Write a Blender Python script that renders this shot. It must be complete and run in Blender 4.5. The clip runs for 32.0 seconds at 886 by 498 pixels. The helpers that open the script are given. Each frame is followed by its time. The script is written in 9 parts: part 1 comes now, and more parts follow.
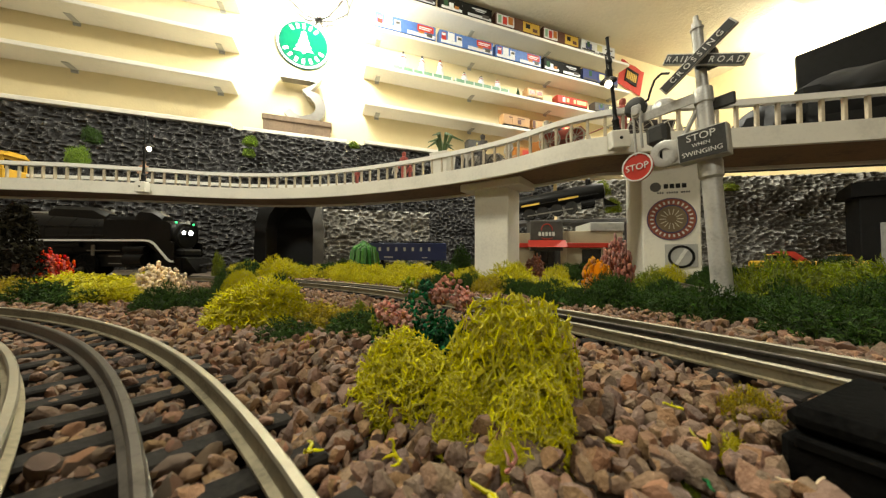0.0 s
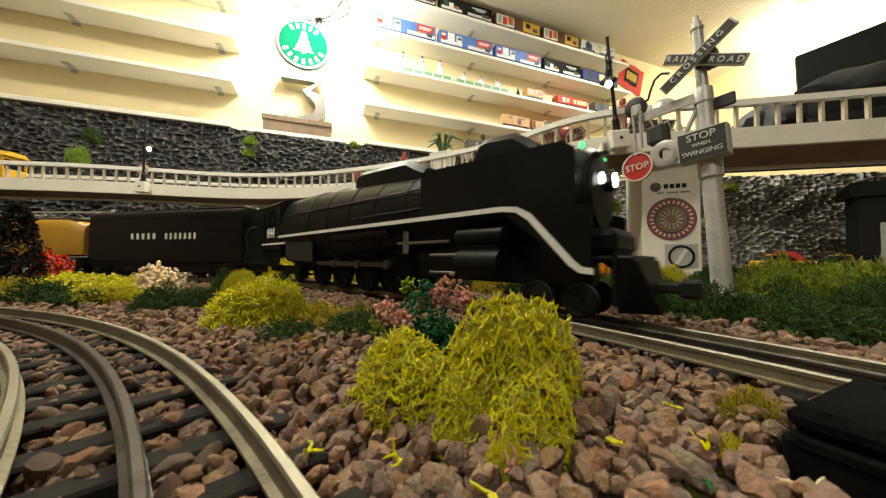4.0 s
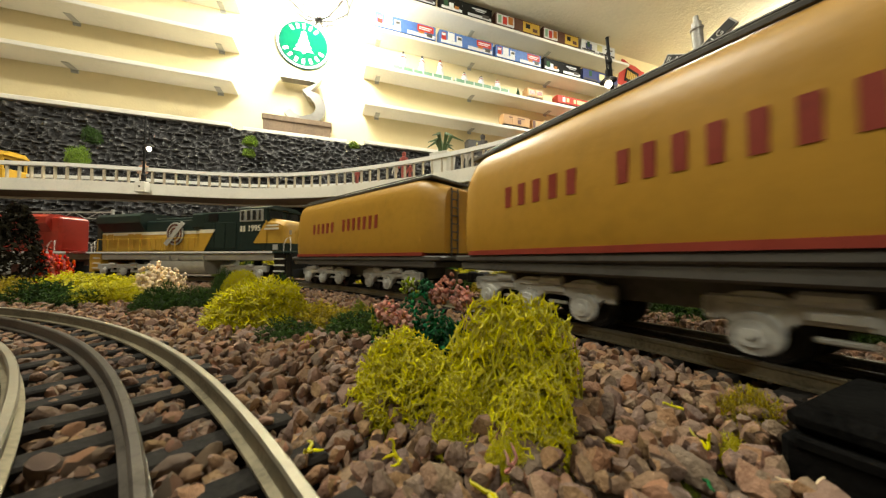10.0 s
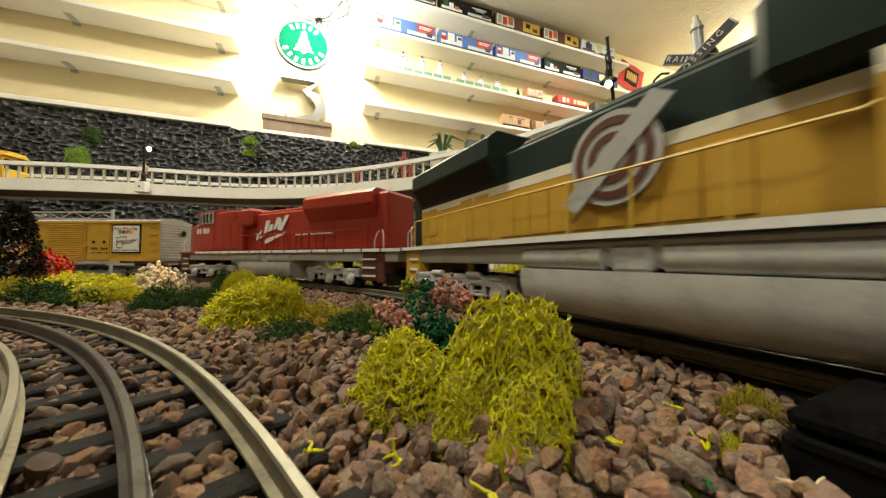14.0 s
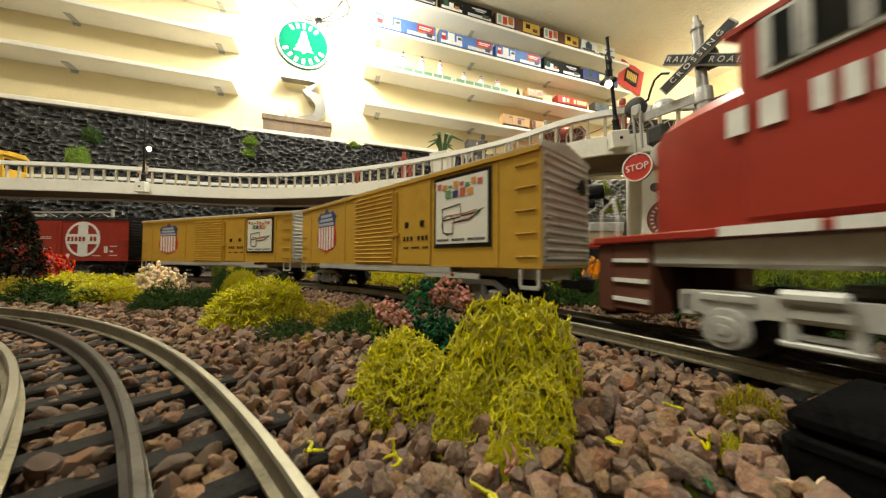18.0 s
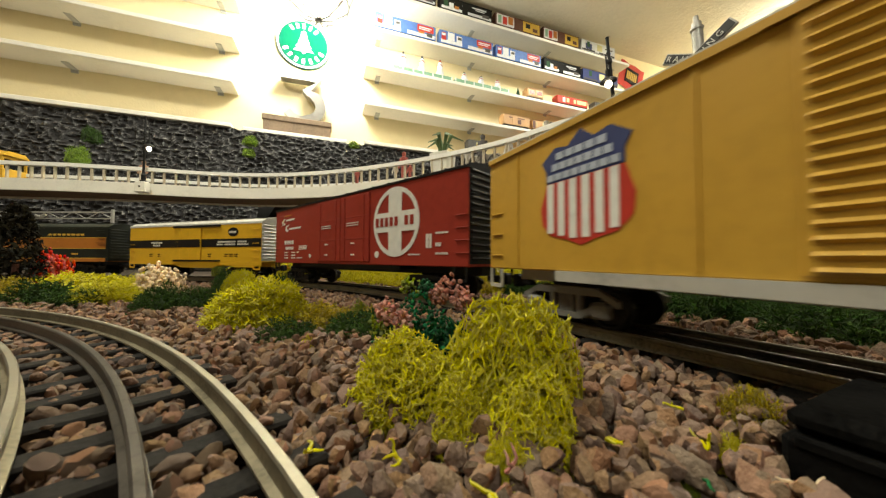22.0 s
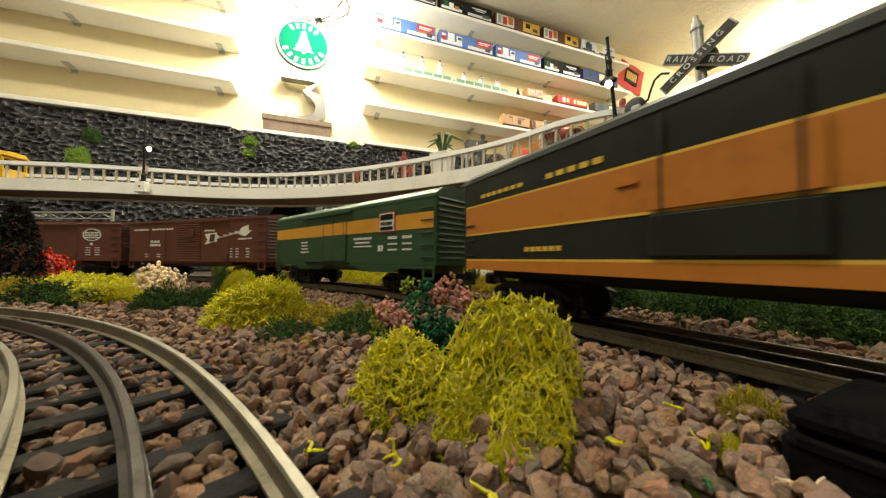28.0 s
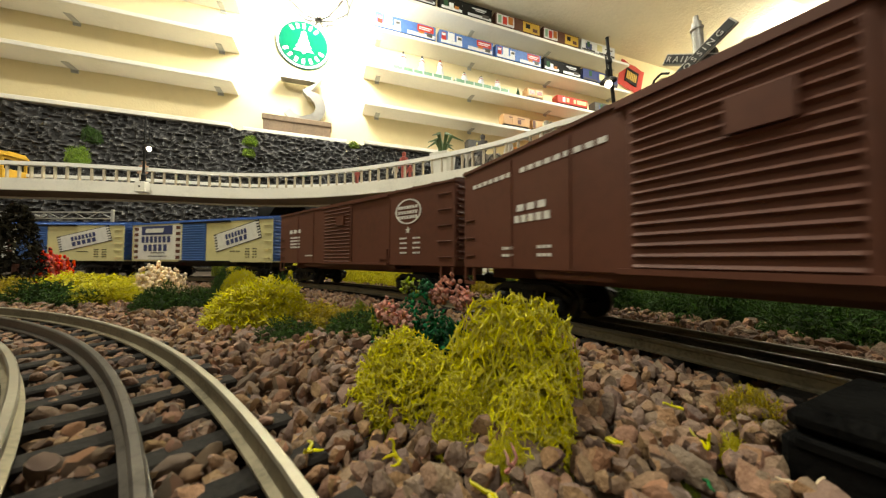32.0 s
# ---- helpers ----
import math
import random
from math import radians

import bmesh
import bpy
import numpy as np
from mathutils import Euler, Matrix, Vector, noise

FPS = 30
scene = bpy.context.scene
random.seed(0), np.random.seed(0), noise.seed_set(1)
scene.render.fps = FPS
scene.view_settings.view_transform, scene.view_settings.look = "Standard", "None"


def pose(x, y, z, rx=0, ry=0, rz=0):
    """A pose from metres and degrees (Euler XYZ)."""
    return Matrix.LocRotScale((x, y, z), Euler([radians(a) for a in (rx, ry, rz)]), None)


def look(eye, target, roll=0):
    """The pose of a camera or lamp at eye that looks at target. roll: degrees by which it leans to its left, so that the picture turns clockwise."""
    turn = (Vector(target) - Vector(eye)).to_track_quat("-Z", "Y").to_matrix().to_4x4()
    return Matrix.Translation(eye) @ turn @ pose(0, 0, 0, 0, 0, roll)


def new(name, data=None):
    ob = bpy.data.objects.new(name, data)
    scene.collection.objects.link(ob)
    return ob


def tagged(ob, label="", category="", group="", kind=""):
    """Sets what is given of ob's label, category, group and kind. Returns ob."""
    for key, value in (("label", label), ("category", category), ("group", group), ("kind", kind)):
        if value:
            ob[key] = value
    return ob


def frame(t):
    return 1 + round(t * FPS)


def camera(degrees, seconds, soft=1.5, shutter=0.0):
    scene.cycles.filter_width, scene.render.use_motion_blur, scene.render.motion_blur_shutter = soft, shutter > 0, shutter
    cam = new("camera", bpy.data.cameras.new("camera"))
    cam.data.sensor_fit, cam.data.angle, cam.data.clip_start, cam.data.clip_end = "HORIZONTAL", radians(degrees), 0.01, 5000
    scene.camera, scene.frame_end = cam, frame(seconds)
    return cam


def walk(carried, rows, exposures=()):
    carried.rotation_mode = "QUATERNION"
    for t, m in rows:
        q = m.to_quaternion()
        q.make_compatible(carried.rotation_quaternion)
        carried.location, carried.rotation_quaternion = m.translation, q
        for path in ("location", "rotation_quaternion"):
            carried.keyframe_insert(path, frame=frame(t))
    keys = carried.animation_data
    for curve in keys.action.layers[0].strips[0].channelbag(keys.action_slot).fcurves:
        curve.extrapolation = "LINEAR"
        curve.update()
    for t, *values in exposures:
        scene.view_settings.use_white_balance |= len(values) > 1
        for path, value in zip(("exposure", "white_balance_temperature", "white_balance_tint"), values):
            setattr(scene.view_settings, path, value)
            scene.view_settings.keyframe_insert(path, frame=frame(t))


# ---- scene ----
cam = camera(108.93, 32.0, 1.3, 0.4)
cam.data.dof.use_dof = True
cam.data.dof.focus_distance, cam.data.dof.aperture_fstop = 0.9, 36.0
EYE = (0.0, 0.0, 0.0312)
SIGHT = look(EYE, (0.0, 1.0, 0.0312 + math.tan(0.0334)), 0.258)
walk(cam, [(0.0, SIGHT), (32.0, SIGHT)])

# ---- light ----
world = bpy.data.worlds.new("world")
scene.world = world
world.use_nodes = True
world.node_tree.nodes["Background"].inputs[0].default_value = (1.0, 0.86, 0.62, 1)
world.node_tree.nodes["Background"].inputs[1].default_value = 0.02
scene.view_settings.exposure = 0.0

WALL = pose(-0.324, 1.62, 0, 0, 0, 20.18)   # back wall: x along it, -y into the room
CEILING_Z = 1.49
FLOOR_Z = -0.95


def lamp(kind, name, m, power, size=0.1, color=(1.0, 0.8, 0.55)):
    data = bpy.data.lights.new(name, kind)
    data.energy, data.color = power, color
    if kind == "AREA":
        data.shape, data.size = "DISK", size
    else:
        data.shadow_soft_size = size
    ob = new(name, data)
    ob.matrix_world = m
    return ob


# unseen fill lights added over the layout, behind the camera and before the shelves
lamp("AREA", "ceiling_lamp_light", pose(-0.66, 0.28, CEILING_Z - 0.07), 20, 0.30, (1.0, 0.96, 0.78))
lamp("AREA", "ceiling_lamp_light", pose(0.30, 0.10, CEILING_Z - 0.07), 3, 0.30, (1.0, 0.96, 0.78))
lamp("AREA", "ceiling_lamp_light", pose(-0.35, -1.60, CEILING_Z - 0.07), 21, 0.30, (1.0, 0.96, 0.78))
lamp("AREA", "ceiling_lamp_light", pose(1.05, 1.36, CEILING_Z - 0.07), 20, 0.30, (1.0, 0.97, 0.82))
# lamp in the far corner of the room
lamp("POINT", "corner_lamp_light", pose(2.20, 1.85, CEILING_Z - 0.10), 20, 0.06, (1.0, 0.96, 0.84))

# ---- materials ----
def mat(name, color, rough=0.6, metal=0.0, scale=60.0, var=0.18, bump=0.0, bump_scale=400.0, second=None, emit=0.0, coat=0.0, rnd=0.0, spec=0.5, edge=None):
    """A surface with broad stains, fine grain and relief."""
    m = bpy.data.materials.new(name)
    m.use_nodes = True
    nt = m.node_tree
    b = nt.nodes["Principled BSDF"]
    tc = nt.nodes.new("ShaderNodeTexCoord")

    def noise_tex(s, detail=4.0):
        n = nt.nodes.new("ShaderNodeTexNoise")
        n.inputs["Scale"].default_value, n.inputs["Detail"].default_value = s, detail
        nt.links.new(tc.outputs["Object"], n.inputs["Vector"])
        return n

    broad, grain = noise_tex(scale), noise_tex(scale * 9, 2.0)
    ramp = nt.nodes.new("ShaderNodeValToRGB")
    second = second or tuple(c * (1 - var * 1.6) for c in color)
    top = tuple(min(1, c * (1 + var * 0.5)) for c in color)
    ramp.color_ramp.elements[0].position, ramp.color_ramp.elements[1].position = 0.3, 0.7
    ramp.color_ramp.elements[0].color, ramp.color_ramp.elements[1].color = (*second, 1), (*top, 1)
    mid = ramp.color_ramp.elements.new(0.5)
    mid.color = (*color, 1)
    mixed = nt.nodes.new("ShaderNodeMath")
    mixed.operation = "MULTIPLY_ADD"
    nt.links.new(grain.outputs["Fac"], mixed.inputs[0])
    mixed.inputs[1].default_value = 0.4
    half = nt.nodes.new("ShaderNodeMath")
    half.operation = "MULTIPLY"
    half.inputs[1].default_value = 0.6
    nt.links.new(broad.outputs["Fac"], half.inputs[0])
    nt.links.new(half.outputs[0], mixed.inputs[2])
    nt.links.new(mixed.outputs[0], ramp.inputs["Fac"])
    out = ramp.outputs["Color"]
    if rnd:
        info = nt.nodes.new("ShaderNodeObjectInfo")
        geo = nt.nodes.new("ShaderNodeNewGeometry")
        add = nt.nodes.new("ShaderNodeMath")
        add.operation = "ADD"
        nt.links.new(info.outputs["Random"], add.inputs[0])
        nt.links.new(geo.outputs["Random Per Island"], add.inputs[1])
        wrap = nt.nodes.new("ShaderNodeMath")
        wrap.operation = "FRACT"
        nt.links.new(add.outputs[0], wrap.inputs[0])
        span = nt.nodes.new("ShaderNodeMapRange")
        span.inputs["To Min"].default_value, span.inputs["To Max"].default_value = 1 - rnd, 1 + rnd
        nt.links.new(wrap.outputs[0], span.inputs["Value"])
        hsv = nt.nodes.new("ShaderNodeHueSaturation")
        nt.links.new(out, hsv.inputs["Color"])
        nt.links.new(span.outputs[0], hsv.inputs["Value"])
        nt.links.new(span.outputs[0], hsv.inputs["Saturation"])
        other = nt.nodes.new("ShaderNodeMath")
        other.operation = "MULTIPLY"
        other.inputs[1].default_value = 7.31
        nt.links.new(wrap.outputs[0], other.inputs[0])
        again = nt.nodes.new("ShaderNodeMath")
        again.operation = "FRACT"
        nt.links.new(other.outputs[0], again.inputs[0])
        tint = nt.nodes.new("ShaderNodeMapRange")
        tint.inputs["To Min"].default_value, tint.inputs["To Max"].default_value = 0.5 - rnd * 0.06, 0.5 + rnd * 0.06
        nt.links.new(again.outputs[0], tint.inputs["Value"])
        nt.links.new(tint.outputs[0], hsv.inputs["Hue"])
        out = hsv.outputs["Color"]
    if edge:
        # paler colour, broken up by the grain, on the raised edges
        edge_geo = nt.nodes.new("ShaderNodeNewGeometry")
        er = nt.nodes.new("ShaderNodeMapRange")
        er.inputs["From Min"].default_value, er.inputs["From Max"].default_value = 0.50, 0.585
        nt.links.new(edge_geo.outputs["Pointiness"], er.inputs["Value"])
        speck = nt.nodes.new("ShaderNodeMath")
        speck.operation = "MULTIPLY"
        sr = nt.nodes.new("ShaderNodeMapRange")
        sr.inputs["From Min"].default_value, sr.inputs["From Max"].default_value = 0.40, 0.60
        nt.links.new(grain.outputs["Fac"], sr.inputs["Value"])
        nt.links.new(er.outputs[0], speck.inputs[0])
        nt.links.new(sr.outputs[0], speck.inputs[1])
        edge_mix = nt.nodes.new("ShaderNodeMix")
        edge_mix.data_type = "RGBA"
        nt.links.new(speck.outputs[0], edge_mix.inputs["Factor"])
        nt.links.new(out, edge_mix.inputs["A"])
        edge_mix.inputs["B"].default_value = (*edge, 1)
        out = edge_mix.outputs["Result"]
    nt.links.new(out, b.inputs["Base Color"])
    rr = nt.nodes.new("ShaderNodeMapRange")
    rr.inputs["To Min"].default_value, rr.inputs["To Max"].default_value = max(0.03, rough - 0.1), min(1, rough + 0.1)
    nt.links.new(broad.outputs["Fac"], rr.inputs["Value"])
    nt.links.new(rr.outputs[0], b.inputs["Roughness"])
    b.inputs["Metallic"].default_value = metal
    b.inputs["Specular IOR Level"].default_value = spec
    b.inputs["Coat Weight"].default_value = coat
    if bump:
        bn = noise_tex(bump_scale, 6.0)
        bp = nt.nodes.new("ShaderNodeBump")
        bp.inputs["Strength"].default_value, bp.inputs["Distance"].default_value = 0.6, bump
        nt.links.new(bn.outputs["Fac"], bp.inputs["Height"])
        nt.links.new(bp.outputs["Normal"], b.inputs["Normal"])
    if emit:
        b.inputs["Emission Color"].default_value = (*color, 1)
        b.inputs["Emission Strength"].default_value = emit
    return m


M_WALL = mat("yellow_wall_paint", (0.82, 0.70, 0.42), 0.75, scale=3, var=0.05, bump=0.0008, bump_scale=120)
M_CEIL = mat("textured_ceiling_paint", (0.72, 0.67, 0.53), 0.9, scale=5, var=0.06, bump=0.007, bump_scale=60)
# brown of two unseen walls, picked to set how much light bounces back
M_UNSEEN = mat("unseen_wall_brown", (0.38, 0.29, 0.18), 0.55, scale=4, var=0.35)
M_FLOOR = mat("floor_vinyl", (0.3, 0.26, 0.2), 0.6, scale=6)
M_SHELF = mat("white_shelf_board", (0.78, 0.75, 0.68), 0.5, scale=8, var=0.05)
M_GROUND = mat("scenic_earth", (0.10, 0.075, 0.055), 0.95, scale=40, var=0.5, bump=0.004, bump_scale=160)
M_STONE = mat("pink_granite_gravel", (0.222, 0.143, 0.096), 0.9, scale=190, var=0.5, bump=0.0016, bump_scale=900, second=(0.130, 0.076, 0.049), rnd=0.26, spec=0.25)
M_TIE = mat("black_plastic_tie", (0.016, 0.0135, 0.0112), 0.9, scale=80, var=0.5, bump=0.0005, bump_scale=500, spec=0.2)
M_RAIL = mat("nickel_rail", (0.25, 0.23, 0.18), 0.54, 1.0, scale=90, var=0.3, second=(0.24, 0.20, 0.15))
M_RAIL_SIDE = mat("tarnished_rail_web", (0.25, 0.22, 0.15), 0.45, 0.6, scale=90, var=0.4)
M_RAIL_MID = mat("blackened_rail", (0.09, 0.08, 0.07), 0.42, 0.7, scale=90, var=0.5)
M_ROCK = mat("black_washed_plaster_rock", (0.034, 0.033, 0.034), 0.85, scale=30, var=0.6, bump=0.003, bump_scale=150, second=(0.010, 0.010, 0.011), spec=0.3, edge=(0.30, 0.295, 0.29))
M_ROCK2 = mat("grey_washed_plaster_rock", (0.22, 0.21, 0.19), 0.9, scale=26, var=0.6, bump=0.003, bump_scale=150, second=(0.06, 0.057, 0.052), spec=0.25, edge=(0.64, 0.62, 0.57))
M_BRIDGE = mat("cream_painted_wood", (0.80, 0.775, 0.69), 0.55, scale=20, var=0.08)
M_UNDER = mat("raw_plywood_underside", (0.20, 0.13, 0.075), 0.85, scale=14, var=0.3)
M_ROAD = mat("model_road", (0.08, 0.08, 0.08), 0.9, scale=30, var=0.3)
M_BLACK = mat("black_paint", (0.007, 0.007, 0.007), 0.48, scale=30, var=0.3, spec=0.28)
M_BLACK_FLAT = mat("flat_black_plastic", (0.009, 0.0088, 0.0088), 0.65, scale=60, var=0.4, bump=0.0003, spec=0.25)
M_WHITE = mat("white_lettering", (0.72, 0.72, 0.68), 0.6, scale=200, var=0.1)
M_CREAM_SIGN = mat("cream_lettering", (0.75, 0.70, 0.55), 0.6, scale=200, var=0.1)
M_SILVER = mat("silver_painted_metal", (0.50, 0.50, 0.48), 0.42, 0.5, scale=60, var=0.15)
M_GREY = mat("light_grey_plastic", (0.42, 0.42, 0.40), 0.5, scale=70, var=0.15)
M_BULB = mat("warm_bulb_glass", (1.0, 0.86, 0.62), 0.3, emit=7.0)
M_BIGBULB = mat("frosted_bulb_glass", (0.97, 0.96, 0.82), 0.3, emit=170.0)

# ---- mesh building ----
class B:
    """Collects vertices and faces of one mesh."""

    def __init__(self):
        self.v, self.f = [], []

    def convex(self, vs, fs):
        o = len(self.v)
        c = Vector((0, 0, 0))
        vs = [Vector(p) for p in vs]
        for p in vs:
            c += p
        c /= len(vs)
        for face in fs:
            a = [vs[i] for i in face]
            n = (a[1] - a[0]).cross(a[2] - a[0])
            m = sum(a, Vector((0, 0, 0))) / len(a)
            if n.dot(m - c) < 0:
                face = face[::-1]
            self.f.append([i + o for i in face])
        self.v += [tuple(p) for p in vs]
        return self

    def box(self, x0, x1, y0, y1, z0, z1, b=0.0, m=None):
        lo, hi = (min(x0, x1), min(y0, y1), min(z0, z1)), (max(x0, x1), max(y0, y1), max(z0, z1))
        if b <= 0:
            vs = [(x, y, z) for x in (lo[0], hi[0]) for y in (lo[1], hi[1]) for z in (lo[2], hi[2])]
            fs = [[0, 1, 3, 2], [4, 6, 7, 5], [0, 4, 5, 1], [2, 3, 7, 6], [0, 2, 6, 4], [1, 5, 7, 3]]
        else:
            b = min(b, *(0.49 * (h - l) for l, h in zip(lo, hi)))
            vs, key = [], {}
            for sx in (0, 1):
                for sy in (0, 1):
                    for sz in (0, 1):
                        for ax in range(3):
                            s = (sx, sy, sz)
                            p = [(lo[i], hi[i])[s[i]] + (0 if i == ax else (b, -b)[s[i]]) for i in range(3)]
                            key[(s, ax)] = len(vs)
                            vs.append(tuple(p))
            fs = []
            for ax in range(3):
                u, w = [i for i in range(3) if i != ax]
                for sg in (0, 1):
                    ring = []
                    for su, sw in ((0, 0), (1, 0), (1, 1), (0, 1)):
                        s = [0, 0, 0]
                        s[ax], s[u], s[w] = sg, su, sw
                        ring.append(key[(tuple(s), ax)])
                    fs.append(ring)
                for su in (0, 1):
                    for sw in (0, 1):
                        a, c = [0, 0, 0], [0, 0, 0]
                        a[u], a[w], c[u], c[w] = su, sw, su, sw
                        a[ax], c[ax] = 0, 1
                        a, c = tuple(a), tuple(c)
                        fs.append([key[(a, u)], key[(c, u)], key[(c, w)], key[(a, w)]])
            for sx in (0, 1):
                for sy in (0, 1):
                    for sz in (0, 1):
                        fs.append([key[((sx, sy, sz), ax)] for ax in range(3)])
        if m is not None:
            vs = [m @ Vector(p) for p in vs]
        return self.convex(vs, fs)

    def ring_loft(self, rings, cap=True):
        """Joins closed rings of equal count."""
        o, n = len(self.v), len(rings[0])
        for ring in rings:
            self.v += [tuple(p) for p in ring]
        for k in range(len(rings) - 1):
            for i in range(n):
                j = (i + 1) % n
                self.f.append([o + k * n + i, o + k * n + j, o + (k + 1) * n + j, o + (k + 1) * n + i])
        if cap:
            self.f.append([o + i for i in range(n)][::-1])
            self.f.append([o + (len(rings) - 1) * n + i for i in range(n)])
        return self

    def prism(self, profile, x0, x1):
        """Extrudes a (y, z) outline, counter-clockwise seen from +x, along x."""
        return self.ring_loft([[(x0, y, z) for y, z in profile], [(x1, y, z) for y, z in profile]])

    def plate(self, profile, y0, y1):
        """Extrudes an (x, z) outline, counter-clockwise seen from -y, from y1 (back) to y0 (front)."""
        return self.ring_loft([[(x, y1, z) for x, z in profile], [(x, y0, z) for x, z in profile]])

    def cyl(self, p0, p1, r0, r1=None, n=12, cap=True):
        p0, p1 = Vector(p0), Vector(p1)
        r1 = r0 if r1 is None else r1
        d = (p1 - p0).normalized()
        a = d.orthogonal().normalized()
        c = d.cross(a)
        rings = [[p + (a * math.cos(2 * math.pi * i / n) + c * math.sin(2 * math.pi * i / n)) * r for i in range(n)] for p, r in ((p0, r0), (p1, r1))]
        return self.ring_loft(rings, cap)

    def tube(self, pts, r, n=6, cap=True):
        pts = [Vector(p) for p in pts]
        rings, a = [], None
        for k, p in enumerate(pts):
            d = (pts[min(k + 1, len(pts) - 1)] - pts[max(k - 1, 0)]).normalized()
            a = d.orthogonal().normalized() if a is None else (a - d * a.dot(d)).normalized()
            c = d.cross(a)
            rk = r[k] if isinstance(r, (list, tuple)) else r
            rings.append([p + (a * math.cos(2 * math.pi * i / n) + c * math.sin(2 * math.pi * i / n)) * rk for i in range(n)])
        return self.ring_loft(rings, cap)

    def lathe(self, axis_pts, n=16, origin=(0, 0, 0), axis="z", cap=True):
        """Turns (radius, height) pairs about an axis."""
        rings = []
        for r, h in axis_pts:
            ring = []
            for i in range(n):
                c, s = r * math.cos(2 * math.pi * i / n), r * math.sin(2 * math.pi * i / n)
                p = {"z": (c, s, h), "x": (h, c, s), "y": (s, h, c)}[axis]
                ring.append((p[0] + origin[0], p[1] + origin[1], p[2] + origin[2]))
            rings.append(ring)
        return self.ring_loft(rings, cap)

    def join(self, other, m=None):
        o = len(self.v)
        self.v += [tuple(m @ Vector(p)) for p in other.v] if m is not None else other.v
        self.f += [[i + o for i in face] for face in other.f]
        return self

    def mesh(self, name, material, smooth=35):
        me = bpy.data.meshes.new(name)
        me.from_pydata(self.v, [], self.f)
        if smooth:
            me.polygons.foreach_set("use_smooth", [True] * len(me.polygons))
            me.set_sharp_from_angle(angle=radians(smooth))
        if material:
            me.materials.append(material)
        me.update()
        return me


def part(name, b, material, parent, label="", m=None, smooth=35):
    """One mesh object under a thing or a part."""
    ob = new(name, b.mesh(name, material, smooth) if isinstance(b, B) else b)
    ob.parent = parent
    if m is not None:
        ob.matrix_basis = m
    if label:
        ob["label"] = label
    return ob


def thing(name, label, category, m=None, group="", kind=""):
    """An Empty that carries the parts of one thing."""
    ob = new(name)
    ob.empty_display_size = 0.02
    if m is not None:
        ob.matrix_basis = m
    return tagged(ob, label, category, group, kind)


def solo(name, b, material, label, category, m=None, group="", kind="", smooth=35):
    """A thing of one mesh."""
    ob = new(name, b.mesh(name, material, smooth) if isinstance(b, B) else b)
    if m is not None:
        ob.matrix_basis = m
    return tagged(ob, label, category, group, kind)


def text_mesh(body, size, depth=0.0003, bold=0.0):
    cu = bpy.data.curves.new("lettering", "FONT")
    cu.body, cu.size, cu.extrude, cu.offset = body, size, depth, bold
    cu.align_x, cu.align_y = "CENTER", "CENTER"
    cu.resolution_u = 3
    ob = bpy.data.objects.new("lettering", cu)
    scene.collection.objects.link(ob)
    me = bpy.data.meshes.new_from_object(ob.evaluated_get(bpy.context.evaluated_depsgraph_get()))
    bpy.data.objects.remove(ob)
    return me


# ---- the room ----
def wall_slab(name, x0, x1, y0, y1, z0, z1, material, label, m=WALL, b=0.0):
    return solo(name, B().box(x0, x1, y0, y1, z0, z1, b), material, label, "wall", m, kind="structure")


XL, XR, YB = -3.1, 2.62, -4.3
wall_slab("wall_north", XL, XR, 0, 0.1, FLOOR_Z, CEILING_Z, M_WALL, "warm yellow painted back wall")
wall_slab("wall_west", XL - 0.1, XL, YB, 0.1, FLOOR_Z, CEILING_Z, M_UNSEEN, "unseen brown side wall added to set bounce light")
wall_slab("wall_east", XR, XR + 0.1, YB, 0.1, FLOOR_Z, CEILING_Z, M_WALL, "warm yellow painted side wall")
wall_slab("wall_south", XL, XR, YB - 0.1, YB, FLOOR_Z, CEILING_Z, M_UNSEEN, "unseen brown rear wall added to set bounce light")
tagged(wall_slab("ceiling", XL - 0.1, XR + 0.1, YB - 0.1, 0.1, CEILING_Z, CEILING_Z + 0.05, M_CEIL, "cream stippled ceiling"), category="ceiling")
tagged(wall_slab("floor", XL - 0.1, XR + 0.1, YB - 0.1, 0.1, FLOOR_Z - 0.05, FLOOR_Z, M_FLOOR, "plain dark basement floor"), category="floor")

tagged(wall_slab("ceiling_soffit", 1.6, XR, YB, -0.72, CEILING_Z - 0.05, CEILING_Z - 0.001, M_CEIL, "cream boxed soffit under the ceiling"), category="ceiling")

# shelves
def shelf(x0, x1, z, group, depth=0.12):
    sh = thing("wall_shelf", "long white painted shelf board on the yellow wall", "shelf", WALL @ pose((x0 + x1) / 2, 0, z), group)
    h = (x1 - x0) / 2
    part("board", B().box(-h, h, -depth, -0.001, 0, 0.017, 0.002), M_SHELF, sh)
    n = max(2, round(2 * h / 0.42))
    for i in range(n):
        x = -h + 0.07 + (2 * h - 0.14) * i / (n - 1)
        part("bracket", B().box(x - 0.011, x + 0.011, -0.055, -0.002, -0.004, -0.0005, 0.0008).box(x - 0.011, x + 0.011, -0.005, -0.001, -0.014, -0.0005), M_GREY, sh, "small grey metal bracket")
    return sh


SHELF_Z = [0.575, 0.765, 0.953, 1.138]
for z in SHELF_Z + [1.325]:
    shelf(-2.7, -0.635, z, "shelves beside the lamp")
for z in SHELF_Z + [1.325]:
    shelf(-0.095, 1.62, z, "shelves with train boxes")
shelf(-0.60, -0.175, 0.578, "shelves below the numeral", 0.09)

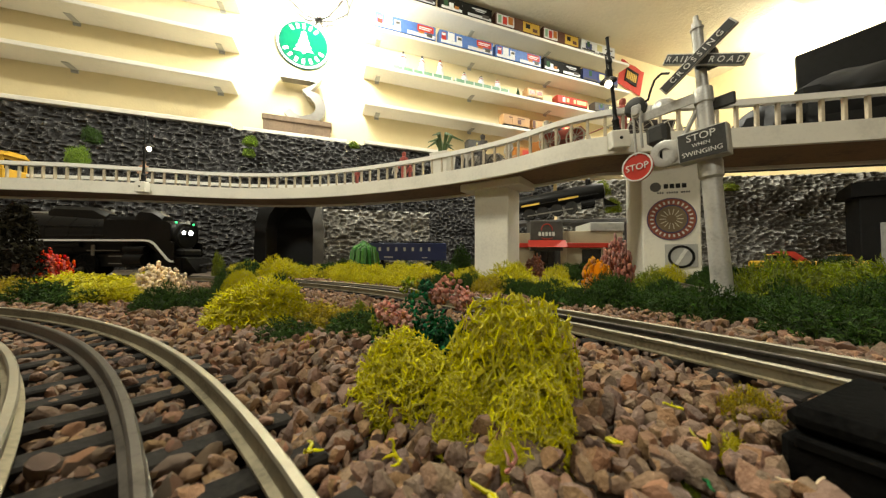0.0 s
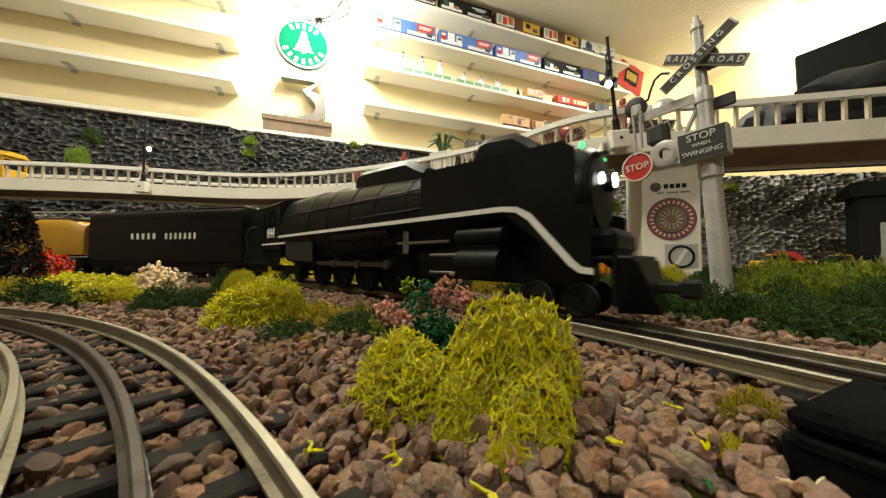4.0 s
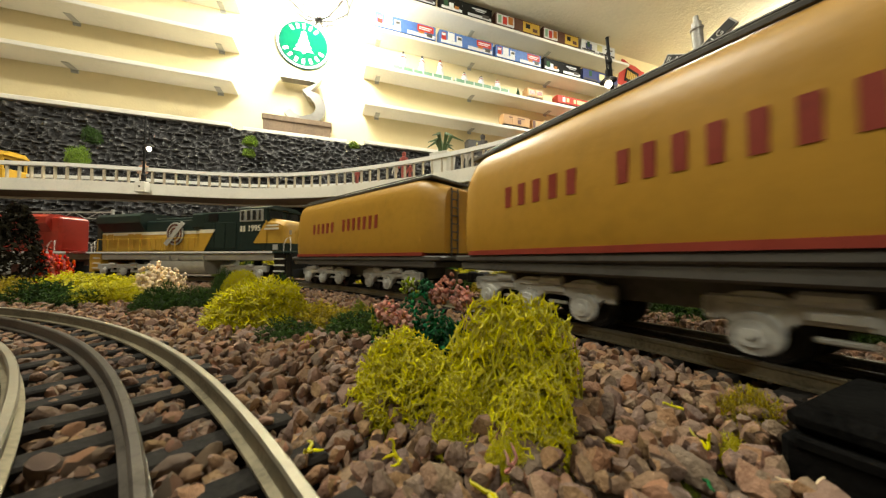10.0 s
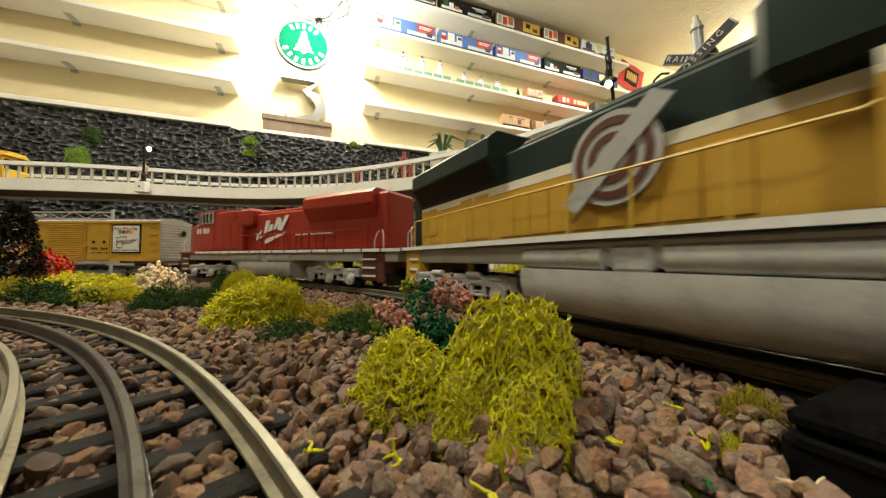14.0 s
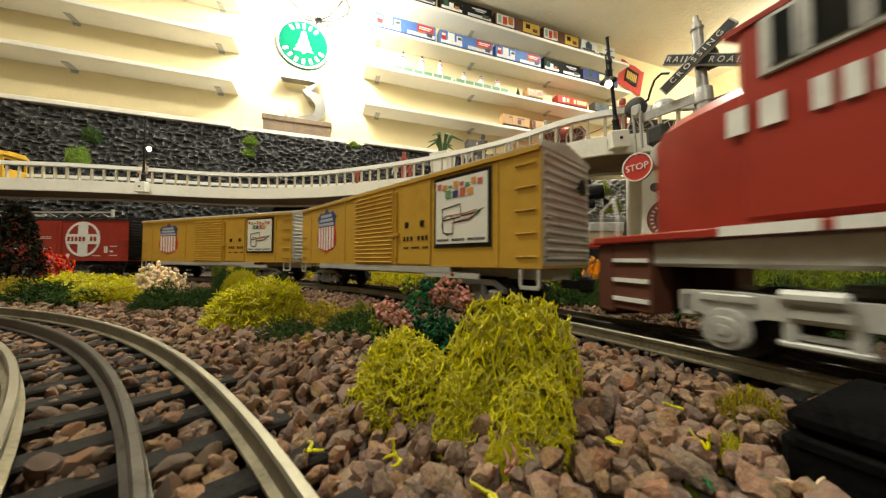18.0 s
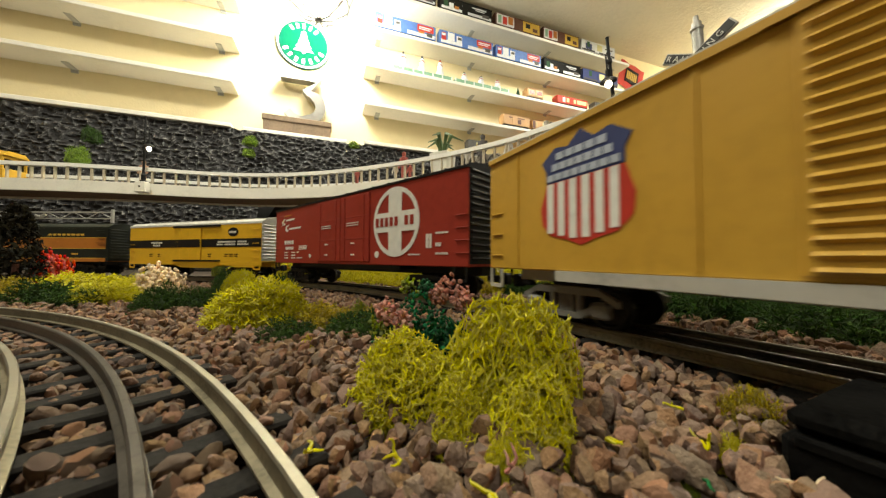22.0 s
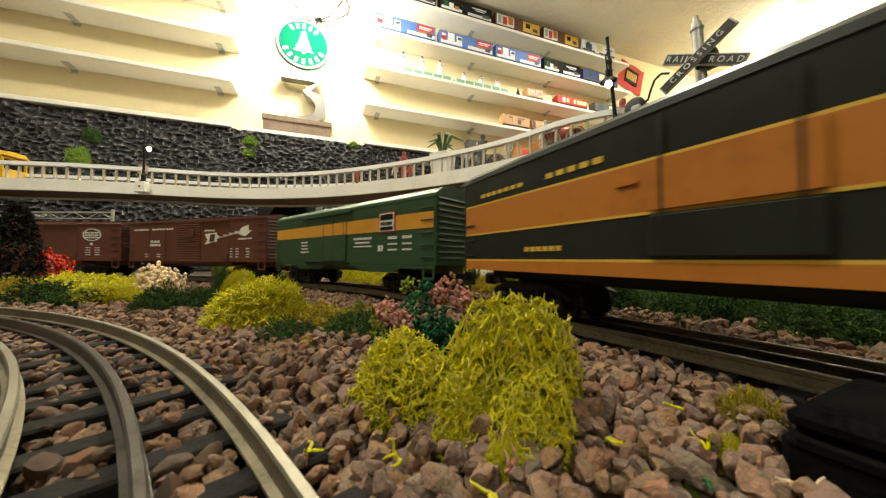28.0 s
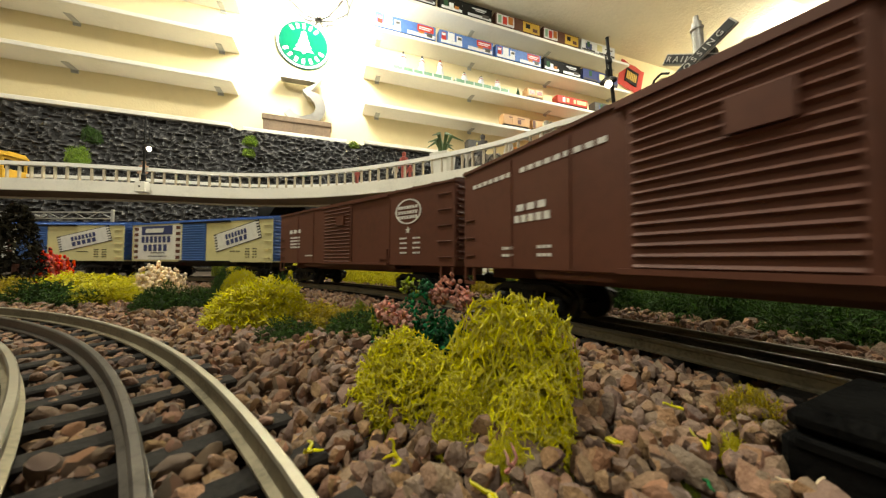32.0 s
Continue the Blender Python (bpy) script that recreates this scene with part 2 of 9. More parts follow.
# layout table
GZ = -0.012
EDGE = [(-2.6, -1.5), (2.2, -1.5), (2.05, 2.49), (-2.6, 0.78)]
table = solo("ground", B().ring_loft([[(x, y, GZ - 0.06) for x, y in EDGE], [(x, y, GZ) for x, y in EDGE]]), M_GROUND, "brown scenic base of the model layout", "ground", kind="structure", smooth=0)
# ---- the tracks ----
TC, TR = (-0.650, -0.283), 0.857          # main loop: right-hand curve
STRAIGHT = 0.70                            # its straight, behind the bushes
LC, LR = (-0.431, -0.3495), 0.554          # inner loop
S0 = 0.0226                                # arc length at which the curve begins
HALF = math.pi * TR
LOOP = 2 * (HALF + STRAIGHT)


def on_loop(s):
    """Place and heading on the main loop; s runs with the train."""
    u = (s - S0) % LOOP
    top = (TC[0] + TR * math.sin(S0 / TR), TC[1])
    if u < HALF:
        a = u / TR
        return Vector((TC[0] + TR * math.sin(a), TC[1] + TR * math.cos(a), 0)), -a
    u -= HALF
    if u < STRAIGHT:
        return Vector((TC[0] - u, TC[1] - TR, 0)), -math.pi
    u -= STRAIGHT
    if u < HALF:
        a = math.pi + u / TR
        return Vector((TC[0] - STRAIGHT + TR * math.sin(a), TC[1] + TR * math.cos(a), 0)), -a
    u -= HALF
    return Vector((TC[0] - STRAIGHT + u, TC[1] + TR, 0)), -2 * math.pi


RAIL_H = 0.0052


def rail_profile(w_head=0.0020, w_foot=0.0038, h=RAIL_H):
    a, b = w_head / 2, w_foot / 2
    return [(-b, -h), (b, -h), (b, -h + 0.0006), (a * 0.55, -h + 0.0010), (a * 0.5, -0.0017), (a, -0.0012), (a, -0.0003), (a * 0.6, 0), (-a * 0.6, 0), (-a, -0.0003), (-a, -0.0012), (-a * 0.5, -0.0017), (-a * 0.55, -h + 0.0010), (-b, -h + 0.0006)]


def sweep_rail(path, offset, profile):
    b = B()
    rings = []
    for p, a in path:
        nrm = Vector((-math.sin(a), math.cos(a), 0))
        rings.append([p + nrm * (offset + y) + Vector((0, 0, z)) for y, z in profile])
    return b.ring_loft(rings, False)


def track(name, label, path, closed_len, tie_path):
    tr = thing(name, label, "track", kind="structure")
    for nm, off in (("outer_rail", 0.01595), ("inner_rail", -0.01595)):
        rail = part(nm, sweep_rail(path, off, rail_profile()), M_RAIL_SIDE, tr, "tarnished rail with a bright head")
        part("rail_head", sweep_rail(path, off, [(-0.00105, -0.0007), (0.00105, -0.0007), (0.00105, -0.0002), (0.0007, 0.0002), (-0.0007, 0.0002), (-0.00105, -0.0002)]), M_RAIL, rail)
    part("centre_rail", sweep_rail(path, 0, rail_profile(0.0020, 0.0036)), M_RAIL_MID, tr, "darkened centre rail")
    return tr


main_path = [on_loop(S0 + LOOP * i / 420) for i in range(421)]
inner_path = [(Vector((LC[0] + LR * math.sin(2 * math.pi * i / 300), LC[1] + LR * math.cos(2 * math.pi * i / 300), 0)), -2 * math.pi * i / 300) for i in range(301)]
main_track = track("track_1", "three-rail model track on the outer loop", main_path, LOOP, None)
inner_track = track("track_2", "three-rail model track curving on black ties", inner_path, 0, None)

TIE_Z = -RAIL_H
tie_meshes = []
for k in range(4):
    tie_meshes.append(B().box(-0.0034, 0.0034, -0.0255 - 0.0006 * k, 0.0262 - 0.0004 * k, TIE_Z - 0.006, TIE_Z, 0.0006).mesh("tie", M_TIE))


def lay_ties(parent, place, count, near_lo, near_hi):
    rest = B()
    rnd = random.Random(5)
    for i in range(count):
        p, a = place(i)
        m = Matrix.Translation(p) @ pose(rnd.uniform(-.0006, .0006), rnd.uniform(-.0008, .0008), rnd.uniform(-.0004, 0), 0, 0, math.degrees(a) + rnd.uniform(-1.5, 1.5))
        if near_lo <= i < near_hi:
            part("tie", tie_meshes[i % 4], None, parent, "", m)
        else:
            rest.join(TIE_BOX, m)
    ob = part("tie_row", rest, M_TIE, parent)
    ob["kind"] = "stuff"


TIE_BOX = B().box(-0.0038, 0.0038, -0.026, 0.026, TIE_Z - 0.006, TIE_Z)
NT = int(LOOP / 0.0165)
NI = int(2 * math.pi * LR / 0.0172)

# ---- bridge across the back ----
BZ = 0.215      # underside of its side boards
LINE = [(-1.95, 0.70), (-1.55, 0.79), (-1.19, 0.844), (-1.03, 0.865), (-0.86, 0.905), (-0.72, 0.945), (-0.58, 0.962), (-0.44, 0.95), (-0.303, 0.915), (-0.128, 0.843), (0.021, 0.758), (0.139, 0.671), (0.215, 0.590), (0.279, 0.545), (0.37, 0.522), (0.474, 0.506), (0.566, 0.487), (0.66, 0.466), (0.85, 0.42), (1.2, 0.30), (1.6, 0.15)]


def smooth_line(pts, step):
    out = []
    P = [Vector((*p, 0)) for p in pts]
    for i in range(len(P) - 1):
        p0, p1, p2, p3 = P[max(i - 1, 0)], P[i], P[i + 1], P[min(i + 2, len(P) - 1)]
        n = max(2, int((p2 - p1).length / step))
        for k in range(n):
            t = k / n
            out.append(0.5 * ((2 * p1) + (p2 - p0) * t + (2 * p0 - 5 * p1 + 4 * p2 - p3) * t * t + (3 * p1 - p0 - 3 * p2 + p3) * t ** 3))
    out.append(P[-1])
    res = []
    for k, p in enumerate(out):
        d = (out[min(k + 1, len(out) - 1)] - out[max(k - 1, 0)]).normalized()
        res.append((p, Vector((-d.y, d.x, 0))))
    return res


def strip(line, y0, y1, z0, z1):
    """A board of that section along a line; y to its left."""
    return B().ring_loft([[p + n * y0 + Vector((0, 0, z0)), p + n * y0 + Vector((0, 0, z1)), p + n * y1 + Vector((0, 0, z1)), p + n * y1 + Vector((0, 0, z0))] for p, n in line])


bridge_line = smooth_line(LINE, 0.02)
bridge = thing("road_bridge", "curved cream model road bridge with white railing", "bridge", kind="")
part("side_board", strip(bridge_line, 0.0, 0.008, BZ, BZ + 0.032), M_BRIDGE, bridge, "cream painted side board")
part("side_board", strip(bridge_line, 0.150, 0.158, BZ, BZ + 0.032), M_BRIDGE, bridge, "cream painted side board")
part("deck", strip(bridge_line, 0.008, 0.150, BZ + 0.006, BZ + 0.026), M_UNDER, bridge, "unpainted plywood deck")
part("roadway", strip(bridge_line, 0.010, 0.148, BZ + 0.0262, BZ + 0.030), M_ROAD, bridge, "dark grey road surface")


def arc_table(line):
    d, out = 0.0, [0.0]
    for a, b in zip(line, line[1:]):
        d += (b[0] - a[0]).length
        out.append(d)
    return out


def at_length(line, table_, d):
    i = int(np.clip(np.searchsorted(table_, d) - 1, 0, len(line) - 2))
    t = (d - table_[i]) / (table_[i + 1] - table_[i])
    return line[i][0].lerp(line[i + 1][0], t), line[i][1].lerp(line[i + 1][1], t).normalized()


# railing white, raised in colour to stand for the bulb's light on it
M_RAILING = mat("lamplit_white_railing", (0.90, 0.885, 0.83), 0.35, scale=20, var=0.05)
M_POST = mat("tan_painted_post", (0.52, 0.45, 0.33), 0.6, scale=60, var=0.2)
post_mesh = B().box(-0.0024, 0.0024, 0.0, 0.006, 0, 0.040, 0.0006).mesh("post", M_POST)
for side in (0.001, 0.151):
    part("handrail", strip(bridge_line, side - 0.0025, side + 0.0085, BZ + 0.068, BZ + 0.078), M_RAILING, bridge, "white painted handrail, lamplight put into its colour")
    tab = arc_table(bridge_line)
    n = int(tab[-1] / 0.0285)
    for i in range(n):
        p, nn = at_length(bridge_line, tab, (i + 0.5) * 0.0285)
        ang = math.degrees(math.atan2(-nn.x, nn.y))
        if side > 0.1 and i % 3:
            continue
        part("post", post_mesh, None, bridge, "", Matrix.Translation(p + nn * side + Vector((0, 0, BZ + 0.030))) @ pose(0, 0, 0, 0, 0, ang))


def pier(x0, x1, y0, y1, z1, m, label, cap=True):
    t = thing("bridge_pier", label, "pier", m)
    part("shaft", B().box(x0, x1, y0, y1, GZ, z1 - (0.018 if cap else 0.004), 0.002), M_BRIDGE, t)
    if cap:
        part("cap", B().box(x0 - 0.035, x1 + 0.035, y0 - 0.012, y1 + 0.012, z1 - 0.018, z1, 0.002), M_BRIDGE, t)
    return t


pier(-0.045, 0.045, -0.035, 0.035, BZ + 0.006, pose(0.135, 0.79, 0, 0, 0, -35), "cream square bridge pier among bushes")

# ---- rock faces ----
def rock_sheet(name, w, h, seed, cell, amp, material, label, m, hole=None, lean=0.0):
    """A cast rock face: ledges and cups pushed out of a sheet; x along it, -y to the front."""
    nx, nz = int(w / 0.0055), int(h / 0.0055)
    off = Vector((seed * 3.1, seed * 1.7, 0))
    vs, fs = [], []
    for j in range(nz + 1):
        for i in range(nx + 1):
            x, z = w * i / nx, h * j / nz
            q = Vector((x / cell, z / (cell * 0.64), 0)) + off
            d1 = noise.voronoi(q)[0]
            rim = max(0.0, 1.0 - (d1[1] - d1[0]) * 2.6)
            d = amp * (0.9 * rim ** 1.5 + 0.7 * noise.noise(q * 0.33) + 0.45 * noise.noise(q * 1.9) + 0.2 * noise.noise(q * 4.3))
            vs.append((x, -d - lean * (1 - z / h), z))
    for j in range(nz):
        for i in range(nx):
            x, z = w * (i + 0.5) / nx, h * (j + 0.5) / nz
            if hole and hole(x, z):
                continue
            a = j * (nx + 1) + i
            fs.append([a, a + 1, a + nx + 2, a + nx + 1])
    b = B()
    b.v, b.f = vs, fs
    # a solid back, so that the face has thickness
    o = len(b.v)
    b.v += [(0, 0.03, 0), (w, 0.03, 0), (w, 0.03, h), (0, 0.03, h)]
    if not hole:
        b.f += [[o, o + 3, o + 2, o + 1]]
    top = [nz * (nx + 1) + i for i in range(nx + 1)]
    b.f += [top + [o + 2, o + 3]]
    return solo(name, b, material, label, "rock face", m, kind="structure", smooth=30)
# ---- rolling stock ----
SPEED = 0.1691
CARS = []      # thing, arc position at the start, half of its bogie spacing, shift of the pivots' middle
BOGIES = []    # truck, car's arc position, half spacing of the car, the truck's offset along it
DRIVERS = []   # wheel, radius, its place on the engine

P_YELLOW = mat("armour_yellow_paint", (0.52, 0.30, 0.035), 0.42, scale=18, var=0.10, bump=0.0002, bump_scale=300)
P_REEFER = mat("bright_yellow_paint", (0.70, 0.41, 0.015), 0.45, scale=18, var=0.08)
P_RED = mat("oxide_red_paint", (0.30, 0.035, 0.022), 0.40, scale=18, var=0.12, spec=0.25)
P_KATY = mat("crimson_paint", (0.32, 0.030, 0.017), 0.34, scale=18, var=0.14)
P_BROWN = mat("brown_boxcar_paint", (0.106, 0.035, 0.019), 0.55, scale=22, var=0.16)
P_GREEN = mat("cascade_green_paint", (0.023, 0.064, 0.029), 0.45, scale=20, var=0.14)
P_DKGREEN = mat("dark_olive_green_paint", (0.011, 0.0155, 0.0115), 0.42, scale=20, var=0.2, spec=0.35)
P_ORANGE = mat("orange_paint", (0.44, 0.155, 0.018), 0.45, scale=20, var=0.12)
P_HOOD = mat("dark_green_hood_paint", (0.012, 0.026, 0.022), 0.42, scale=20, var=0.2, spec=0.3)
P_CREAM = mat("cream_paint", (0.62, 0.58, 0.30), 0.5, scale=20, var=0.08)
P_BLUE = mat("bright_blue_paint", (0.05, 0.13, 0.38), 0.45, scale=20, var=0.12)
P_NAVY = mat("navy_paint", (0.03, 0.045, 0.15), 0.45, scale=20, var=0.12)
P_STRIPE = mat("signal_red_paint", (0.50, 0.035, 0.02), 0.45, scale=30, var=0.1)
P_GOLD = mat("yellow_striping", (0.62, 0.40, 0.05), 0.5, scale=60, var=0.1)
P_ENGINE = mat("satin_black_engine_paint", (0.0060, 0.0058, 0.0056), 0.40, scale=24, var=0.35, bump=0.00015, bump_scale=500, spec=0.17)
P_GRAPH = mat("graphite_grey_paint", (0.085, 0.08, 0.072), 0.5, 0.2, scale=40, var=0.3)
P_ROD = mat("dull_steel", (0.22, 0.21, 0.19), 0.45, 0.8, scale=60, var=0.3)
P_ROOFGREY = mat("galvanised_roof_grey", (0.48, 0.47, 0.43), 0.5, 0.2, scale=40, var=0.15)
P_WHEEL = mat("blackened_wheel_steel", (0.028, 0.027, 0.026), 0.45, 0.6, scale=80, var=0.3)
P_GLASS = mat("dark_cab_glass", (0.012, 0.014, 0.015), 0.10, scale=20, var=0.1, coat=0.15)
P_HEADLAMP = mat("lit_headlamp_glass", (1.0, 0.95, 0.85), 0.2, emit=9.0)
P_GREENLAMP = mat("green_marker_lamp", (0.05, 0.9, 0.25), 0.2, emit=2.0)
P_TRUCK_GREY = mat("dull_grey_truck_paint", (0.20, 0.195, 0.18), 0.5, 0.15, scale=70, var=0.22)
P_TRUCK_SILVER = mat("silver_truck_paint", (0.50, 0.50, 0.47), 0.45, 0.15, scale=70, var=0.22)


def bars(parent, x0, x1, z0, z1, n, material, y, gaps=(), slant=0.0, name="lettering", label="", fill=0.68, rise=0.0):
    """A line of unreadable lettering as plain bars on a side facing -y."""
    b = B()
    w = (x1 - x0) / n
    for i in range(n):
        if i in gaps:
            continue
        xa = x0 + w * i
        dz = rise * (i + 0.5) / n
        h = z1 - z0
        b.plate([(xa, z0 + dz), (xa + w * fill, z0 + dz), (xa + w * fill + slant * h, z1 + dz), (xa + slant * h, z1 + dz)], y - 0.0004, y + 0.0002)
    return part(name, b, material, parent, label, smooth=0)


def panel(parent, x0, x1, z0, z1, material, y, name, label="", t=0.0004):
    return part(name, B().box(x0, x1, y - t, y + 0.0003, z0, z1), material, parent, label)


def shape(parent, pts, material, y, name, label="", t=0.0004):
    return part(name, B().plate(pts, y - t, y + 0.0003), material, parent, label, smooth=0)


def disc(parent, x, z, r, material, y, name, label="", t=0.0004, n=32, rx=1.0):
    return shape(parent, [(x + rx * r * math.cos(2 * math.pi * i / n), z + r * math.sin(2 * math.pi * i / n)) for i in range(n)], material, y, name, label, t)


def ring(parent, x, z, r, w, material, y, name, label="", rx=1.0, n=36):
    b = B()
    for i in range(n):
        a, c = 2 * math.pi * i / n, 2 * math.pi * (i + 1) / n
        q = [(x + rx * (r - w) * math.cos(a), z + (r - w) * math.sin(a)), (x + rx * r * math.cos(a), z + r * math.sin(a)), (x + rx * r * math.cos(c), z + r * math.sin(c)), (x + rx * (r - w) * math.cos(c), z + (r - w) * math.sin(c))]
        b.plate(q, y - 0.0005, y + 0.0003)
    return part(name, b, material, parent, label, smooth=0)


def wheelset(r, g=0.0159):
    b = B()
    for s in (-1, 1):
        b.lathe([(r * 1.10, s * (g - 0.0035)), (r * 1.10, s * (g - 0.0024)), (r, s * (g - 0.0020)), (r * 0.98, s * (g + 0.0012)), (r * 0.82, s * (g + 0.0014)), (r * 0.75, s * (g + 0.0004)), (r * 0.3, s * (g + 0.0006)), (r * 0.26, s * (g + 0.0022))], 20, (0, 0, 0), "y")
    b.cyl((0, -g, 0), (0, g, 0), 0.0014, n=8)
    return b


def bettendorf(side):
    """Cast side frame of a two-axle truck, with springs and journal boxes."""
    y0, y1 = sorted((side * 0.0195, side * 0.0232))
    b = B()
    for pts in ([(-0.026, 0.0105), (-0.018, 0.0150), (0.018, 0.0150), (0.026, 0.0105), (0.026, 0.0135), (0.016, 0.0185), (-0.016, 0.0185), (-0.026, 0.0135)],
                [(-0.020, 0.0105), (-0.008, 0.0040), (0.008, 0.0040), (0.020, 0.0105), (0.016, 0.0115), (0.007, 0.0066), (-0.007, 0.0066), (-0.016, 0.0115)]):
        b.plate(pts, y0, y1)
    for s in (-1, 1):
        b.box(s * 0.0075 - 0.0015, s * 0.0075 + 0.0015, y0, y1, 0.006, 0.016, 0.0005)
        b.box(s * 0.0185 - 0.0042, s * 0.0185 + 0.0042, min(y0, y0 + side * 0.002), max(y1, y1 + side * 0.0022), 0.0052, 0.0125, 0.0012)
    for k in (-0.003, 0.0, 0.003):
        b.cyl((k, (y0 + y1) / 2, 0.0066), (k, (y0 + y1) / 2, 0.0148), 0.0013, n=8)
    return b


def six_wheel_frame(side, span, arch=1.0):
    """Cast side frame of a three-axle truck: a straight beam, hung journal boxes, brake gear."""
    y0, y1 = sorted((side * 0.0195, side * 0.0240))
    e = span + 0.0135
    b = B()
    mid = span * 0.5
    low, high = [], []
    for i in range(41):
        x = -e + 2 * e * i / 40
        near = min(abs(x - q) for q in (-span, 0.0, span))
        low.append((x, 0.0142 - (0.0062 if arch > 0.5 else 0.0024) * math.exp(-(near / 0.0062) ** 4)))
        high.append((x, 0.0196 + 0.0026 * arch * math.exp(-(near / 0.0075) ** 4) + 0.0016 * (1 - arch)))
    b.plate(low + high[::-1], y0, y1)
    for s in (-1, 1):
        b.box(s * e - s * 0.0045, s * e, y0, y1, 0.0120, 0.0205, 0.0008)
    out = y1 if side > 0 else y0
    for x in (-span, 0.0, span):
        b.cyl((x, out, 0.0098), (x, out + side * 0.0022, 0.0098), 0.0066, 0.0062, 20)
        b.cyl((x, out + side * 0.0020, 0.0098), (x, out + side * 0.0032, 0.0098), 0.0042, 0.0038, 16)
        b.cyl((x, out + side * 0.0030, 0.0098), (x, out + side * 0.0038, 0.0098), 0.0018, 0.0015, 10)
        b.box(x - 0.0072, x + 0.0072, min(out, out + side * 0.0010), max(out, out + side * 0.0010), 0.0180, 0.0208, 0.0007)
    for x in (-mid, mid):
        b.box(x - 0.0060, x + 0.0060, min(out, out + side * 0.0014), max(out, out + side * 0.0014), 0.0150, 0.0182, 0.0008)
        b.box(x - 0.0050, x + 0.0050, side * 0.0215 - 0.0014, side * 0.0215 + 0.0014, 0.0095, 0.0112, 0.0005)
        if arch < 0.5:
            b.box(x - 0.0085, x + 0.0085, side * 0.0225 - 0.0016, side * 0.0225 + 0.0016, 0.0072, 0.0090, 0.0005)
            for k in (-0.0060, 0.0060):
                b.box(x + k - 0.0014, x + k + 0.0014, side * 0.0225 - 0.0014, side * 0.0225 + 0.0014, 0.0085, 0.0145, 0.0004)
        b.cyl((x - 0.0070, side * 0.0248, 0.0212), (x + 0.0050, side * 0.0248, 0.0212), 0.0022, n=10)
    return b


TRUCK_MESH = {}


def add_truck(car, x, kind, frame_mat):
    key = (kind, frame_mat.name)
    if key not in TRUCK_MESH:
        span = {"two": 0.0185, "three": 0.0322, "diesel": 0.0400}[kind]
        wr = {"two": 0.0088, "three": 0.0088, "diesel": 0.0105}[kind]
        centre = B().box(-span * 0.9, span * 0.9, -0.012, 0.012, 0.012, 0.020, 0.001).cyl((0, 0, 0.019), (0, 0, 0.030), 0.006, n=12)
        fr = [bettendorf(s) if kind == "two" else six_wheel_frame(s, span, 1.0 if kind == "three" else 0.15) for s in (-1, 1)]
        TRUCK_MESH[key] = (centre.mesh("truck", M_BLACK), [f.mesh("side_frame", frame_mat) for f in fr], wheelset(wr).mesh("wheelset", P_WHEEL), span, wr)
    centre, fr, ws, span, wr = TRUCK_MESH[key]
    tk = part("truck", centre, None, car, "", Matrix.Translation((x, 0, 0)))
    for f in fr:
        part("side_frame", f, None, tk)
    for dx in ((-span, span) if kind == "two" else (-span, 0, span)):
        part("wheelset", ws, None, tk, "", pose(dx, 0, wr))
    return tk


def coupler(car, x, s, material=None):
    b = B().box(x - s * 0.004, x + s * 0.008, -0.0025, 0.0025, 0.0145, 0.0195, 0.0006).box(x + s * 0.007, x + s * 0.014, -0.0050, 0.0042, 0.0130, 0.0215, 0.0014)
    part("coupler", b, material or M_BLACK_FLAT, car)


def rungs(car, x0, x1, zs, y, material, s=-1):
    """Separate ladder rungs standing off a side."""
    for z in zs:
        part("rung", B().box(x0, x1, y + s * 0.0011, y + s * 0.0002, z - 0.0004, z + 0.0004, 0.0002).box(x0, x0 + 0.001, y, y + s * 0.0008, z - 0.0004, z + 0.0004), material, car)


def end_wall(car, x, s, w, z0, z1, material, step=0.0048):
    """Corrugated steel end."""
    b = B().box(x - s * 0.001, x + s * 0.0003, -w + 0.0008, w - 0.0008, z0, z1)
    panel_ = part("end_panel", b, material, car)
    z = z0 + 0.004
    while z < z1 - 0.002:
        part("corrugation", B().cyl((x, -w + 0.003, z), (x, w - 0.003, z), 0.0014, n=8), material, panel_)
        z += step
    part("brake_wheel", B().lathe([(0.0048, s * 0.0), (0.0052, s * 0.0006), (0.0042, s * 0.001), (0.001, s * 0.0006)], 14, (x + s * 0.0045, 0.010, z1 - 0.018), "x").cyl((x, 0.010, z1 - 0.018), (x + s * 0.005, 0.010, z1 - 0.018), 0.0007, n=6), M_BLACK_FLAT, car)
    for sy in (-1, 1):
        for k in range(6):
            zz = z0 + 0.006 + k * (z1 - z0 - 0.014) / 5
            part("rung", B().box(x, x + s * 0.0014, sy * (w - 0.001), sy * (w - 0.010), zz - 0.0005, zz + 0.0005), material, car)


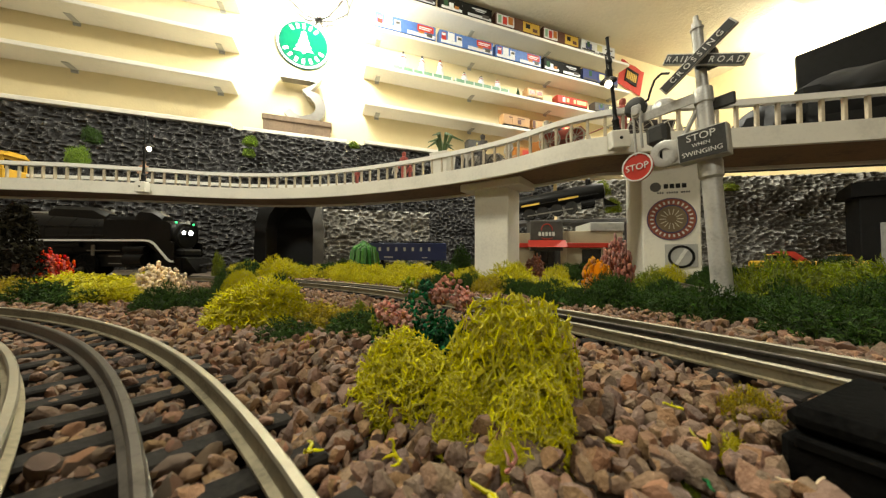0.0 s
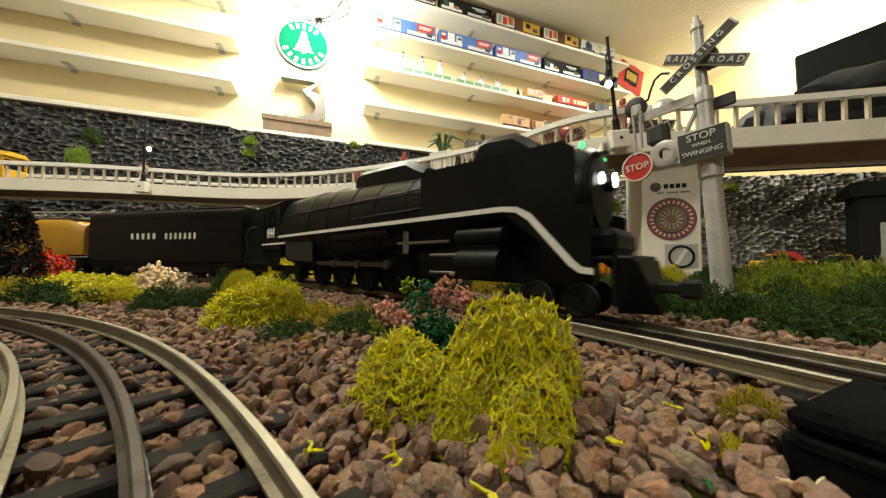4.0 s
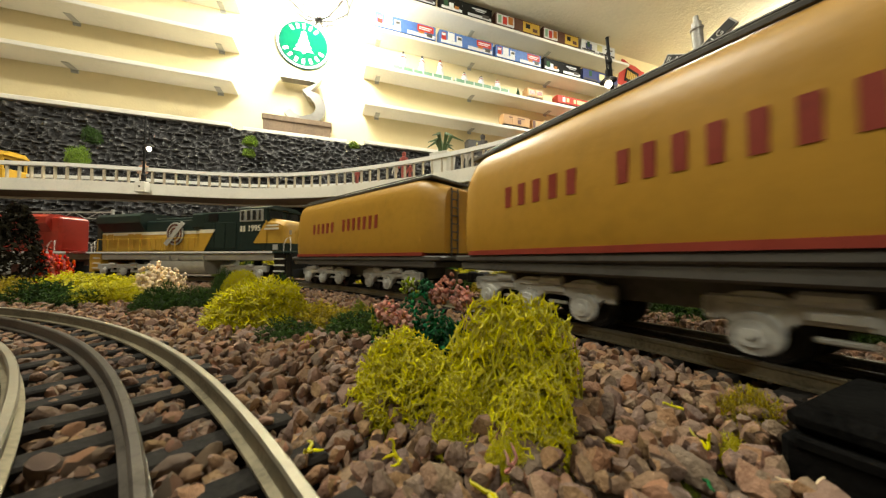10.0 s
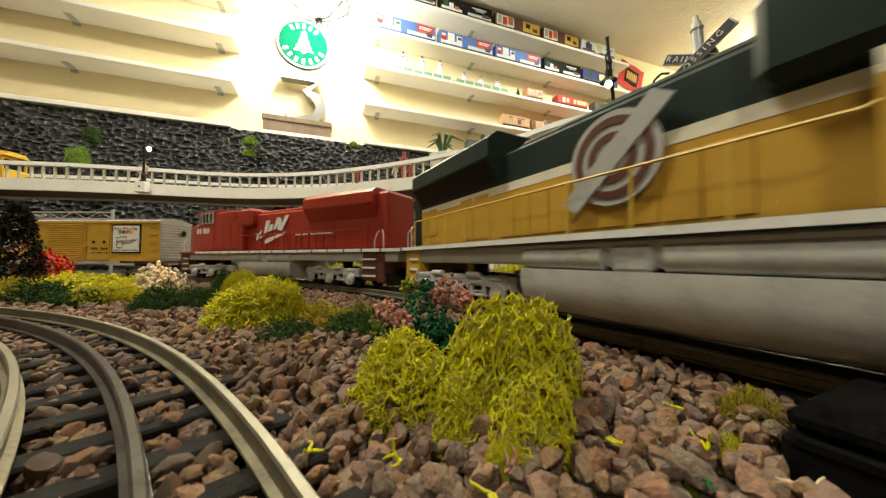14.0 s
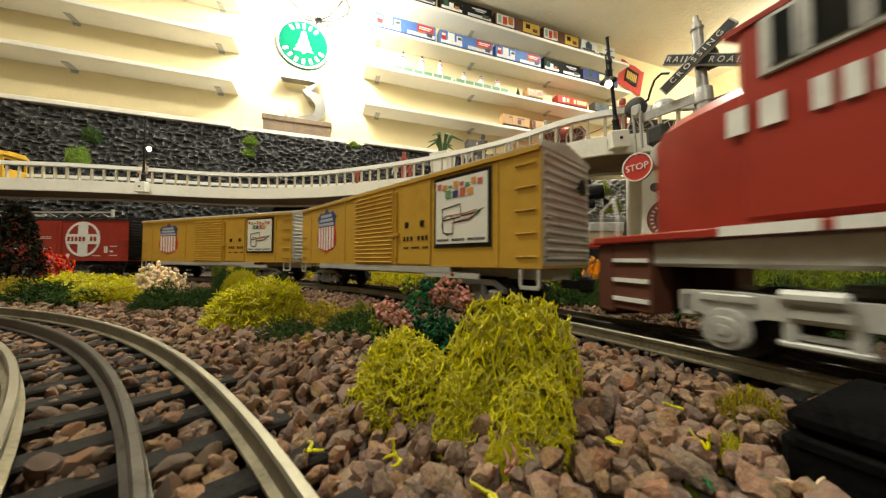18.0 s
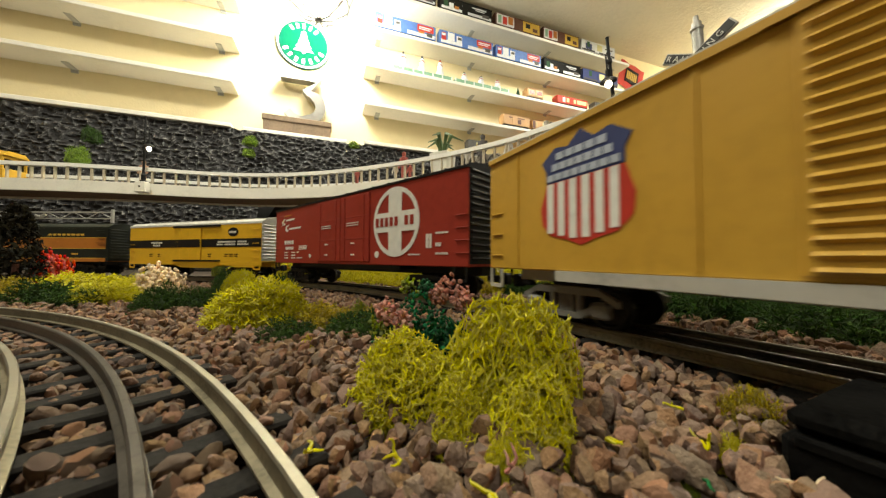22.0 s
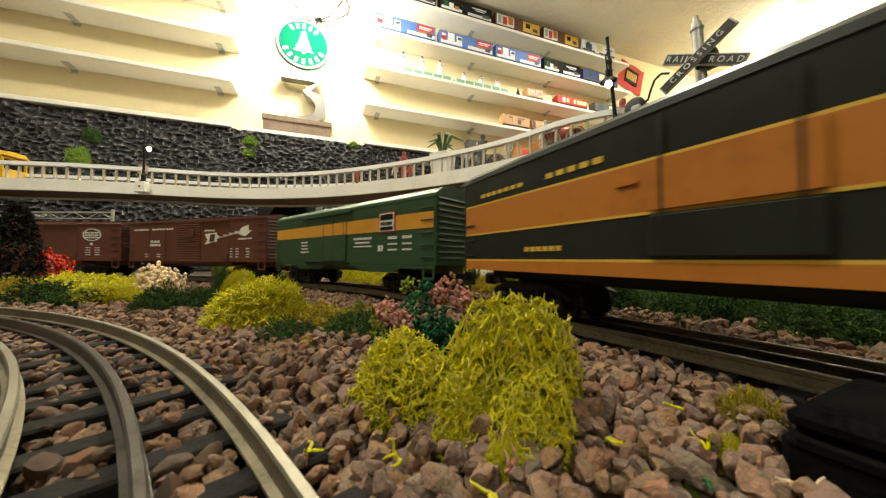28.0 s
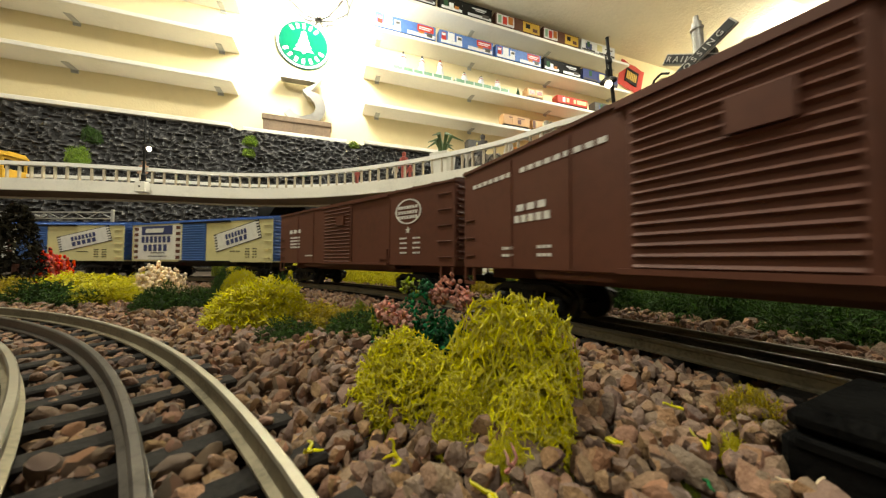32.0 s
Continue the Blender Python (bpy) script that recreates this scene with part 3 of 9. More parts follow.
def freight_car(name, label, u, L, paint, roof, end, top=0.094, w=0.0315, low=0.026, sill=None, truck_mat=None, peak=0.0055, ribs=True, round_roof=False):
    c = thing(name, label, "freight car", group="cars of the passing train")
    h = L / 2
    body = B().box(-h, h, -w, w, low, top, 0.0006)
    part("body", body, paint, c)
    if round_roof:
        prof = [(-w - 0.0004, top - 0.001), (w + 0.0004, top - 0.001), (w, top + 0.0018), (w * 0.75, top + peak * 0.75), (w * 0.35, top + peak), (-w * 0.35, top + peak), (-w * 0.75, top + peak * 0.75), (-w, top + 0.0018)]
    else:
        prof = [(-w - 0.0010, top - 0.0012), (w + 0.0010, top - 0.0012), (w + 0.0010, top + 0.0006), (0.004, top + peak), (-0.004, top + peak), (-w - 0.0010, top + 0.0006)]
    rf = B().prism(prof, -h - 0.0008, h + 0.0008)
    if not round_roof:
        n = int(L / 0.021)
        for i in range(n + 1):
            x = -h + L * i / n
            for s in (-1, 1):
                rf.convex([(x - 0.0007, s * w, top + 0.0006), (x + 0.0007, s * w, top + 0.0006), (x + 0.0007, s * 0.005, top + peak), (x - 0.0007, s * 0.005, top + peak),
                           (x - 0.0007, s * w, top + 0.0017), (x + 0.0007, s * w, top + 0.0017), (x + 0.0007, s * 0.005, top + peak + 0.0010), (x - 0.0007, s * 0.005, top + peak + 0.0010)],
                          [[0, 1, 2, 3], [4, 5, 6, 7], [0, 1, 5, 4], [2, 3, 7, 6], [0, 3, 7, 4], [1, 2, 6, 5]])
    part("roof", rf, roof, c)
    part("running_board", B().box(-h, h, -0.0055, 0.0055, top + peak + 0.0012, top + peak + 0.0020), roof, c)
    part("underframe", B().box(-h + 0.004, h - 0.004, -0.010, 0.010, low - 0.007, low).box(-h * 0.55, h * 0.55, -w + 0.002, w - 0.002, low - 0.0035, low), sill or M_BLACK, c)
    for s in (-1, 1):
        end_wall(c, s * h, s, w, low + 0.002, top, end)
        coupler(c, s * h, s)
        tk = add_truck(c, s * (h - 0.050), "two", truck_mat or M_BLACK)
        BOGIES.append((tk, u, h - 0.050, s * (h - 0.050)))
        for sy in (-1, 1):
            part("step", B().box(s * (h - 0.002) - 0.0008, s * (h - 0.002) + 0.0008, sy * w - 0.0005, sy * w + 0.0005, low - 0.010, low).box(s * (h - 0.013) - 0.0008, s * (h - 0.013) + 0.0008, sy * w - 0.0005, sy * w + 0.0005, low - 0.010, low).box(s * (h - 0.013), s * (h - 0.002), sy * w - 0.0008, sy * w + 0.0008, low - 0.011, low - 0.009), sill or paint, c)
    CARS.append((c, u, h - 0.050))
    if ribs:
        for sy in (-1, 1):
            rungs(c, h - 0.016, h - 0.003, [low + 0.007 + k * (top - low - 0.016) / 4 for k in range(5)], sy * w, paint, sy)
            rungs(c, -h + 0.003, -h + 0.014, [low + 0.008 + k * (top - low - 0.018) / 4 for k in range(3)], sy * w, paint, sy)
    return c


def ribbed_door(c, x0, x1, z0, z1, y, material, louvres=0, s=-1):
    d = part("door", B().box(x0, x1, y, y + s * 0.0012, z0, z1, 0.0003), material, c)
    if louvres:
        for i in range(louvres):
            z = z0 + (z1 - z0) * (i + 0.7) / (louvres + 0.4)
            part("louvre", B().convex([(x0 + 0.002, y + s * 0.001, z), (x1 - 0.002, y + s * 0.001, z), (x1 - 0.002, y + s * 0.0023, z - 0.0012), (x0 + 0.002, y + s * 0.0023, z - 0.0012), (x0 + 0.002, y + s * 0.001, z - 0.0022), (x1 - 0.002, y + s * 0.001, z - 0.0022)],
                                      [[0, 1, 2, 3], [3, 2, 5, 4], [0, 3, 4], [1, 5, 2], [0, 4, 5, 1]]), material, d)
    return d


# two yellow double-door cars with a shield and a framed poster
P_POSTER = mat("white_poster_paper", (0.74, 0.73, 0.66), 0.6, scale=60, var=0.08)
P_POSTER_RED = mat("poster_red_ink", (0.5, 0.10, 0.06), 0.6, scale=60)
P_POSTER_GRN = mat("poster_green_ink", (0.12, 0.30, 0.12), 0.6, scale=60)
P_POSTER_ORG = mat("poster_orange_ink", (0.6, 0.26, 0.06), 0.6, scale=60)


M_PRINT = mat("pale_blue_lettering", (0.42, 0.47, 0.56), 0.6, scale=200, var=0.1)


def shield_car(u):
    c = freight_car("boxcar", "yellow double-door boxcar with shield and white poster", u, 0.335, P_YELLOW, P_ROOFGREY, P_ROOFGREY, 0.0935, sill=P_ROOFGREY, truck_mat=P_TRUCK_GREY)
    y = -0.0315
    part("roof_edge", B().box(-0.167, 0.167, -0.0329, -0.0317, 0.0905, 0.0933).box(-0.167, 0.167, 0.0317, 0.0329, 0.0905, 0.0933), P_YELLOW, c)
    part("side_sill", B().box(-0.11, 0.10, -0.0326, -0.0310, 0.0215, 0.0262).box(0.075, 0.125, -0.0326, -0.0310, 0.0190, 0.0225), P_ROOFGREY, c)
    for s in (-1, 1):
        ribbed_door(c, -0.030, 0.034, 0.0275, 0.0905, s * 0.0315, P_YELLOW, 17, s)
        ribbed_door(c, 0.036, 0.080, 0.0275, 0.0905, s * 0.0315, P_YELLOW, 0, s)
        part("door_track", B().box(-0.036, 0.135, s * 0.0315, s * 0.0335, 0.0905, 0.0918), P_YELLOW, c)
        for x in (-0.139, -0.052, 0.139):
            part("side_rib", B().box(x - 0.0006, x + 0.0006, s * 0.0315, s * 0.0321, 0.028, 0.090), P_YELLOW, c)
    part("door_latch", B().box(0.0385, 0.0402, y - 0.003, y - 0.001, 0.030, 0.086).box(0.0345, 0.0435, y - 0.0035, y - 0.001, 0.050, 0.0525), P_YELLOW, c)
    # shield
    x = -0.0955
    shape(c, [(x - 0.0205, 0.0677), (x + 0.0205, 0.0677), (x + 0.0205, 0.0735), (x + 0.0236, 0.0785), (x + 0.015, 0.0842), (x + 0.007, 0.0826), (x, 0.0882), (x - 0.007, 0.0826), (x - 0.015, 0.0842), (x - 0.0236, 0.0785), (x - 0.0205, 0.0735)], P_NAVY, y, "shield_top", "blue upper field of a shield", 0.0005)
    shape(c, [(x - 0.0205, 0.0675), (x - 0.0245, 0.056), (x - 0.0235, 0.0480), (x - 0.0175, 0.0425), (x - 0.007, 0.0402), (x, 0.0377), (x + 0.007, 0.0402), (x + 0.0175, 0.0425), (x + 0.0235, 0.0480), (x + 0.0245, 0.056), (x + 0.0205, 0.0675)], P_STRIPE, y, "shield_field", "red and white striped shield", 0.0004)
    b = B()
    for i in range(6):
        xa = x - 0.0198 + i * 0.0068
        zl = 0.0438 - 0.0035 * (1 - abs(i - 2.5) / 2.5)
        b.plate([(xa, zl), (xa + 0.0040, zl), (xa + 0.0040, 0.0673), (xa, 0.0673)], y - 0.0007, y)
    part("shield_stripe", b, M_WHITE, c, "white stripes")
    bars(c, x - 0.014, x + 0.014, 0.0780, 0.0812, 5, M_PRINT, y - 0.0004, fill=0.8)
    bars(c, x - 0.0165, x + 0.0165, 0.0732, 0.0764, 7, M_PRINT, y - 0.0004, fill=0.8)
    bars(c, x - 0.0195, x + 0.0195, 0.0686, 0.0716, 8, M_PRINT, y - 0.0004, fill=0.8)
    # poster
    ps = part("poster", B().box(0.078, 0.129, y - 0.0010, y, 0.0395, 0.0885, 0.0003), M_BLACK, c, "white railway poster in a black frame", pose(0.006, 0, 0))
    panel(ps, 0.0805, 0.1265, 0.0420, 0.0860, P_POSTER, y - 0.0010, "paper")
    for i, mm in enumerate((P_POSTER_RED, P_POSTER_ORG, P_POSTER_GRN, P_POSTER_ORG, P_POSTER_RED, P_POSTER_GRN, P_POSTER_ORG, P_POSTER_RED)):
        panel(ps, 0.0825 + i * 0.0052, 0.0862 + i * 0.0052, 0.0800 - 0.0012 * (i % 2), 0.0838 - 0.0012 * (i % 3), mm, y - 0.0014, "lettering")
    for i, mm in enumerate((P_POSTER_GRN, P_NAVY, P_POSTER_RED, P_POSTER_ORG)):
        panel(ps, 0.0905 + i * 0.0065, 0.0955 + i * 0.0065, 0.0730, 0.0785 - 0.001 * (i % 2), mm, y - 0.0014, "lettering")
    b = B()
    for pts in ([(0.088, 0.049), (0.087, 0.066), (0.104, 0.068), (0.105, 0.060), (0.116, 0.061)], [(0.090, 0.049), (0.097, 0.0485), (0.098, 0.056), (0.112, 0.057), (0.121, 0.062)], [(0.0875, 0.058), (0.104, 0.0595)]):
        b.tube([(px, y - 0.0014, pz) for px, pz in pts], 0.0005, 5)
    b.tube([(0.0930 + 0.0062 * math.cos(0.2 + i * 0.42), y - 0.0014, 0.0545 + 0.0068 * math.sin(0.2 + i * 0.42)) for i in range(12)], 0.0004, 5)
    part("drawing", b, M_BLACK_FLAT, ps, "black line drawing")
    part("red_line", B().tube([(0.0900, y - 0.0014, 0.0610), (0.1080, y - 0.0014, 0.0615), (0.1180, y - 0.0014, 0.0630)], 0.0004, 5).tube([(0.0960, y - 0.0014, 0.0560), (0.1160, y - 0.0014, 0.0590)], 0.0003, 5), P_POSTER_RED, ps, "red drawn lines")
    part("green_line", B().tube([(0.1150, y - 0.0014, 0.0610), (0.1240, y - 0.0014, 0.0635)], 0.0004, 5), P_POSTER_GRN, ps, "green drawn line")
    bars(ps, 0.0820, 0.1250, 0.0437, 0.0453, 18, M_BLACK_FLAT, y - 0.0012, (5, 11))
    bars(c, 0.0505, 0.0780, 0.0558, 0.0604, 3, M_BLACK_FLAT, y - 0.0012, (1,), fill=0.5)
    bars(c, 0.0486, 0.0795, 0.0455, 0.0490, 7, M_BLACK_FLAT, y - 0.0012, (3,), fill=0.55)
    bars(c, 0.0490, 0.0790, 0.0395, 0.0410, 9, M_BLACK_FLAT, y - 0.0012, (2, 6))
    return c


shield_car(-2.337)
shield_car(-2.708)

# red car with a large white cross in a circle
c = freight_car("boxcar", "oxide red boxcar with large white circle cross", -3.0755, 0.334, P_RED, M_BLACK, M_BLACK, 0.0970, sill=M_BLACK, ribs=False)
y = -0.0315
for s in (-1, 1):
    for x0, x1 in ((-0.0475, 0.0020), (0.0030, 0.0525)):
        d = ribbed_door(c, x0, x1, 0.029, 0.094, s * 0.0315, P_RED, 0, s)
        for x in (x0 + 0.008, x1 - 0.008):
            part("lock_rod", B().cyl((x, s * 0.0329, 0.030), (x, s * 0.0329, 0.093), 0.0005, n=6), P_RED, d)
        for z in (0.0513, 0.0728):
            part("rib", B().box(x0, x1, s * 0.0325, s * 0.0329, z - 0.0005, z + 0.0005, 0.0002), P_RED, d)
        if s > 0:
            part("latch", B().convex([((x0 + x1) / 2 - 0.005, s * 0.033, 0.049), ((x0 + x1) / 2 + 0.005, s * 0.033, 0.049), ((x0 + x1) / 2, s * 0.033, 0.041), ((x0 + x1) / 2, s * 0.0345, 0.046)], [[0, 1, 2], [0, 1, 3], [1, 2, 3], [2, 0, 3]]), P_RED, d)
    rungs(c, 0.156, 0.168, [0.036, 0.045, 0.054, 0.063], s * 0.0315, P_RED, s)
    rungs(c, -0.168, -0.156, [0.036, 0.045, 0.054, 0.063], s * 0.0315, P_RED, s)
CX, CZ, CR = 0.0888, 0.0634, 0.0300
ring(c, CX, CZ, CR, 0.0036, M_WHITE, y, "emblem_ring", "white ring")
part("emblem_cross", B().plate([(CX - 0.0085, CZ - CR + 0.002), (CX + 0.0085, CZ - CR + 0.002), (CX + 0.0085, CZ + CR - 0.002), (CX - 0.0085, CZ + CR - 0.002)], y - 0.0006, y).plate([(CX - CR + 0.002, CZ - 0.0085), (CX + CR - 0.002, CZ - 0.0085), (CX + CR - 0.002, CZ + 0.0085), (CX - CR + 0.002, CZ + 0.0085)], y - 0.0007, y), M_WHITE, c, "broad white cross")
bars(c, CX - 0.026, CX + 0.026, CZ - 0.0036, CZ + 0.0042, 8, P_RED, y - 0.0007, (5,), fill=0.62)
disc(c, 0.0635, 0.0355, 0.0030, M_WHITE, y, "lettering")
for a in ((0.126, 0.133, 0.040, 0.051, 2), (0.136, 0.149, 0.0505, 0.0520, 6), (0.136, 0.142, 0.041, 0.044, 3), (0.136, 0.149, 0.0350, 0.0366, 6), (0.106, 0.120, 0.0345, 0.0358, 6)):
    bars(c, *a[:4], a[4], M_WHITE, y)
for x in (-0.0370, 0.0145):      # door lettering and the pale grips
    for z in (0.0641, 0.0664):
        bars(c, x, x + 0.0215, z, z + 0.0010, 12, M_WHITE, -0.0328, fill=0.6)
    for z in (0.0462, 0.0350):
        shape(c, [(x + 0.0080, z), (x + 0.0145, z), (x + 0.0138, z + 0.0014), (x + 0.0087, z + 0.0014)], M_WHITE, -0.0328, "door_grip", "pale curved door grip")
disc(c, -0.0655, 0.0350, 0.0024, M_WHITE, y, "lettering")
k = -0.0075      # rear half of the side
shape(c, [(k - 0.1416, 0.0748), (k - 0.1300, 0.0762), (k - 0.1292, 0.0784), (k - 0.1365, 0.0790), (k - 0.1290, 0.0838), (k - 0.1330, 0.0840), (k - 0.1400, 0.0796), (k - 0.1396, 0.0776), (k - 0.1330, 0.0772)], M_WHITE, y, "emblem_shape", "white slanting script shape")
shape(c, [(k - 0.1280, 0.0692), (k - 0.1240, 0.0664), (k - 0.1190, 0.0676), (k - 0.1182, 0.0694), (k - 0.1236, 0.0690), (k - 0.1242, 0.0730), (k - 0.1180, 0.0738), (k - 0.1190, 0.0756), (k - 0.1262, 0.0744)], M_WHITE, y, "emblem_shape", "white slanting script shape")
bars(c, k - 0.1175, k - 0.0836, 0.0690, 0.0712, 6, M_WHITE, y, (), 0.5, fill=0.85)
bars(c, k - 0.1270, k - 0.1023, 0.0806, 0.0830, 5, M_WHITE, y, (), 0.5, fill=0.85)
bars(c, k - 0.1315, k - 0.1102, 0.0866, 0.0884, 5, P_ORANGE, y, (), 0.5, fill=0.85)
bars(c, k - 0.1290, k - 0.1010, 0.0500, 0.0550, 4, M_WHITE, y, fill=0.66)
bars(c, k - 0.1263, k - 0.1023, 0.0432, 0.0468, 5, M_WHITE, y, fill=0.7)
for x0, x1, n in ((-0.1294, -0.1185, 5), (-0.1087, -0.0969, 5)):
    for z in (0.0318, 0.0352, 0.0388):
        bars(c, k + x0, k + x1, z, z + 0.0014, n, M_WHITE, y, fill=0.75)
bars(c, k - 0.0932, k - 0.0874, 0.0388, 0.0402, 3, M_WHITE, y)
bars(c, k - 0.0927, k - 0.0775, 0.0318, 0.0332, 7, M_WHITE, y)
for z in (0.0428, 0.0446, 0.0464):
    bars(c, k - 0.0874, k - 0.0661, z, z + 0.0011, 9, M_WHITE, y, fill=0.8)

# yellow refrigerator car with a black band
c = freight_car("refrigerator_car", "yellow refrigerator car with black band, silver ends", -3.431, 0.290, P_REEFER, P_ROOFGREY, M_SILVER, 0.0835, sill=P_REEFER, round_roof=True, peak=0.0085)
y = -0.0315
part("side_band", B().box(-0.1447, 0.1447, y - 0.0004, 0.0319, 0.0485, 0.0610), M_BLACK, c, "black painted band")
part("side_skirt", B().box(-0.1447, 0.1447, y - 0.0002, y + 0.002, 0.0215, 0.0262).plate([(-0.02, 0.0170), (0.05, 0.0170), (0.062, 0.0220), (-0.032, 0.0220)], y, y + 0.002).plate([(0.095, 0.0185), (0.13, 0.0185), (0.14, 0.0220), (0.085, 0.0220)], y, y + 0.002), P_REEFER, c)
for s in (-1, 1):
    d = ribbed_door(c, -0.026, 0.026, 0.029, 0.0790, s * 0.0320, P_REEFER, 0, s)
    part("door_band", B().box(-0.025, 0.025, s * 0.0331, s * 0.0335, 0.0485, 0.0610), M_BLACK, d)
    for x in (-0.020, 0.0, 0.020):
        part("lock_rod", B().cyl((x, s * 0.0329, 0.030), (x, s * 0.0329, 0.079), 0.0005, n=6), P_REEFER, d)
    part("door_track", B().box(-0.036, 0.066, s * 0.0317, s * 0.0338, 0.0795, 0.0828), M_BLACK, c)
    part("door_track", B().box(-0.036, 0.066, s * 0.0317, s * 0.0338, 0.0268, 0.0290), M_BLACK, c)
disc(c, 0.091, 0.0710, 0.0066, M_BLACK, y, "emblem", "black oval emblem", rx=1.55)
bars(c, 0.084, 0.098, 0.0694, 0.0724, 5, M_WHITE, y - 0.0004)
bars(c, 0.061, 0.119, 0.0552, 0.0576, 16, M_WHITE, y - 0.0004, (10,))
bars(c, 0.059, 0.122, 0.0513, 0.0537, 20, M_WHITE, y - 0.0004, (4, 12))
bars(c, -0.089, -0.062, 0.0552, 0.0580, 7, M_WHITE, y - 0.0004)
bars(c, -0.084, -0.066, 0.0508, 0.0535, 4, M_WHITE, y - 0.0004)
for x in (-0.093, -0.074, 0.040, 0.074, 0.084, 0.094):
    bars(c, x, x + 0.008, 0.0370, 0.0385, 4, M_BLACK_FLAT, y)
    bars(c, x, x + 0.007, 0.0340, 0.0353, 3, M_BLACK_FLAT, y)

# dark green and orange express car
c = freight_car("express_car", "dark green express car with broad orange band", -3.7688, 0.2935, P_DKGREEN, P_DKGREEN, P_DKGREEN, 0.0830, sill=M_BLACK, round_roof=True, peak=0.009)
y = -0.0315
for z0, z1, mm, nm in ((0.0480, 0.0655, P_ORANGE, "orange_band"), (0.0470, 0.0480, P_GOLD, "stripe"), (0.0655, 0.0665, P_GOLD, "stripe"), (0.0250, 0.0305, P_ORANGE, "lower_band"), (0.0305, 0.0315, P_GOLD, "stripe")):
    part(nm, B().box(-0.1432, 0.1432, y - 0.0003, 0.0318, z0, z1), mm, c)
for s in (-1, 1):
    d = ribbed_door(c, -0.022, 0.018, 0.0325, 0.0465, s * 0.0318, P_DKGREEN, 0, s)
    part("door_band", B().box(-0.022, 0.018, s * 0.0318, s * 0.0329, 0.0483, 0.0652), P_ORANGE, d)
    for x in (-0.018, 0.014):
        part("lock_rod", B().cyl((x, s * 0.0329, 0.033), (x, s * 0.0329, 0.080), 0.0005, n=6), P_DKGREEN, d)
    part("handle", B().box(0.055, 0.062, s * 0.0318, s * 0.0326, 0.0585, 0.0596).box(-0.034, -0.026, s * 0.0318, s * 0.0326, 0.0585, 0.0596), P_ORANGE, c)
    rungs(c, 0.127, 0.141, [0.036, 0.046, 0.057, 0.068, 0.078], s * 0.0318, P_DKGREEN, s)
bars(c, -0.125, -0.085, 0.0700, 0.0722, 7, P_GOLD, y)
bars(c, 0.044, 0.108, 0.0695, 0.0728, 8, P_GOLD, y)
bars(c, -0.070, -0.038, 0.0700, 0.0725, 5, P_GOLD, y)
bars(c, -0.085, -0.060, 0.0355, 0.0378, 6, P_GOLD, y)
bars(c, 0.085, 0.097, 0.0370, 0.0395, 4, P_GOLD, y)

# green car with a yellow-orange band
c = freight_car("insulated_boxcar", "green insulated boxcar with yellow band", -4.1065, 0.294, P_GREEN, P_GREEN, P_GREEN, 0.0820, sill=P_GREEN, round_roof=True, peak=0.0095)
y = -0.0315
P_BAND = mat("yellow_orange_band_paint", (0.58, 0.28, 0.03), 0.45, scale=20, var=0.1)
part("yellow_band", B().box(-0.1447, 0.1447, y - 0.0003, 0.0318, 0.0564, 0.0694), P_BAND, c)
part("side_skirt", B().box(-0.1447, 0.1447, y - 0.0002, y + 0.002, 0.0235, 0.0262).plate([(0.05, 0.0195), (0.095, 0.0195), (0.108, 0.0240), (0.038, 0.0240)], y, y + 0.002).plate([(-0.08, 0.0195), (-0.03, 0.0195), (-0.018, 0.0240), (-0.092, 0.0240)], y, y + 0.002), P_GREEN, c)
em = panel(c, 0.078, 0.100, 0.0550, 0.0738, P_RED, y - 0.0003, "emblem", "black and white emblem in a red frame")
panel(em, 0.0793, 0.0987, 0.0563, 0.0725, M_WHITE, y - 0.0007, "field")
panel(em, 0.0805, 0.0975, 0.0665, 0.0715, M_BLACK, y - 0.0011, "block")
panel(em, 0.0805, 0.0975, 0.0573, 0.0603, M_BLACK, y - 0.0011, "block")
bars(em, 0.0810, 0.0972, 0.0617, 0.0645, 6, M_BLACK, y - 0.0011)
for s in (-1, 1):
    d = ribbed_door(c, -0.024, 0.024, 0.029, 0.0558, s * 0.0318, P_GREEN, 0, s)
    part("door_band", B().box(-0.024, 0.024, s * 0.0318, s * 0.0330, 0.0566, 0.0692), P_BAND, d)
    for x in (-0.020, 0.0, 0.020):
        part("lock_rod", B().cyl((x, s * 0.0329, 0.030), (x, s * 0.0329, 0.079), 0.0005, n=6), P_GREEN, d)
    part("door_track", B().box(-0.07, 0.035, s * 0.0317, s * 0.0338, 0.0785, 0.0810), P_GREEN, c)
    part("hopper_rail", B().box(-0.06, 0.03, s * 0.0317, s * 0.0340, 0.0262, 0.0280), M_BLACK_FLAT, c)
for a in ((0.037, 0.067, 0.0500, 0.0522, 9), (0.040, 0.064, 0.0462, 0.0480, 6), (0.037, 0.067, 0.0428, 0.0442, 9), (0.090, 0.103, 0.0490, 0.0515, 4), (0.109, 0.121, 0.0490, 0.0515, 4), (0.090, 0.103, 0.0440, 0.0455, 4), (0.109, 0.121, 0.0440, 0.0455, 4), (0.090, 0.103, 0.0390, 0.0405, 5),
          (0.109, 0.121, 0.0390, 0.0405, 5), (0.076, 0.084, 0.0385, 0.0440, 2), (-0.074, -0.057, 0.0500, 0.0518, 5), (-0.074, -0.057, 0.0462, 0.0478, 5), (-0.074, -0.057, 0.0425, 0.0440, 5), (-0.076, -0.055, 0.0385, 0.0402, 6)):
    bars(c, *a[:4], a[4], M_WHITE, y)

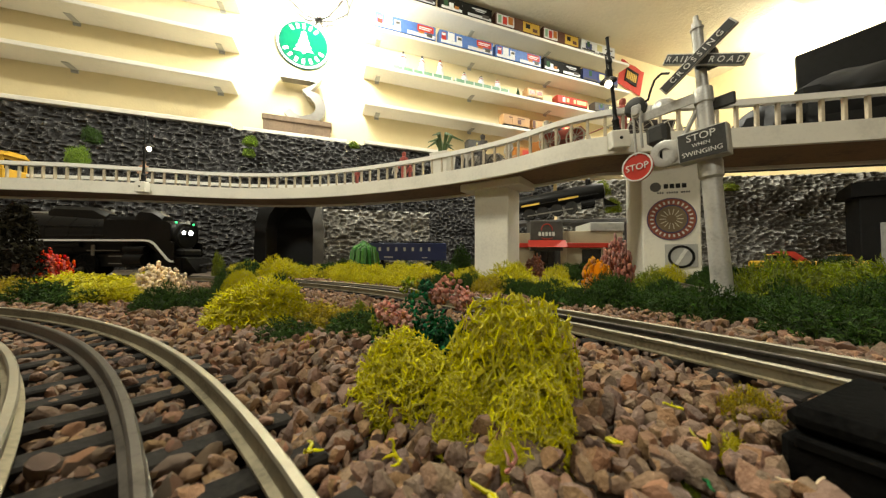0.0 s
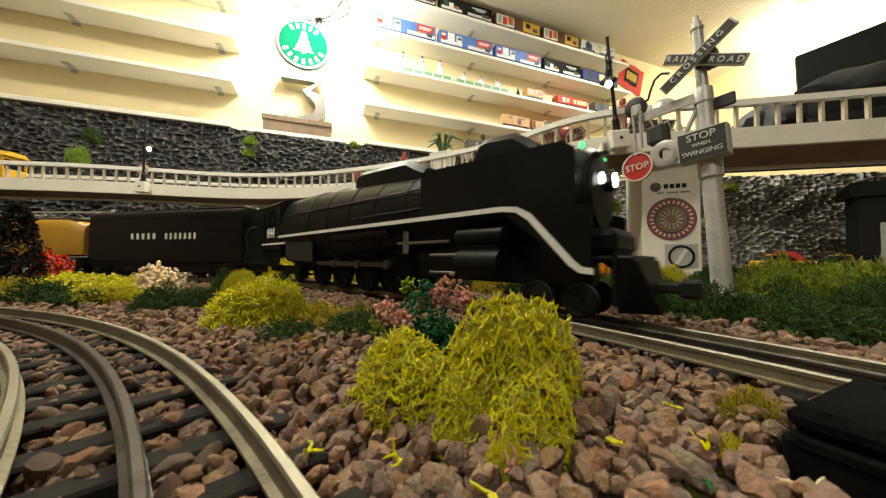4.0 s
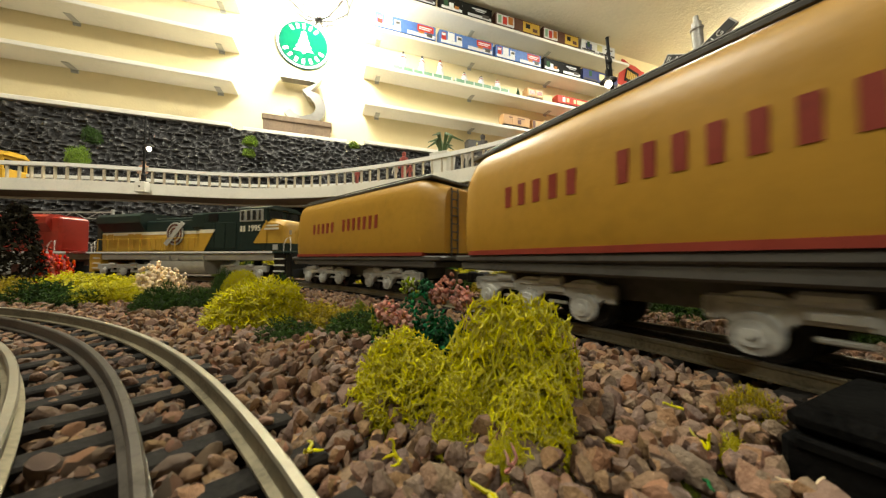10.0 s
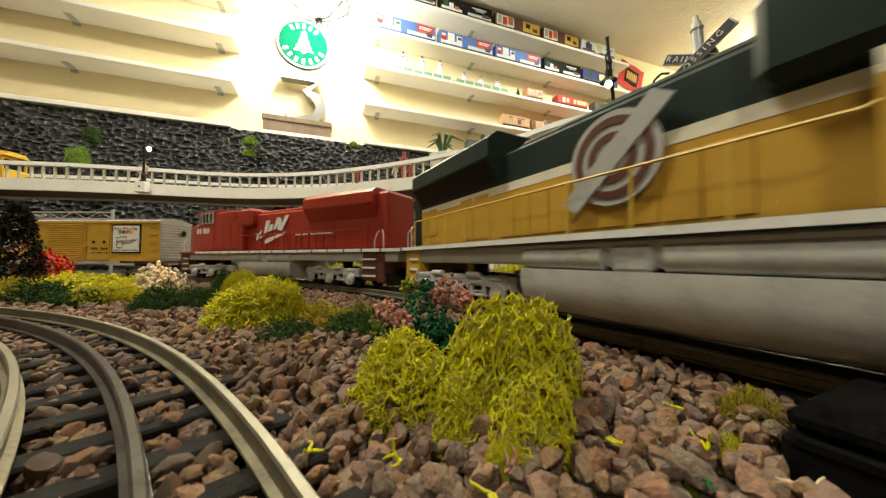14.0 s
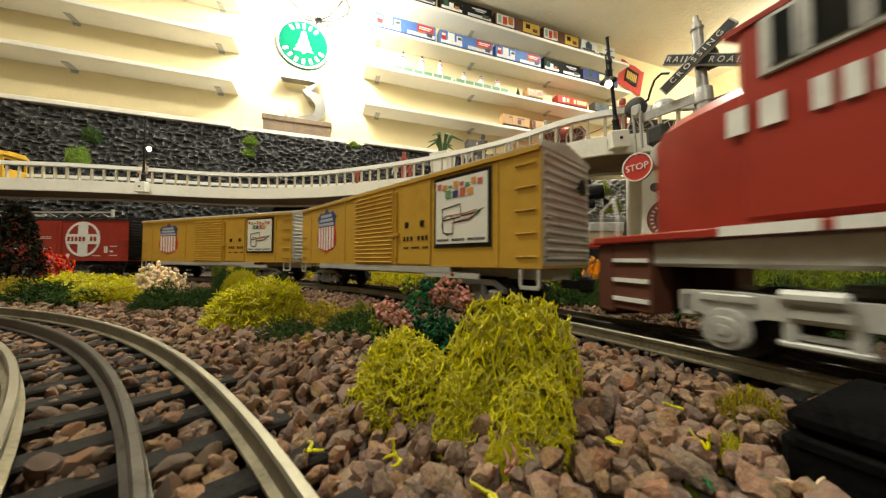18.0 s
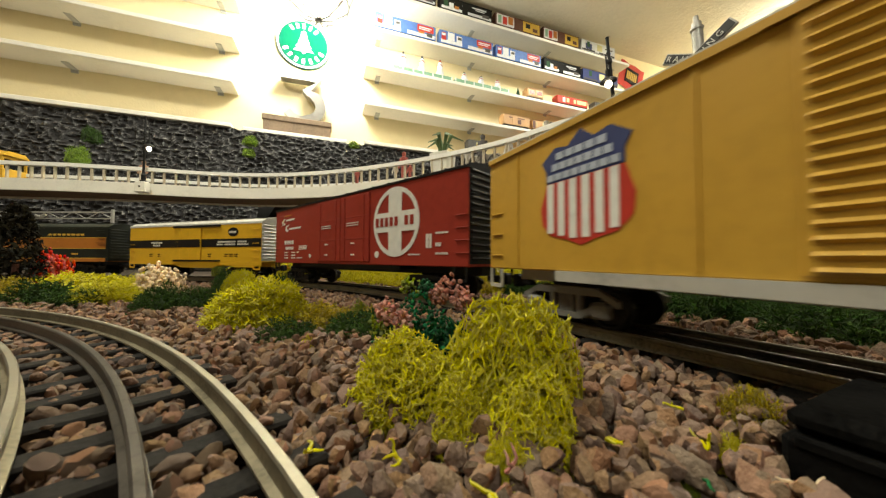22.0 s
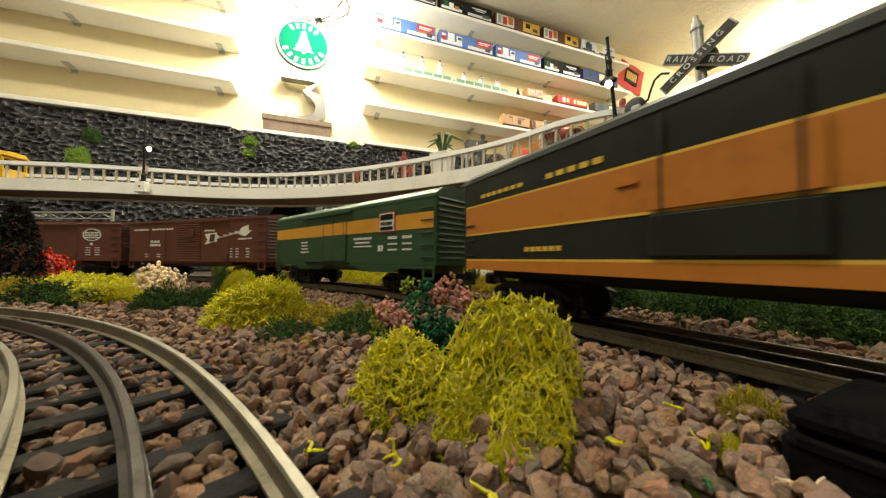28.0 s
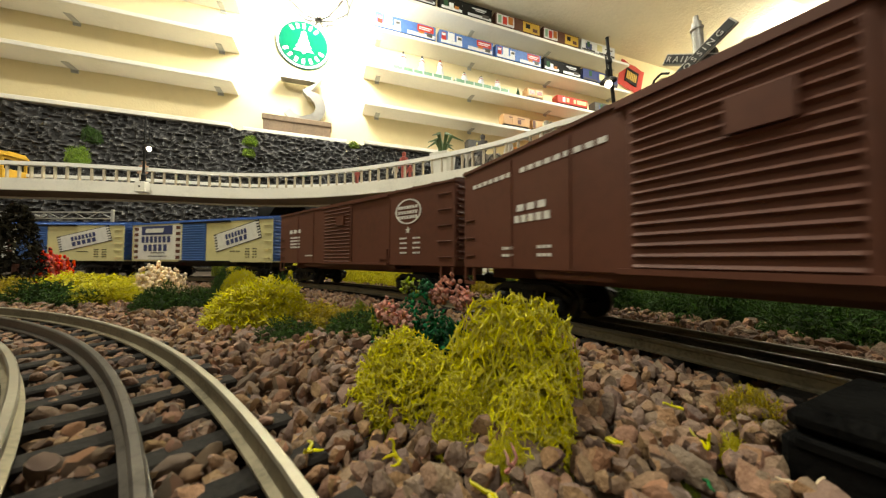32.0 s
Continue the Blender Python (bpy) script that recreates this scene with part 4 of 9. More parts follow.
# two brown boxcars
def brown_car(u, L, label, top):
    c = freight_car("boxcar", label, u, L, P_BROWN, P_BROWN, P_BROWN, top, sill=P_BROWN)
    for s in (-1, 1):
        ribbed_door(c, -0.033, 0.021, 0.0275, top - 0.003, s * 0.0315, P_BROWN, 16, s)
        part("door_track", B().box(-0.037, 0.079, s * 0.0315, s * 0.0337, top - 0.003, top - 0.001), P_BROWN, c)
        part("door_track", B().box(-0.037, 0.079, s * 0.0315, s * 0.0337, 0.0262, 0.0282), P_BROWN, c)
        part("placard", B().box(-0.004, 0.010, s * 0.0330, s * 0.0350, 0.0660, 0.0760), P_BROWN, c)
        for x in (-0.10, -0.06, 0.08):
            part("side_rib", B().box(x - 0.0006, x + 0.0006, s * 0.0315, s * 0.0321, 0.028, top - 0.004), P_BROWN, c)
        part("placard", B().box(0.066, 0.078, s * 0.0315, s * 0.0330, 0.031, 0.040), P_BROWN, c)
    return c


y = -0.0315
c = brown_car(-4.441, 0.302, "brown boxcar with white arrow emblem", 0.0905)
shape(c, [(0.0301, 0.0527), (0.0557, 0.0571), (0.0551, 0.0611), (0.1040, 0.0700), (0.0976, 0.0680), (0.1113, 0.0637), (0.1256, 0.0734), (0.1190, 0.0716), (0.1174, 0.0804), (0.1068, 0.0776), (0.0995, 0.0735), (0.0551, 0.0655), (0.0551, 0.0707), (0.0293, 0.0686), (0.0356, 0.0598)], M_WHITE, y, "arrow_emblem", "white slanting arrow")
bars(c, 0.060, 0.104, 0.0632, 0.0668, 4, P_BROWN, y - 0.0004, (), 0.25, rise=0.0100, fill=0.78)
bars(c, 0.0395, 0.0520, 0.0570, 0.0680, 1, P_BROWN, y - 0.0004, (), 0.25, fill=0.80)
bars(c, 0.0286, 0.0510, 0.0728, 0.0752, 7, M_WHITE, y, (), 0.2)
bars(c, 0.0984, 0.1250, 0.0588, 0.0610, 9, M_WHITE, y, (), 0.2, rise=0.0010)
bars(c, -0.139, -0.040, 0.0775, 0.0800, 17, M_WHITE, y, (7,))
bars(c, -0.095, -0.072, 0.0570, 0.0605, 3, M_WHITE, y)
bars(c, -0.097, -0.070, 0.0510, 0.0548, 5, M_WHITE, y)
for a in ((-0.108, -0.098), (-0.080, -0.070), (0.083, 0.088), (0.094, 0.100), (0.114, 0.121)):
    for z in (0.033, 0.037, 0.041, 0.045)[: 2 if a[0] < 0 else 4]:
        bars(c, a[0], a[1], z, z + 0.0015, 3, M_WHITE, y)
c = brown_car(-4.7675, 0.308, "brown boxcar with white oval emblem", 0.0895)
ring(c, 0.104, 0.0710, 0.0105, 0.0011, M_WHITE, y, "oval_emblem", "white oval emblem", 1.5)
for z in (0.0650, 0.0690, 0.0732):
    bars(c, 0.092, 0.116, z, z + 0.0026, 7, M_WHITE, y)
shape(c, [(0.104 + (0.0032 if i % 2 == 0 else 0.0013) * math.sin(math.pi * i / 5), 0.0555 + (0.0032 if i % 2 == 0 else 0.0013) * math.cos(math.pi * i / 5)) for i in range(10)][::-1], M_WHITE, y, "star", "small white star")
bars(c, -0.124, -0.090, 0.0635, 0.0680, 3, M_WHITE, y)
for z in (0.0570, 0.0530, 0.049, 0.0450):
    bars(c, -0.122, -0.094, z, z + 0.002, 6, M_WHITE, y)
for x in (0.094, 0.110):
    for z in (0.036, 0.040, 0.044, 0.048):
        bars(c, x, x + 0.009, z, z + 0.0014, 4, M_WHITE, y)
bars(c, -0.08, -0.060, 0.0345, 0.036, 6, M_WHITE, y)

# two cream and blue candy cars
def candy_car(u):
    c = freight_car("boxcar", "cream boxcar with blue door, roof and candy panels", u, 0.312, P_CREAM, P_BLUE, P_BLUE, 0.0885, sill=M_BLACK)
    for s in (-1, 1):
        ribbed_door(c, -0.029, 0.024, 0.0275, 0.0855, s * 0.0315, P_BLUE, 15, s)
        part("door_track", B().box(-0.034, 0.075, s * 0.0315, s * 0.0337, 0.0855, 0.0880), M_BLACK, c)
        part("door_track", B().box(-0.034, 0.075, s * 0.0315, s * 0.0337, 0.0255, 0.0280), M_BLACK, c)
    panel(c, -0.150, -0.033, 0.029, 0.0850, M_WHITE, y, "white_panel", "white panel with a dark checked border")
    panel(c, -0.130, -0.053, 0.0700, 0.0845, P_NAVY, y - 0.0003, "blue_panel")
    b = B()
    for i in range(6):
        z = 0.0305 + i * 0.0095
        b.box(-0.1485, -0.139, y - 0.0008, y, z, z + 0.005).box(-0.044, -0.0345, y - 0.0008, y, z, z + 0.005)
    part("border", b, P_BROWN, c)
    bars(c, -0.120, -0.064, 0.0735, 0.0805, 1, M_WHITE, y - 0.0008, (), 0.2, fill=0.8)
    bars(c, -0.130, -0.055, 0.0570, 0.0675, 7, P_NAVY, y - 0.0003)
    bars(c, -0.124, -0.062, 0.0430, 0.0540, 5, P_NAVY, y - 0.0003)
    bars(c, -0.105, -0.070, 0.0395, 0.0410, 8, M_BLACK_FLAT, y - 0.0003)
    bars(c, -0.112, -0.064, 0.0340, 0.0355, 11, M_BLACK_FLAT, y - 0.0003)
    # slanting candy wrapper
    def tilt(px, pz):
        a = radians(13)
        return (0.088 + px * math.cos(a) - pz * math.sin(a), 0.064 + px * math.sin(a) + pz * math.cos(a))
    shape(c, [tilt(*p) for p in ((-0.046, -0.0135), (0.046, -0.0135), (0.046, 0.0135), (-0.046, 0.0135))], M_BLACK_FLAT, y, "wrapper_edge")
    shape(c, [tilt(*p) for p in ((-0.040, -0.0125), (0.040, -0.0125), (0.040, 0.0125), (-0.040, 0.0125))], M_WHITE, y - 0.0003, "wrapper", "white candy wrapper drawn on the side")
    b = B()
    for sx in (-1, 1):
        for i in range(6):
            b.plate([tilt(sx * 0.043 - 0.0025, -0.0120 + i * 0.0042), tilt(sx * 0.043 + 0.0025, -0.0120 + i * 0.0042), tilt(sx * 0.043 + 0.0025, -0.0098 + i * 0.0042), tilt(sx * 0.043 - 0.0025, -0.0098 + i * 0.0042)], y - 0.0008, y)
    part("wrapper_end", b, M_WHITE, c)
    for r0, n in ((0.0005, 7), (-0.0085, 5)):
        b = B()
        for i in range(n):
            q = -0.022 + 0.044 * i / n
            b.plate([tilt(q, r0), tilt(q + 0.030 / n, r0), tilt(q + 0.030 / n, r0 + 0.007), tilt(q, r0 + 0.007)], y - 0.0010, y)
        part("lettering", b, P_NAVY, c, smooth=0)
    bars(c, 0.075, 0.095, 0.0415, 0.0430, 5, M_BLACK_FLAT, y)
    for z in (0.033, 0.037, 0.041, 0.045):
        bars(c, 0.105, 0.128, z, z + 0.0013, 5, M_BLACK_FLAT, y, (2,))
    return c


candy_car(-5.107)
candy_car(-5.440)


# ---- engine tender and water cars ----
def rounded_section(w, z0, z1, r_top, r_low=0.0, n=5, bulge=0.0):
    """A (y, z) outline with rounded shoulders, counter-clockwise seen from +x."""
    pts = []
    if r_low:
        for i in range(n + 1):
            a = math.pi * 1.5 + math.pi / 2 * i / n
            pts.append((w - r_low + r_low * math.cos(a), z0 + r_low + r_low * math.sin(a)))
    else:
        pts.append((w, z0))
    for i in range(n + 1):
        a = math.pi / 2 * i / n
        pts.append((w - r_top + r_top * math.cos(a), z1 - r_top + r_top * math.sin(a)))
    left = [(-yy, zz) for yy, zz in pts[::-1]]
    return pts + left


tender = thing("engine_tender", "long black coal tender behind the steam engine", "tender", group="cars of the passing train")
TL = 0.160
sec = rounded_section(0.0325, 0.026, 0.1095, 0.010)
part("tank", B().ring_loft([[(x, *p) for p in sec] for x in (-TL, TL)]), P_ENGINE, tender)
part("cistern_deck", B().box(-TL + 0.01, TL - 0.03, -0.020, 0.020, 0.1090, 0.1110, 0.0015), P_ENGINE, tender)
part("coal_bunker", B().box(0.05, TL - 0.008, -0.024, 0.024, 0.1080, 0.1150, 0.004), P_ENGINE, tender)
part("frame", B().box(-TL - 0.003, TL + 0.003, -0.030, 0.030, 0.0205, 0.0262, 0.001), P_ENGINE, tender)
for s in (-1, 1):
    part("sill_strip", B().box(-TL, TL, s * 0.0325, s * 0.0331, 0.0290, 0.0302), P_ENGINE, tender)
    for z in (0.0365, 0.0950):
        part("seam", B().box(-TL + 0.002, TL - 0.002, s * 0.0324, s * 0.0328, z, z + 0.0007), P_ENGINE, tender)
    for k in range(7):
        part("rung", B().box(-TL - 0.0035, -TL - 0.0015, s * 0.0305, s * 0.0200, 0.036 + k * 0.0092, 0.0375 + k * 0.0092), P_ENGINE, tender)
    part("ladder_rail", B().box(-TL - 0.0035, -TL, s * 0.0305, s * 0.0318, 0.030, 0.1050), P_ENGINE, tender)
    part("handrail", B().tube([(-TL + 0.01, s * 0.024, 0.1080), (-TL + 0.012, s * 0.024, 0.1115), (0.04, s * 0.024, 0.1115)], 0.0006, 5), P_ENGINE, tender)
part("cast_bed", B().box(-TL + 0.006, TL - 0.004, -0.0255, 0.0255, 0.0090, 0.0206, 0.001), M_BLACK, tender, "black cast steel bed")
part("rear_box", B().box(-TL - 0.004, -TL, -0.012, 0.012, 0.030, 0.050, 0.001), P_ENGINE, tender)
bars(tender, -0.064, -0.004, 0.0625, 0.0722, 5, M_WHITE, -0.0325, fill=0.42)
bars(tender, 0.010, 0.078, 0.0620, 0.0718, 7, M_WHITE, -0.0325, fill=0.42)
for x, kind in ((-0.105, "diesel"), (0.100, "diesel")):
    BOGIES.append((add_truck(tender, x, kind, P_ENGINE), -0.452, 0.10, x))
for s in (-1, 1):
    part("hose", B().tube([(TL - 0.002, s * 0.0270, 0.034), (TL + 0.009, s * 0.0285, 0.040), (TL + 0.009, s * 0.0285, 0.050), (TL + 0.004, s * 0.0280, 0.062), (TL + 0.006, s * 0.0275, 0.072), (TL + 0.014, s * 0.0265, 0.0775), (TL + 0.024, s * 0.0255, 0.0775)], 0.0022, 8), M_BLACK_FLAT, tender, "black rubber hose")
for k in range(4):
    part("seam", B().box(-TL + 0.002, TL - 0.002, -0.0327, -0.0324, 0.050 + k * 0.0125, 0.0505 + k * 0.0125), P_ENGINE, tender)
coupler(tender, -TL, -1)
CARS.append((tender, -0.452, 0.10))


P_TANK = mat("deep_yellow_tank_paint", (0.42, 0.225, 0.022), 0.42, scale=18, var=0.10, bump=0.0002, bump_scale=300)
P_DEEPRED = mat("deep_red_lettering", (0.24, 0.030, 0.016), 0.5, scale=60, var=0.12)


def water_car(u, label, h=0.130):
    c = thing("water_tank_car", label, "tank car", group="cars of the passing train")
    sec = [(0.0316, 0.0365), (0.0330, 0.0440), (0.0328, 0.0630), (0.0318, 0.0820), (0.0306, 0.0890), (0.0284, 0.0950), (0.0250, 0.0985), (0.0200, 0.0995)]
    sec += [(-yy, zz) for yy, zz in sec[::-1]]
    rings = [[(x, yy * k, 0.0365 + (zz - 0.0365) * kz) for yy, zz in sec] for x, k, kz in ((-h, 0.72, 0.84), (-h + 0.005, 0.82, 0.88), (-h + 0.018, 0.97, 0.97), (-h + 0.026, 1, 1), (h - 0.026, 1, 1), (h - 0.018, 0.97, 0.97), (h - 0.005, 0.82, 0.88), (h, 0.72, 0.84))]
    part("tank", B().ring_loft(rings), P_TANK, c)
    part("red_stripe", B().box(-h + 0.016, h - 0.016, -0.0324, 0.0324, 0.0342, 0.0370), P_DEEPRED, c)
    part("frame", B().box(-h - 0.002, h + 0.002, -0.0318, 0.0318, 0.0300, 0.0341, 0.001).box(-h + 0.004, h - 0.004, -0.0305, 0.0305, 0.0245, 0.0300, 0.001).box(-h + 0.03, h - 0.03, -0.012, 0.012, 0.0140, 0.0245), P_GRAPH, c)
    part("roof_walk", B().box(-h + 0.012, h - 0.012, -0.0262, 0.0262, 0.0984, 0.1008, 0.0004), P_GRAPH, c)
    part("filler_hatch", B().cyl((-0.04, 0, 0.1006), (-0.04, 0, 0.1045), 0.009, n=16).cyl((0.05, 0, 0.1006), (0.05, 0, 0.1040), 0.008, n=16), P_YELLOW, c)
    for s in (-1, 1):
        b = B().tube([(-h + 0.022, s * 0.0225, 0.1030), (h - 0.022, s * 0.0225, 0.1030)], 0.0006, 5)
        part("handrail", b, P_GRAPH, c)
        for k in range(6):
            x = -h + 0.024 + k * (2 * h - 0.048) / 5
            part("stanchion", B().cyl((x, s * 0.0225, 0.1006), (x, s * 0.0225, 0.1031), 0.0005, n=5), P_GRAPH, c)
        lad = part("ladder", B().box(s * (h + 0.0006), s * (h + 0.0016), -0.0165, -0.0155, 0.030, 0.090).box(s * (h + 0.0006), s * (h + 0.0016), -0.0085, -0.0075, 0.030, 0.090), P_GRAPH, c)
        for k in range(9):
            z = 0.034 + k * 0.0066
            part("rung", B().tube([(s * (h + 0.0012), -0.0160, z), (s * (h + 0.0012), -0.0080, z)], 0.0005, 5), P_GRAPH, lad)
        coupler(c, s * h, s)
        BOGIES.append((add_truck(c, s * 0.063, "three", P_TRUCK_SILVER), u, 0.063, s * 0.063))
    bars(c, -0.071, -0.019, 0.0602, 0.0715, 5, P_DEEPRED, -0.0327, fill=0.45)
    bars(c, -0.006, 0.060, 0.0602, 0.0728, 7, P_DEEPRED, -0.0327, fill=0.45)
    CARS.append((c, u, 0.063))
    return c


water_car(-0.755, "yellow water tank car with red lettering bars", 0.125)
water_car(-1.043, "yellow water tank car with silver six-wheel trucks")

# ---- diesel engines ----
def diesel(u, name_label, f, hood, roof_mat, nose, side_low, sill_stripe, end_mat, h, rear_mat, rear, trucks):
    """Six-axle road diesel; f = 1 when its cab leads, -1 when it trails."""
    c = thing("diesel_engine", name_label, "locomotive", group="cars of the passing train")

    def bx(x0, x1, y0, y1, z0, z1, b=0.0):
        return B().box(f * x0, f * x1, y0, y1, z0, z1, b)

    def pr(prof, x0, x1):
        x0, x1 = sorted((f * x0, f * x1))
        return B().prism(prof, x0, x1)

    part("frame", bx(-h + 0.012, h - 0.012, -0.0285, 0.0285, 0.0255, 0.0345, 0.0008), P_ROOFGREY, c, "silver grey side frame")
    part("walkway", bx(-h, h, -0.0325, 0.0325, 0.0345, 0.0375, 0.0005), hood if f > 0 else P_KATY, c)
    for s in (-1, 1):
        if f > 0:
            part("sill_stripe", bx(-h + 0.002, h - 0.03, s * 0.0325, s * 0.0330, 0.0348, 0.0374), sill_stripe, c, "white sill stripe")
        else:
            for k in range(16):
                part("sill_stripe", bx(-h + 0.006 + k * 0.0262, -h + 0.0295 + k * 0.0262, s * 0.0325, s * 0.0330, 0.0346, 0.0376), sill_stripe, c, "white sill stripe")
    # long hood
    part("long_hood", bx(-0.208, 0.06, -0.0215, 0.0215, 0.0375, 0.0860, 0.002), hood, c)
    for s in (-1, 1):
        if side_low:
            part("hood_panel", bx(-0.2075, 0.050, s * 0.0214, s * 0.0220, 0.0378, 0.0640), side_low, c, "yellow lower hood side")
            part("hood_stripe", bx(-0.2075, 0.050, s * 0.0214, s * 0.0222, 0.0640, 0.0685), M_CREAM_SIGN, c, "cream hood stripe")
        for k in range(9):
            x = -0.085 + k * 0.0125
            part("hood_door", bx(x, x + 0.0112, s * 0.0215, s * 0.0226, 0.0395, 0.0610, 0.0003), side_low or hood, c)
        for x in (-0.2, -0.182, -0.13, -0.112):
            part("grille", bx(x, x + 0.015, s * 0.0213, s * 0.0224, 0.046 if x < -0.15 else 0.0400, 0.066), side_low or hood, c)
    # flared radiator section
    rad = [(0.0215, 0.0690), (0.0318, 0.0835), (0.0318, 0.0935), (0.0250, 0.0985), (-0.0250, 0.0985), (-0.0318, 0.0935), (-0.0318, 0.0835), (-0.0215, 0.0690)]
    part("radiator", pr(rad, -0.196, -0.085), hood, c)
    part("rear_hood", bx(-0.212, -0.194, -0.0235, 0.0235, 0.0375, 0.0950, 0.003), hood, c)
    for s in (-1, 1):
        part("radiator_grille", B().convex([(f * -0.192, s * 0.0232, 0.0708), (f * -0.089, s * 0.0232, 0.0708), (f * -0.089, s * 0.0316, 0.0826), (f * -0.192, s * 0.0316, 0.0826), (f * -0.192, s * 0.0225, 0.0716), (f * -0.089, s * 0.0225, 0.0716), (f * -0.089, s * 0.0309, 0.0834), (f * -0.192, s * 0.0309, 0.0834)],
                                           [[0, 1, 2, 3], [4, 5, 6, 7], [0, 1, 5, 4], [2, 3, 7, 6], [0, 3, 7, 4], [1, 2, 6, 5]]), M_BLACK if f > 0 else P_KATY, c)
    for x in (-0.17, -0.14, -0.11):
        part("fan", B().lathe([(0.0125, 0.0985), (0.0125, 0.1000), (0.0105, 0.1006), (0.003, 0.1000)], 18, (f * x, 0, 0)), roof_mat, c)
    part("roof_box", bx(-0.075, 0.03, -0.016, 0.016, 0.0855, 0.0905, 0.002), roof_mat, c)
    part("exhaust", bx(-0.030, -0.012, -0.006, 0.006, 0.0900, 0.0955, 0.001), M_BLACK, c)
    part("dynamic_brake_hatch", bx(0.028, 0.062, -0.0303, 0.0303, 0.0700, 0.0935, 0.003), hood, c)
    # inverter cabinet and cab
    part("cabinet", bx(0.050, 0.128, -0.0300, 0.0300, 0.0375, 0.0935, 0.0018), hood, c)
    for s in (-1, 1):
        for k in range(3):
            part("cabinet_door", bx(0.058 + k * 0.0215, 0.077 + k * 0.0215, s * 0.0300, s * 0.0309, 0.042, 0.078, 0.0004), hood, c)
        part("vent", bx(0.066, 0.084, s * 0.0300, s * 0.0312, 0.080, 0.0905), M_BLACK if f > 0 else P_KATY, c)
    cab = part("cab", bx(0.126, 0.178, -0.0312, 0.0312, 0.0375, 0.0965, 0.0022), hood, c)
    part("cab_roof", pr([(0.0318, 0.0945), (0.0318, 0.0962), (0.020, 0.1000), (-0.020, 0.1000), (-0.0318, 0.0962), (-0.0318, 0.0945)], 0.124, 0.181), roof_mat, c)
    for s in (-1, 1):
        part("window_frame", bx(0.1276, 0.1712, s * 0.0312, s * 0.0321, 0.0778, 0.0942, 0.0005), M_SILVER, cab, "silver frame round the side windows")
        for x0, x1 in ((0.1310, 0.1368), (0.1418, 0.1490), (0.1520, 0.1592), (0.1630, 0.1675)):
            part("pane", bx(x0, x1, s * 0.0316, s * 0.0325, 0.0798, 0.0928), P_GLASS, cab)
            part("pane_rim", bx(x0 - 0.0006, x0, s * 0.0318, s * 0.0330, 0.0794, 0.0932).box(f * x1, f * (x1 + 0.0006), s * 0.0318, s * 0.0330, 0.0794, 0.0932), M_SILVER, cab)
    for yy in (-0.016, 0.016):
        part("windscreen", bx(0.1778, 0.1788, yy - 0.012, yy + 0.012, 0.0800, 0.0930), P_GLASS, cab)
    # nose
    cut = 0.0040 if f > 0 else -0.0010
    nz = part("nose", B().ring_loft([[(f * x, yy * k, zz) for yy, zz in ((0.024, 0.0375), (0.024, zt - 0.006), (0.018, zt), (-0.018, zt), (-0.024, zt - 0.006), (-0.024, 0.0375))] for x, k, zt in ((0.170, 1.27, 0.0825), (0.190 - cut, 1.27, 0.0812), (0.202 - cut, 1.25, 0.0798), (0.2072 - cut, 1.17, 0.0770), (0.2090 - cut, 1.04, 0.0735))]), nose, c)
    part("nose_door", bx(0.2076 - cut, 0.2096 - cut, -0.007, 0.007, 0.040, 0.066, 0.0004), nose, nz)
    part("headlight", bx(0.1786, 0.1812, -0.006, 0.006, 0.0938, 0.0968, 0.0006), P_GLASS, c, "unlit headlight")
    part("number_board", bx(0.2066 - cut, 0.2090 - cut, -0.0190, -0.0140, 0.0600, 0.066), M_WHITE, c)
    # pilot, plow and steps
    full, front_mat = h, end_mat
    for e in (1, -1):
        h, end_mat = (full, front_mat) if e > 0 else (rear, rear_mat)
        part("pilot", bx(e * (h - 0.010), e * h, -0.0300, 0.0300, 0.0060, 0.0345, 0.001), end_mat, c)
        part("snow_plough", B().convex([(f * e * h, -0.026, 0.0035), (f * e * h, 0.026, 0.0035), (f * e * (h + 0.009), 0, 0.0035), (f * e * h, -0.026, 0.015), (f * e * h, 0.026, 0.015), (f * e * (h + 0.004), 0, 0.014)],
                                       [[0, 1, 2], [3, 4, 5], [0, 1, 4, 3], [1, 2, 5, 4], [2, 0, 3, 5]]), M_BLACK, c)
        coupler(c, f * e * h, f * e)
        for s in (-1, 1):
            st = part("step_well", bx(e * (h - 0.030), e * (h - 0.010), s * 0.0185, s * 0.0300, 0.0080, 0.0345, 0.0006), end_mat, c)
            for z in (0.0115, 0.0190, 0.0265):
                part("step", bx(e * (h - 0.029), e * (h - 0.011), s * 0.0300, s * 0.0312, z, z + 0.0016), M_WHITE, st, "white edged step")
            part("grab_iron", B().tube([(f * e * (h - 0.013), s * 0.0300, 0.034), (f * e * (h - 0.013), s * 0.0300, 0.046), (f * e * (h - 0.010), s * 0.0290, 0.0530), (f * e * (h - 0.008), s * 0.028, 0.0550)], 0.0005, 6), M_WHITE, c, "white grab iron")
            part("grab_iron", B().tube([(f * e * (h - 0.002), s * 0.0290, 0.030), (f * e * (h - 0.002), s * 0.0290, 0.050), (f * e * (h - 0.007), s * 0.0250, 0.056)], 0.0005, 6), M_WHITE, c, "white grab iron")
    h = full
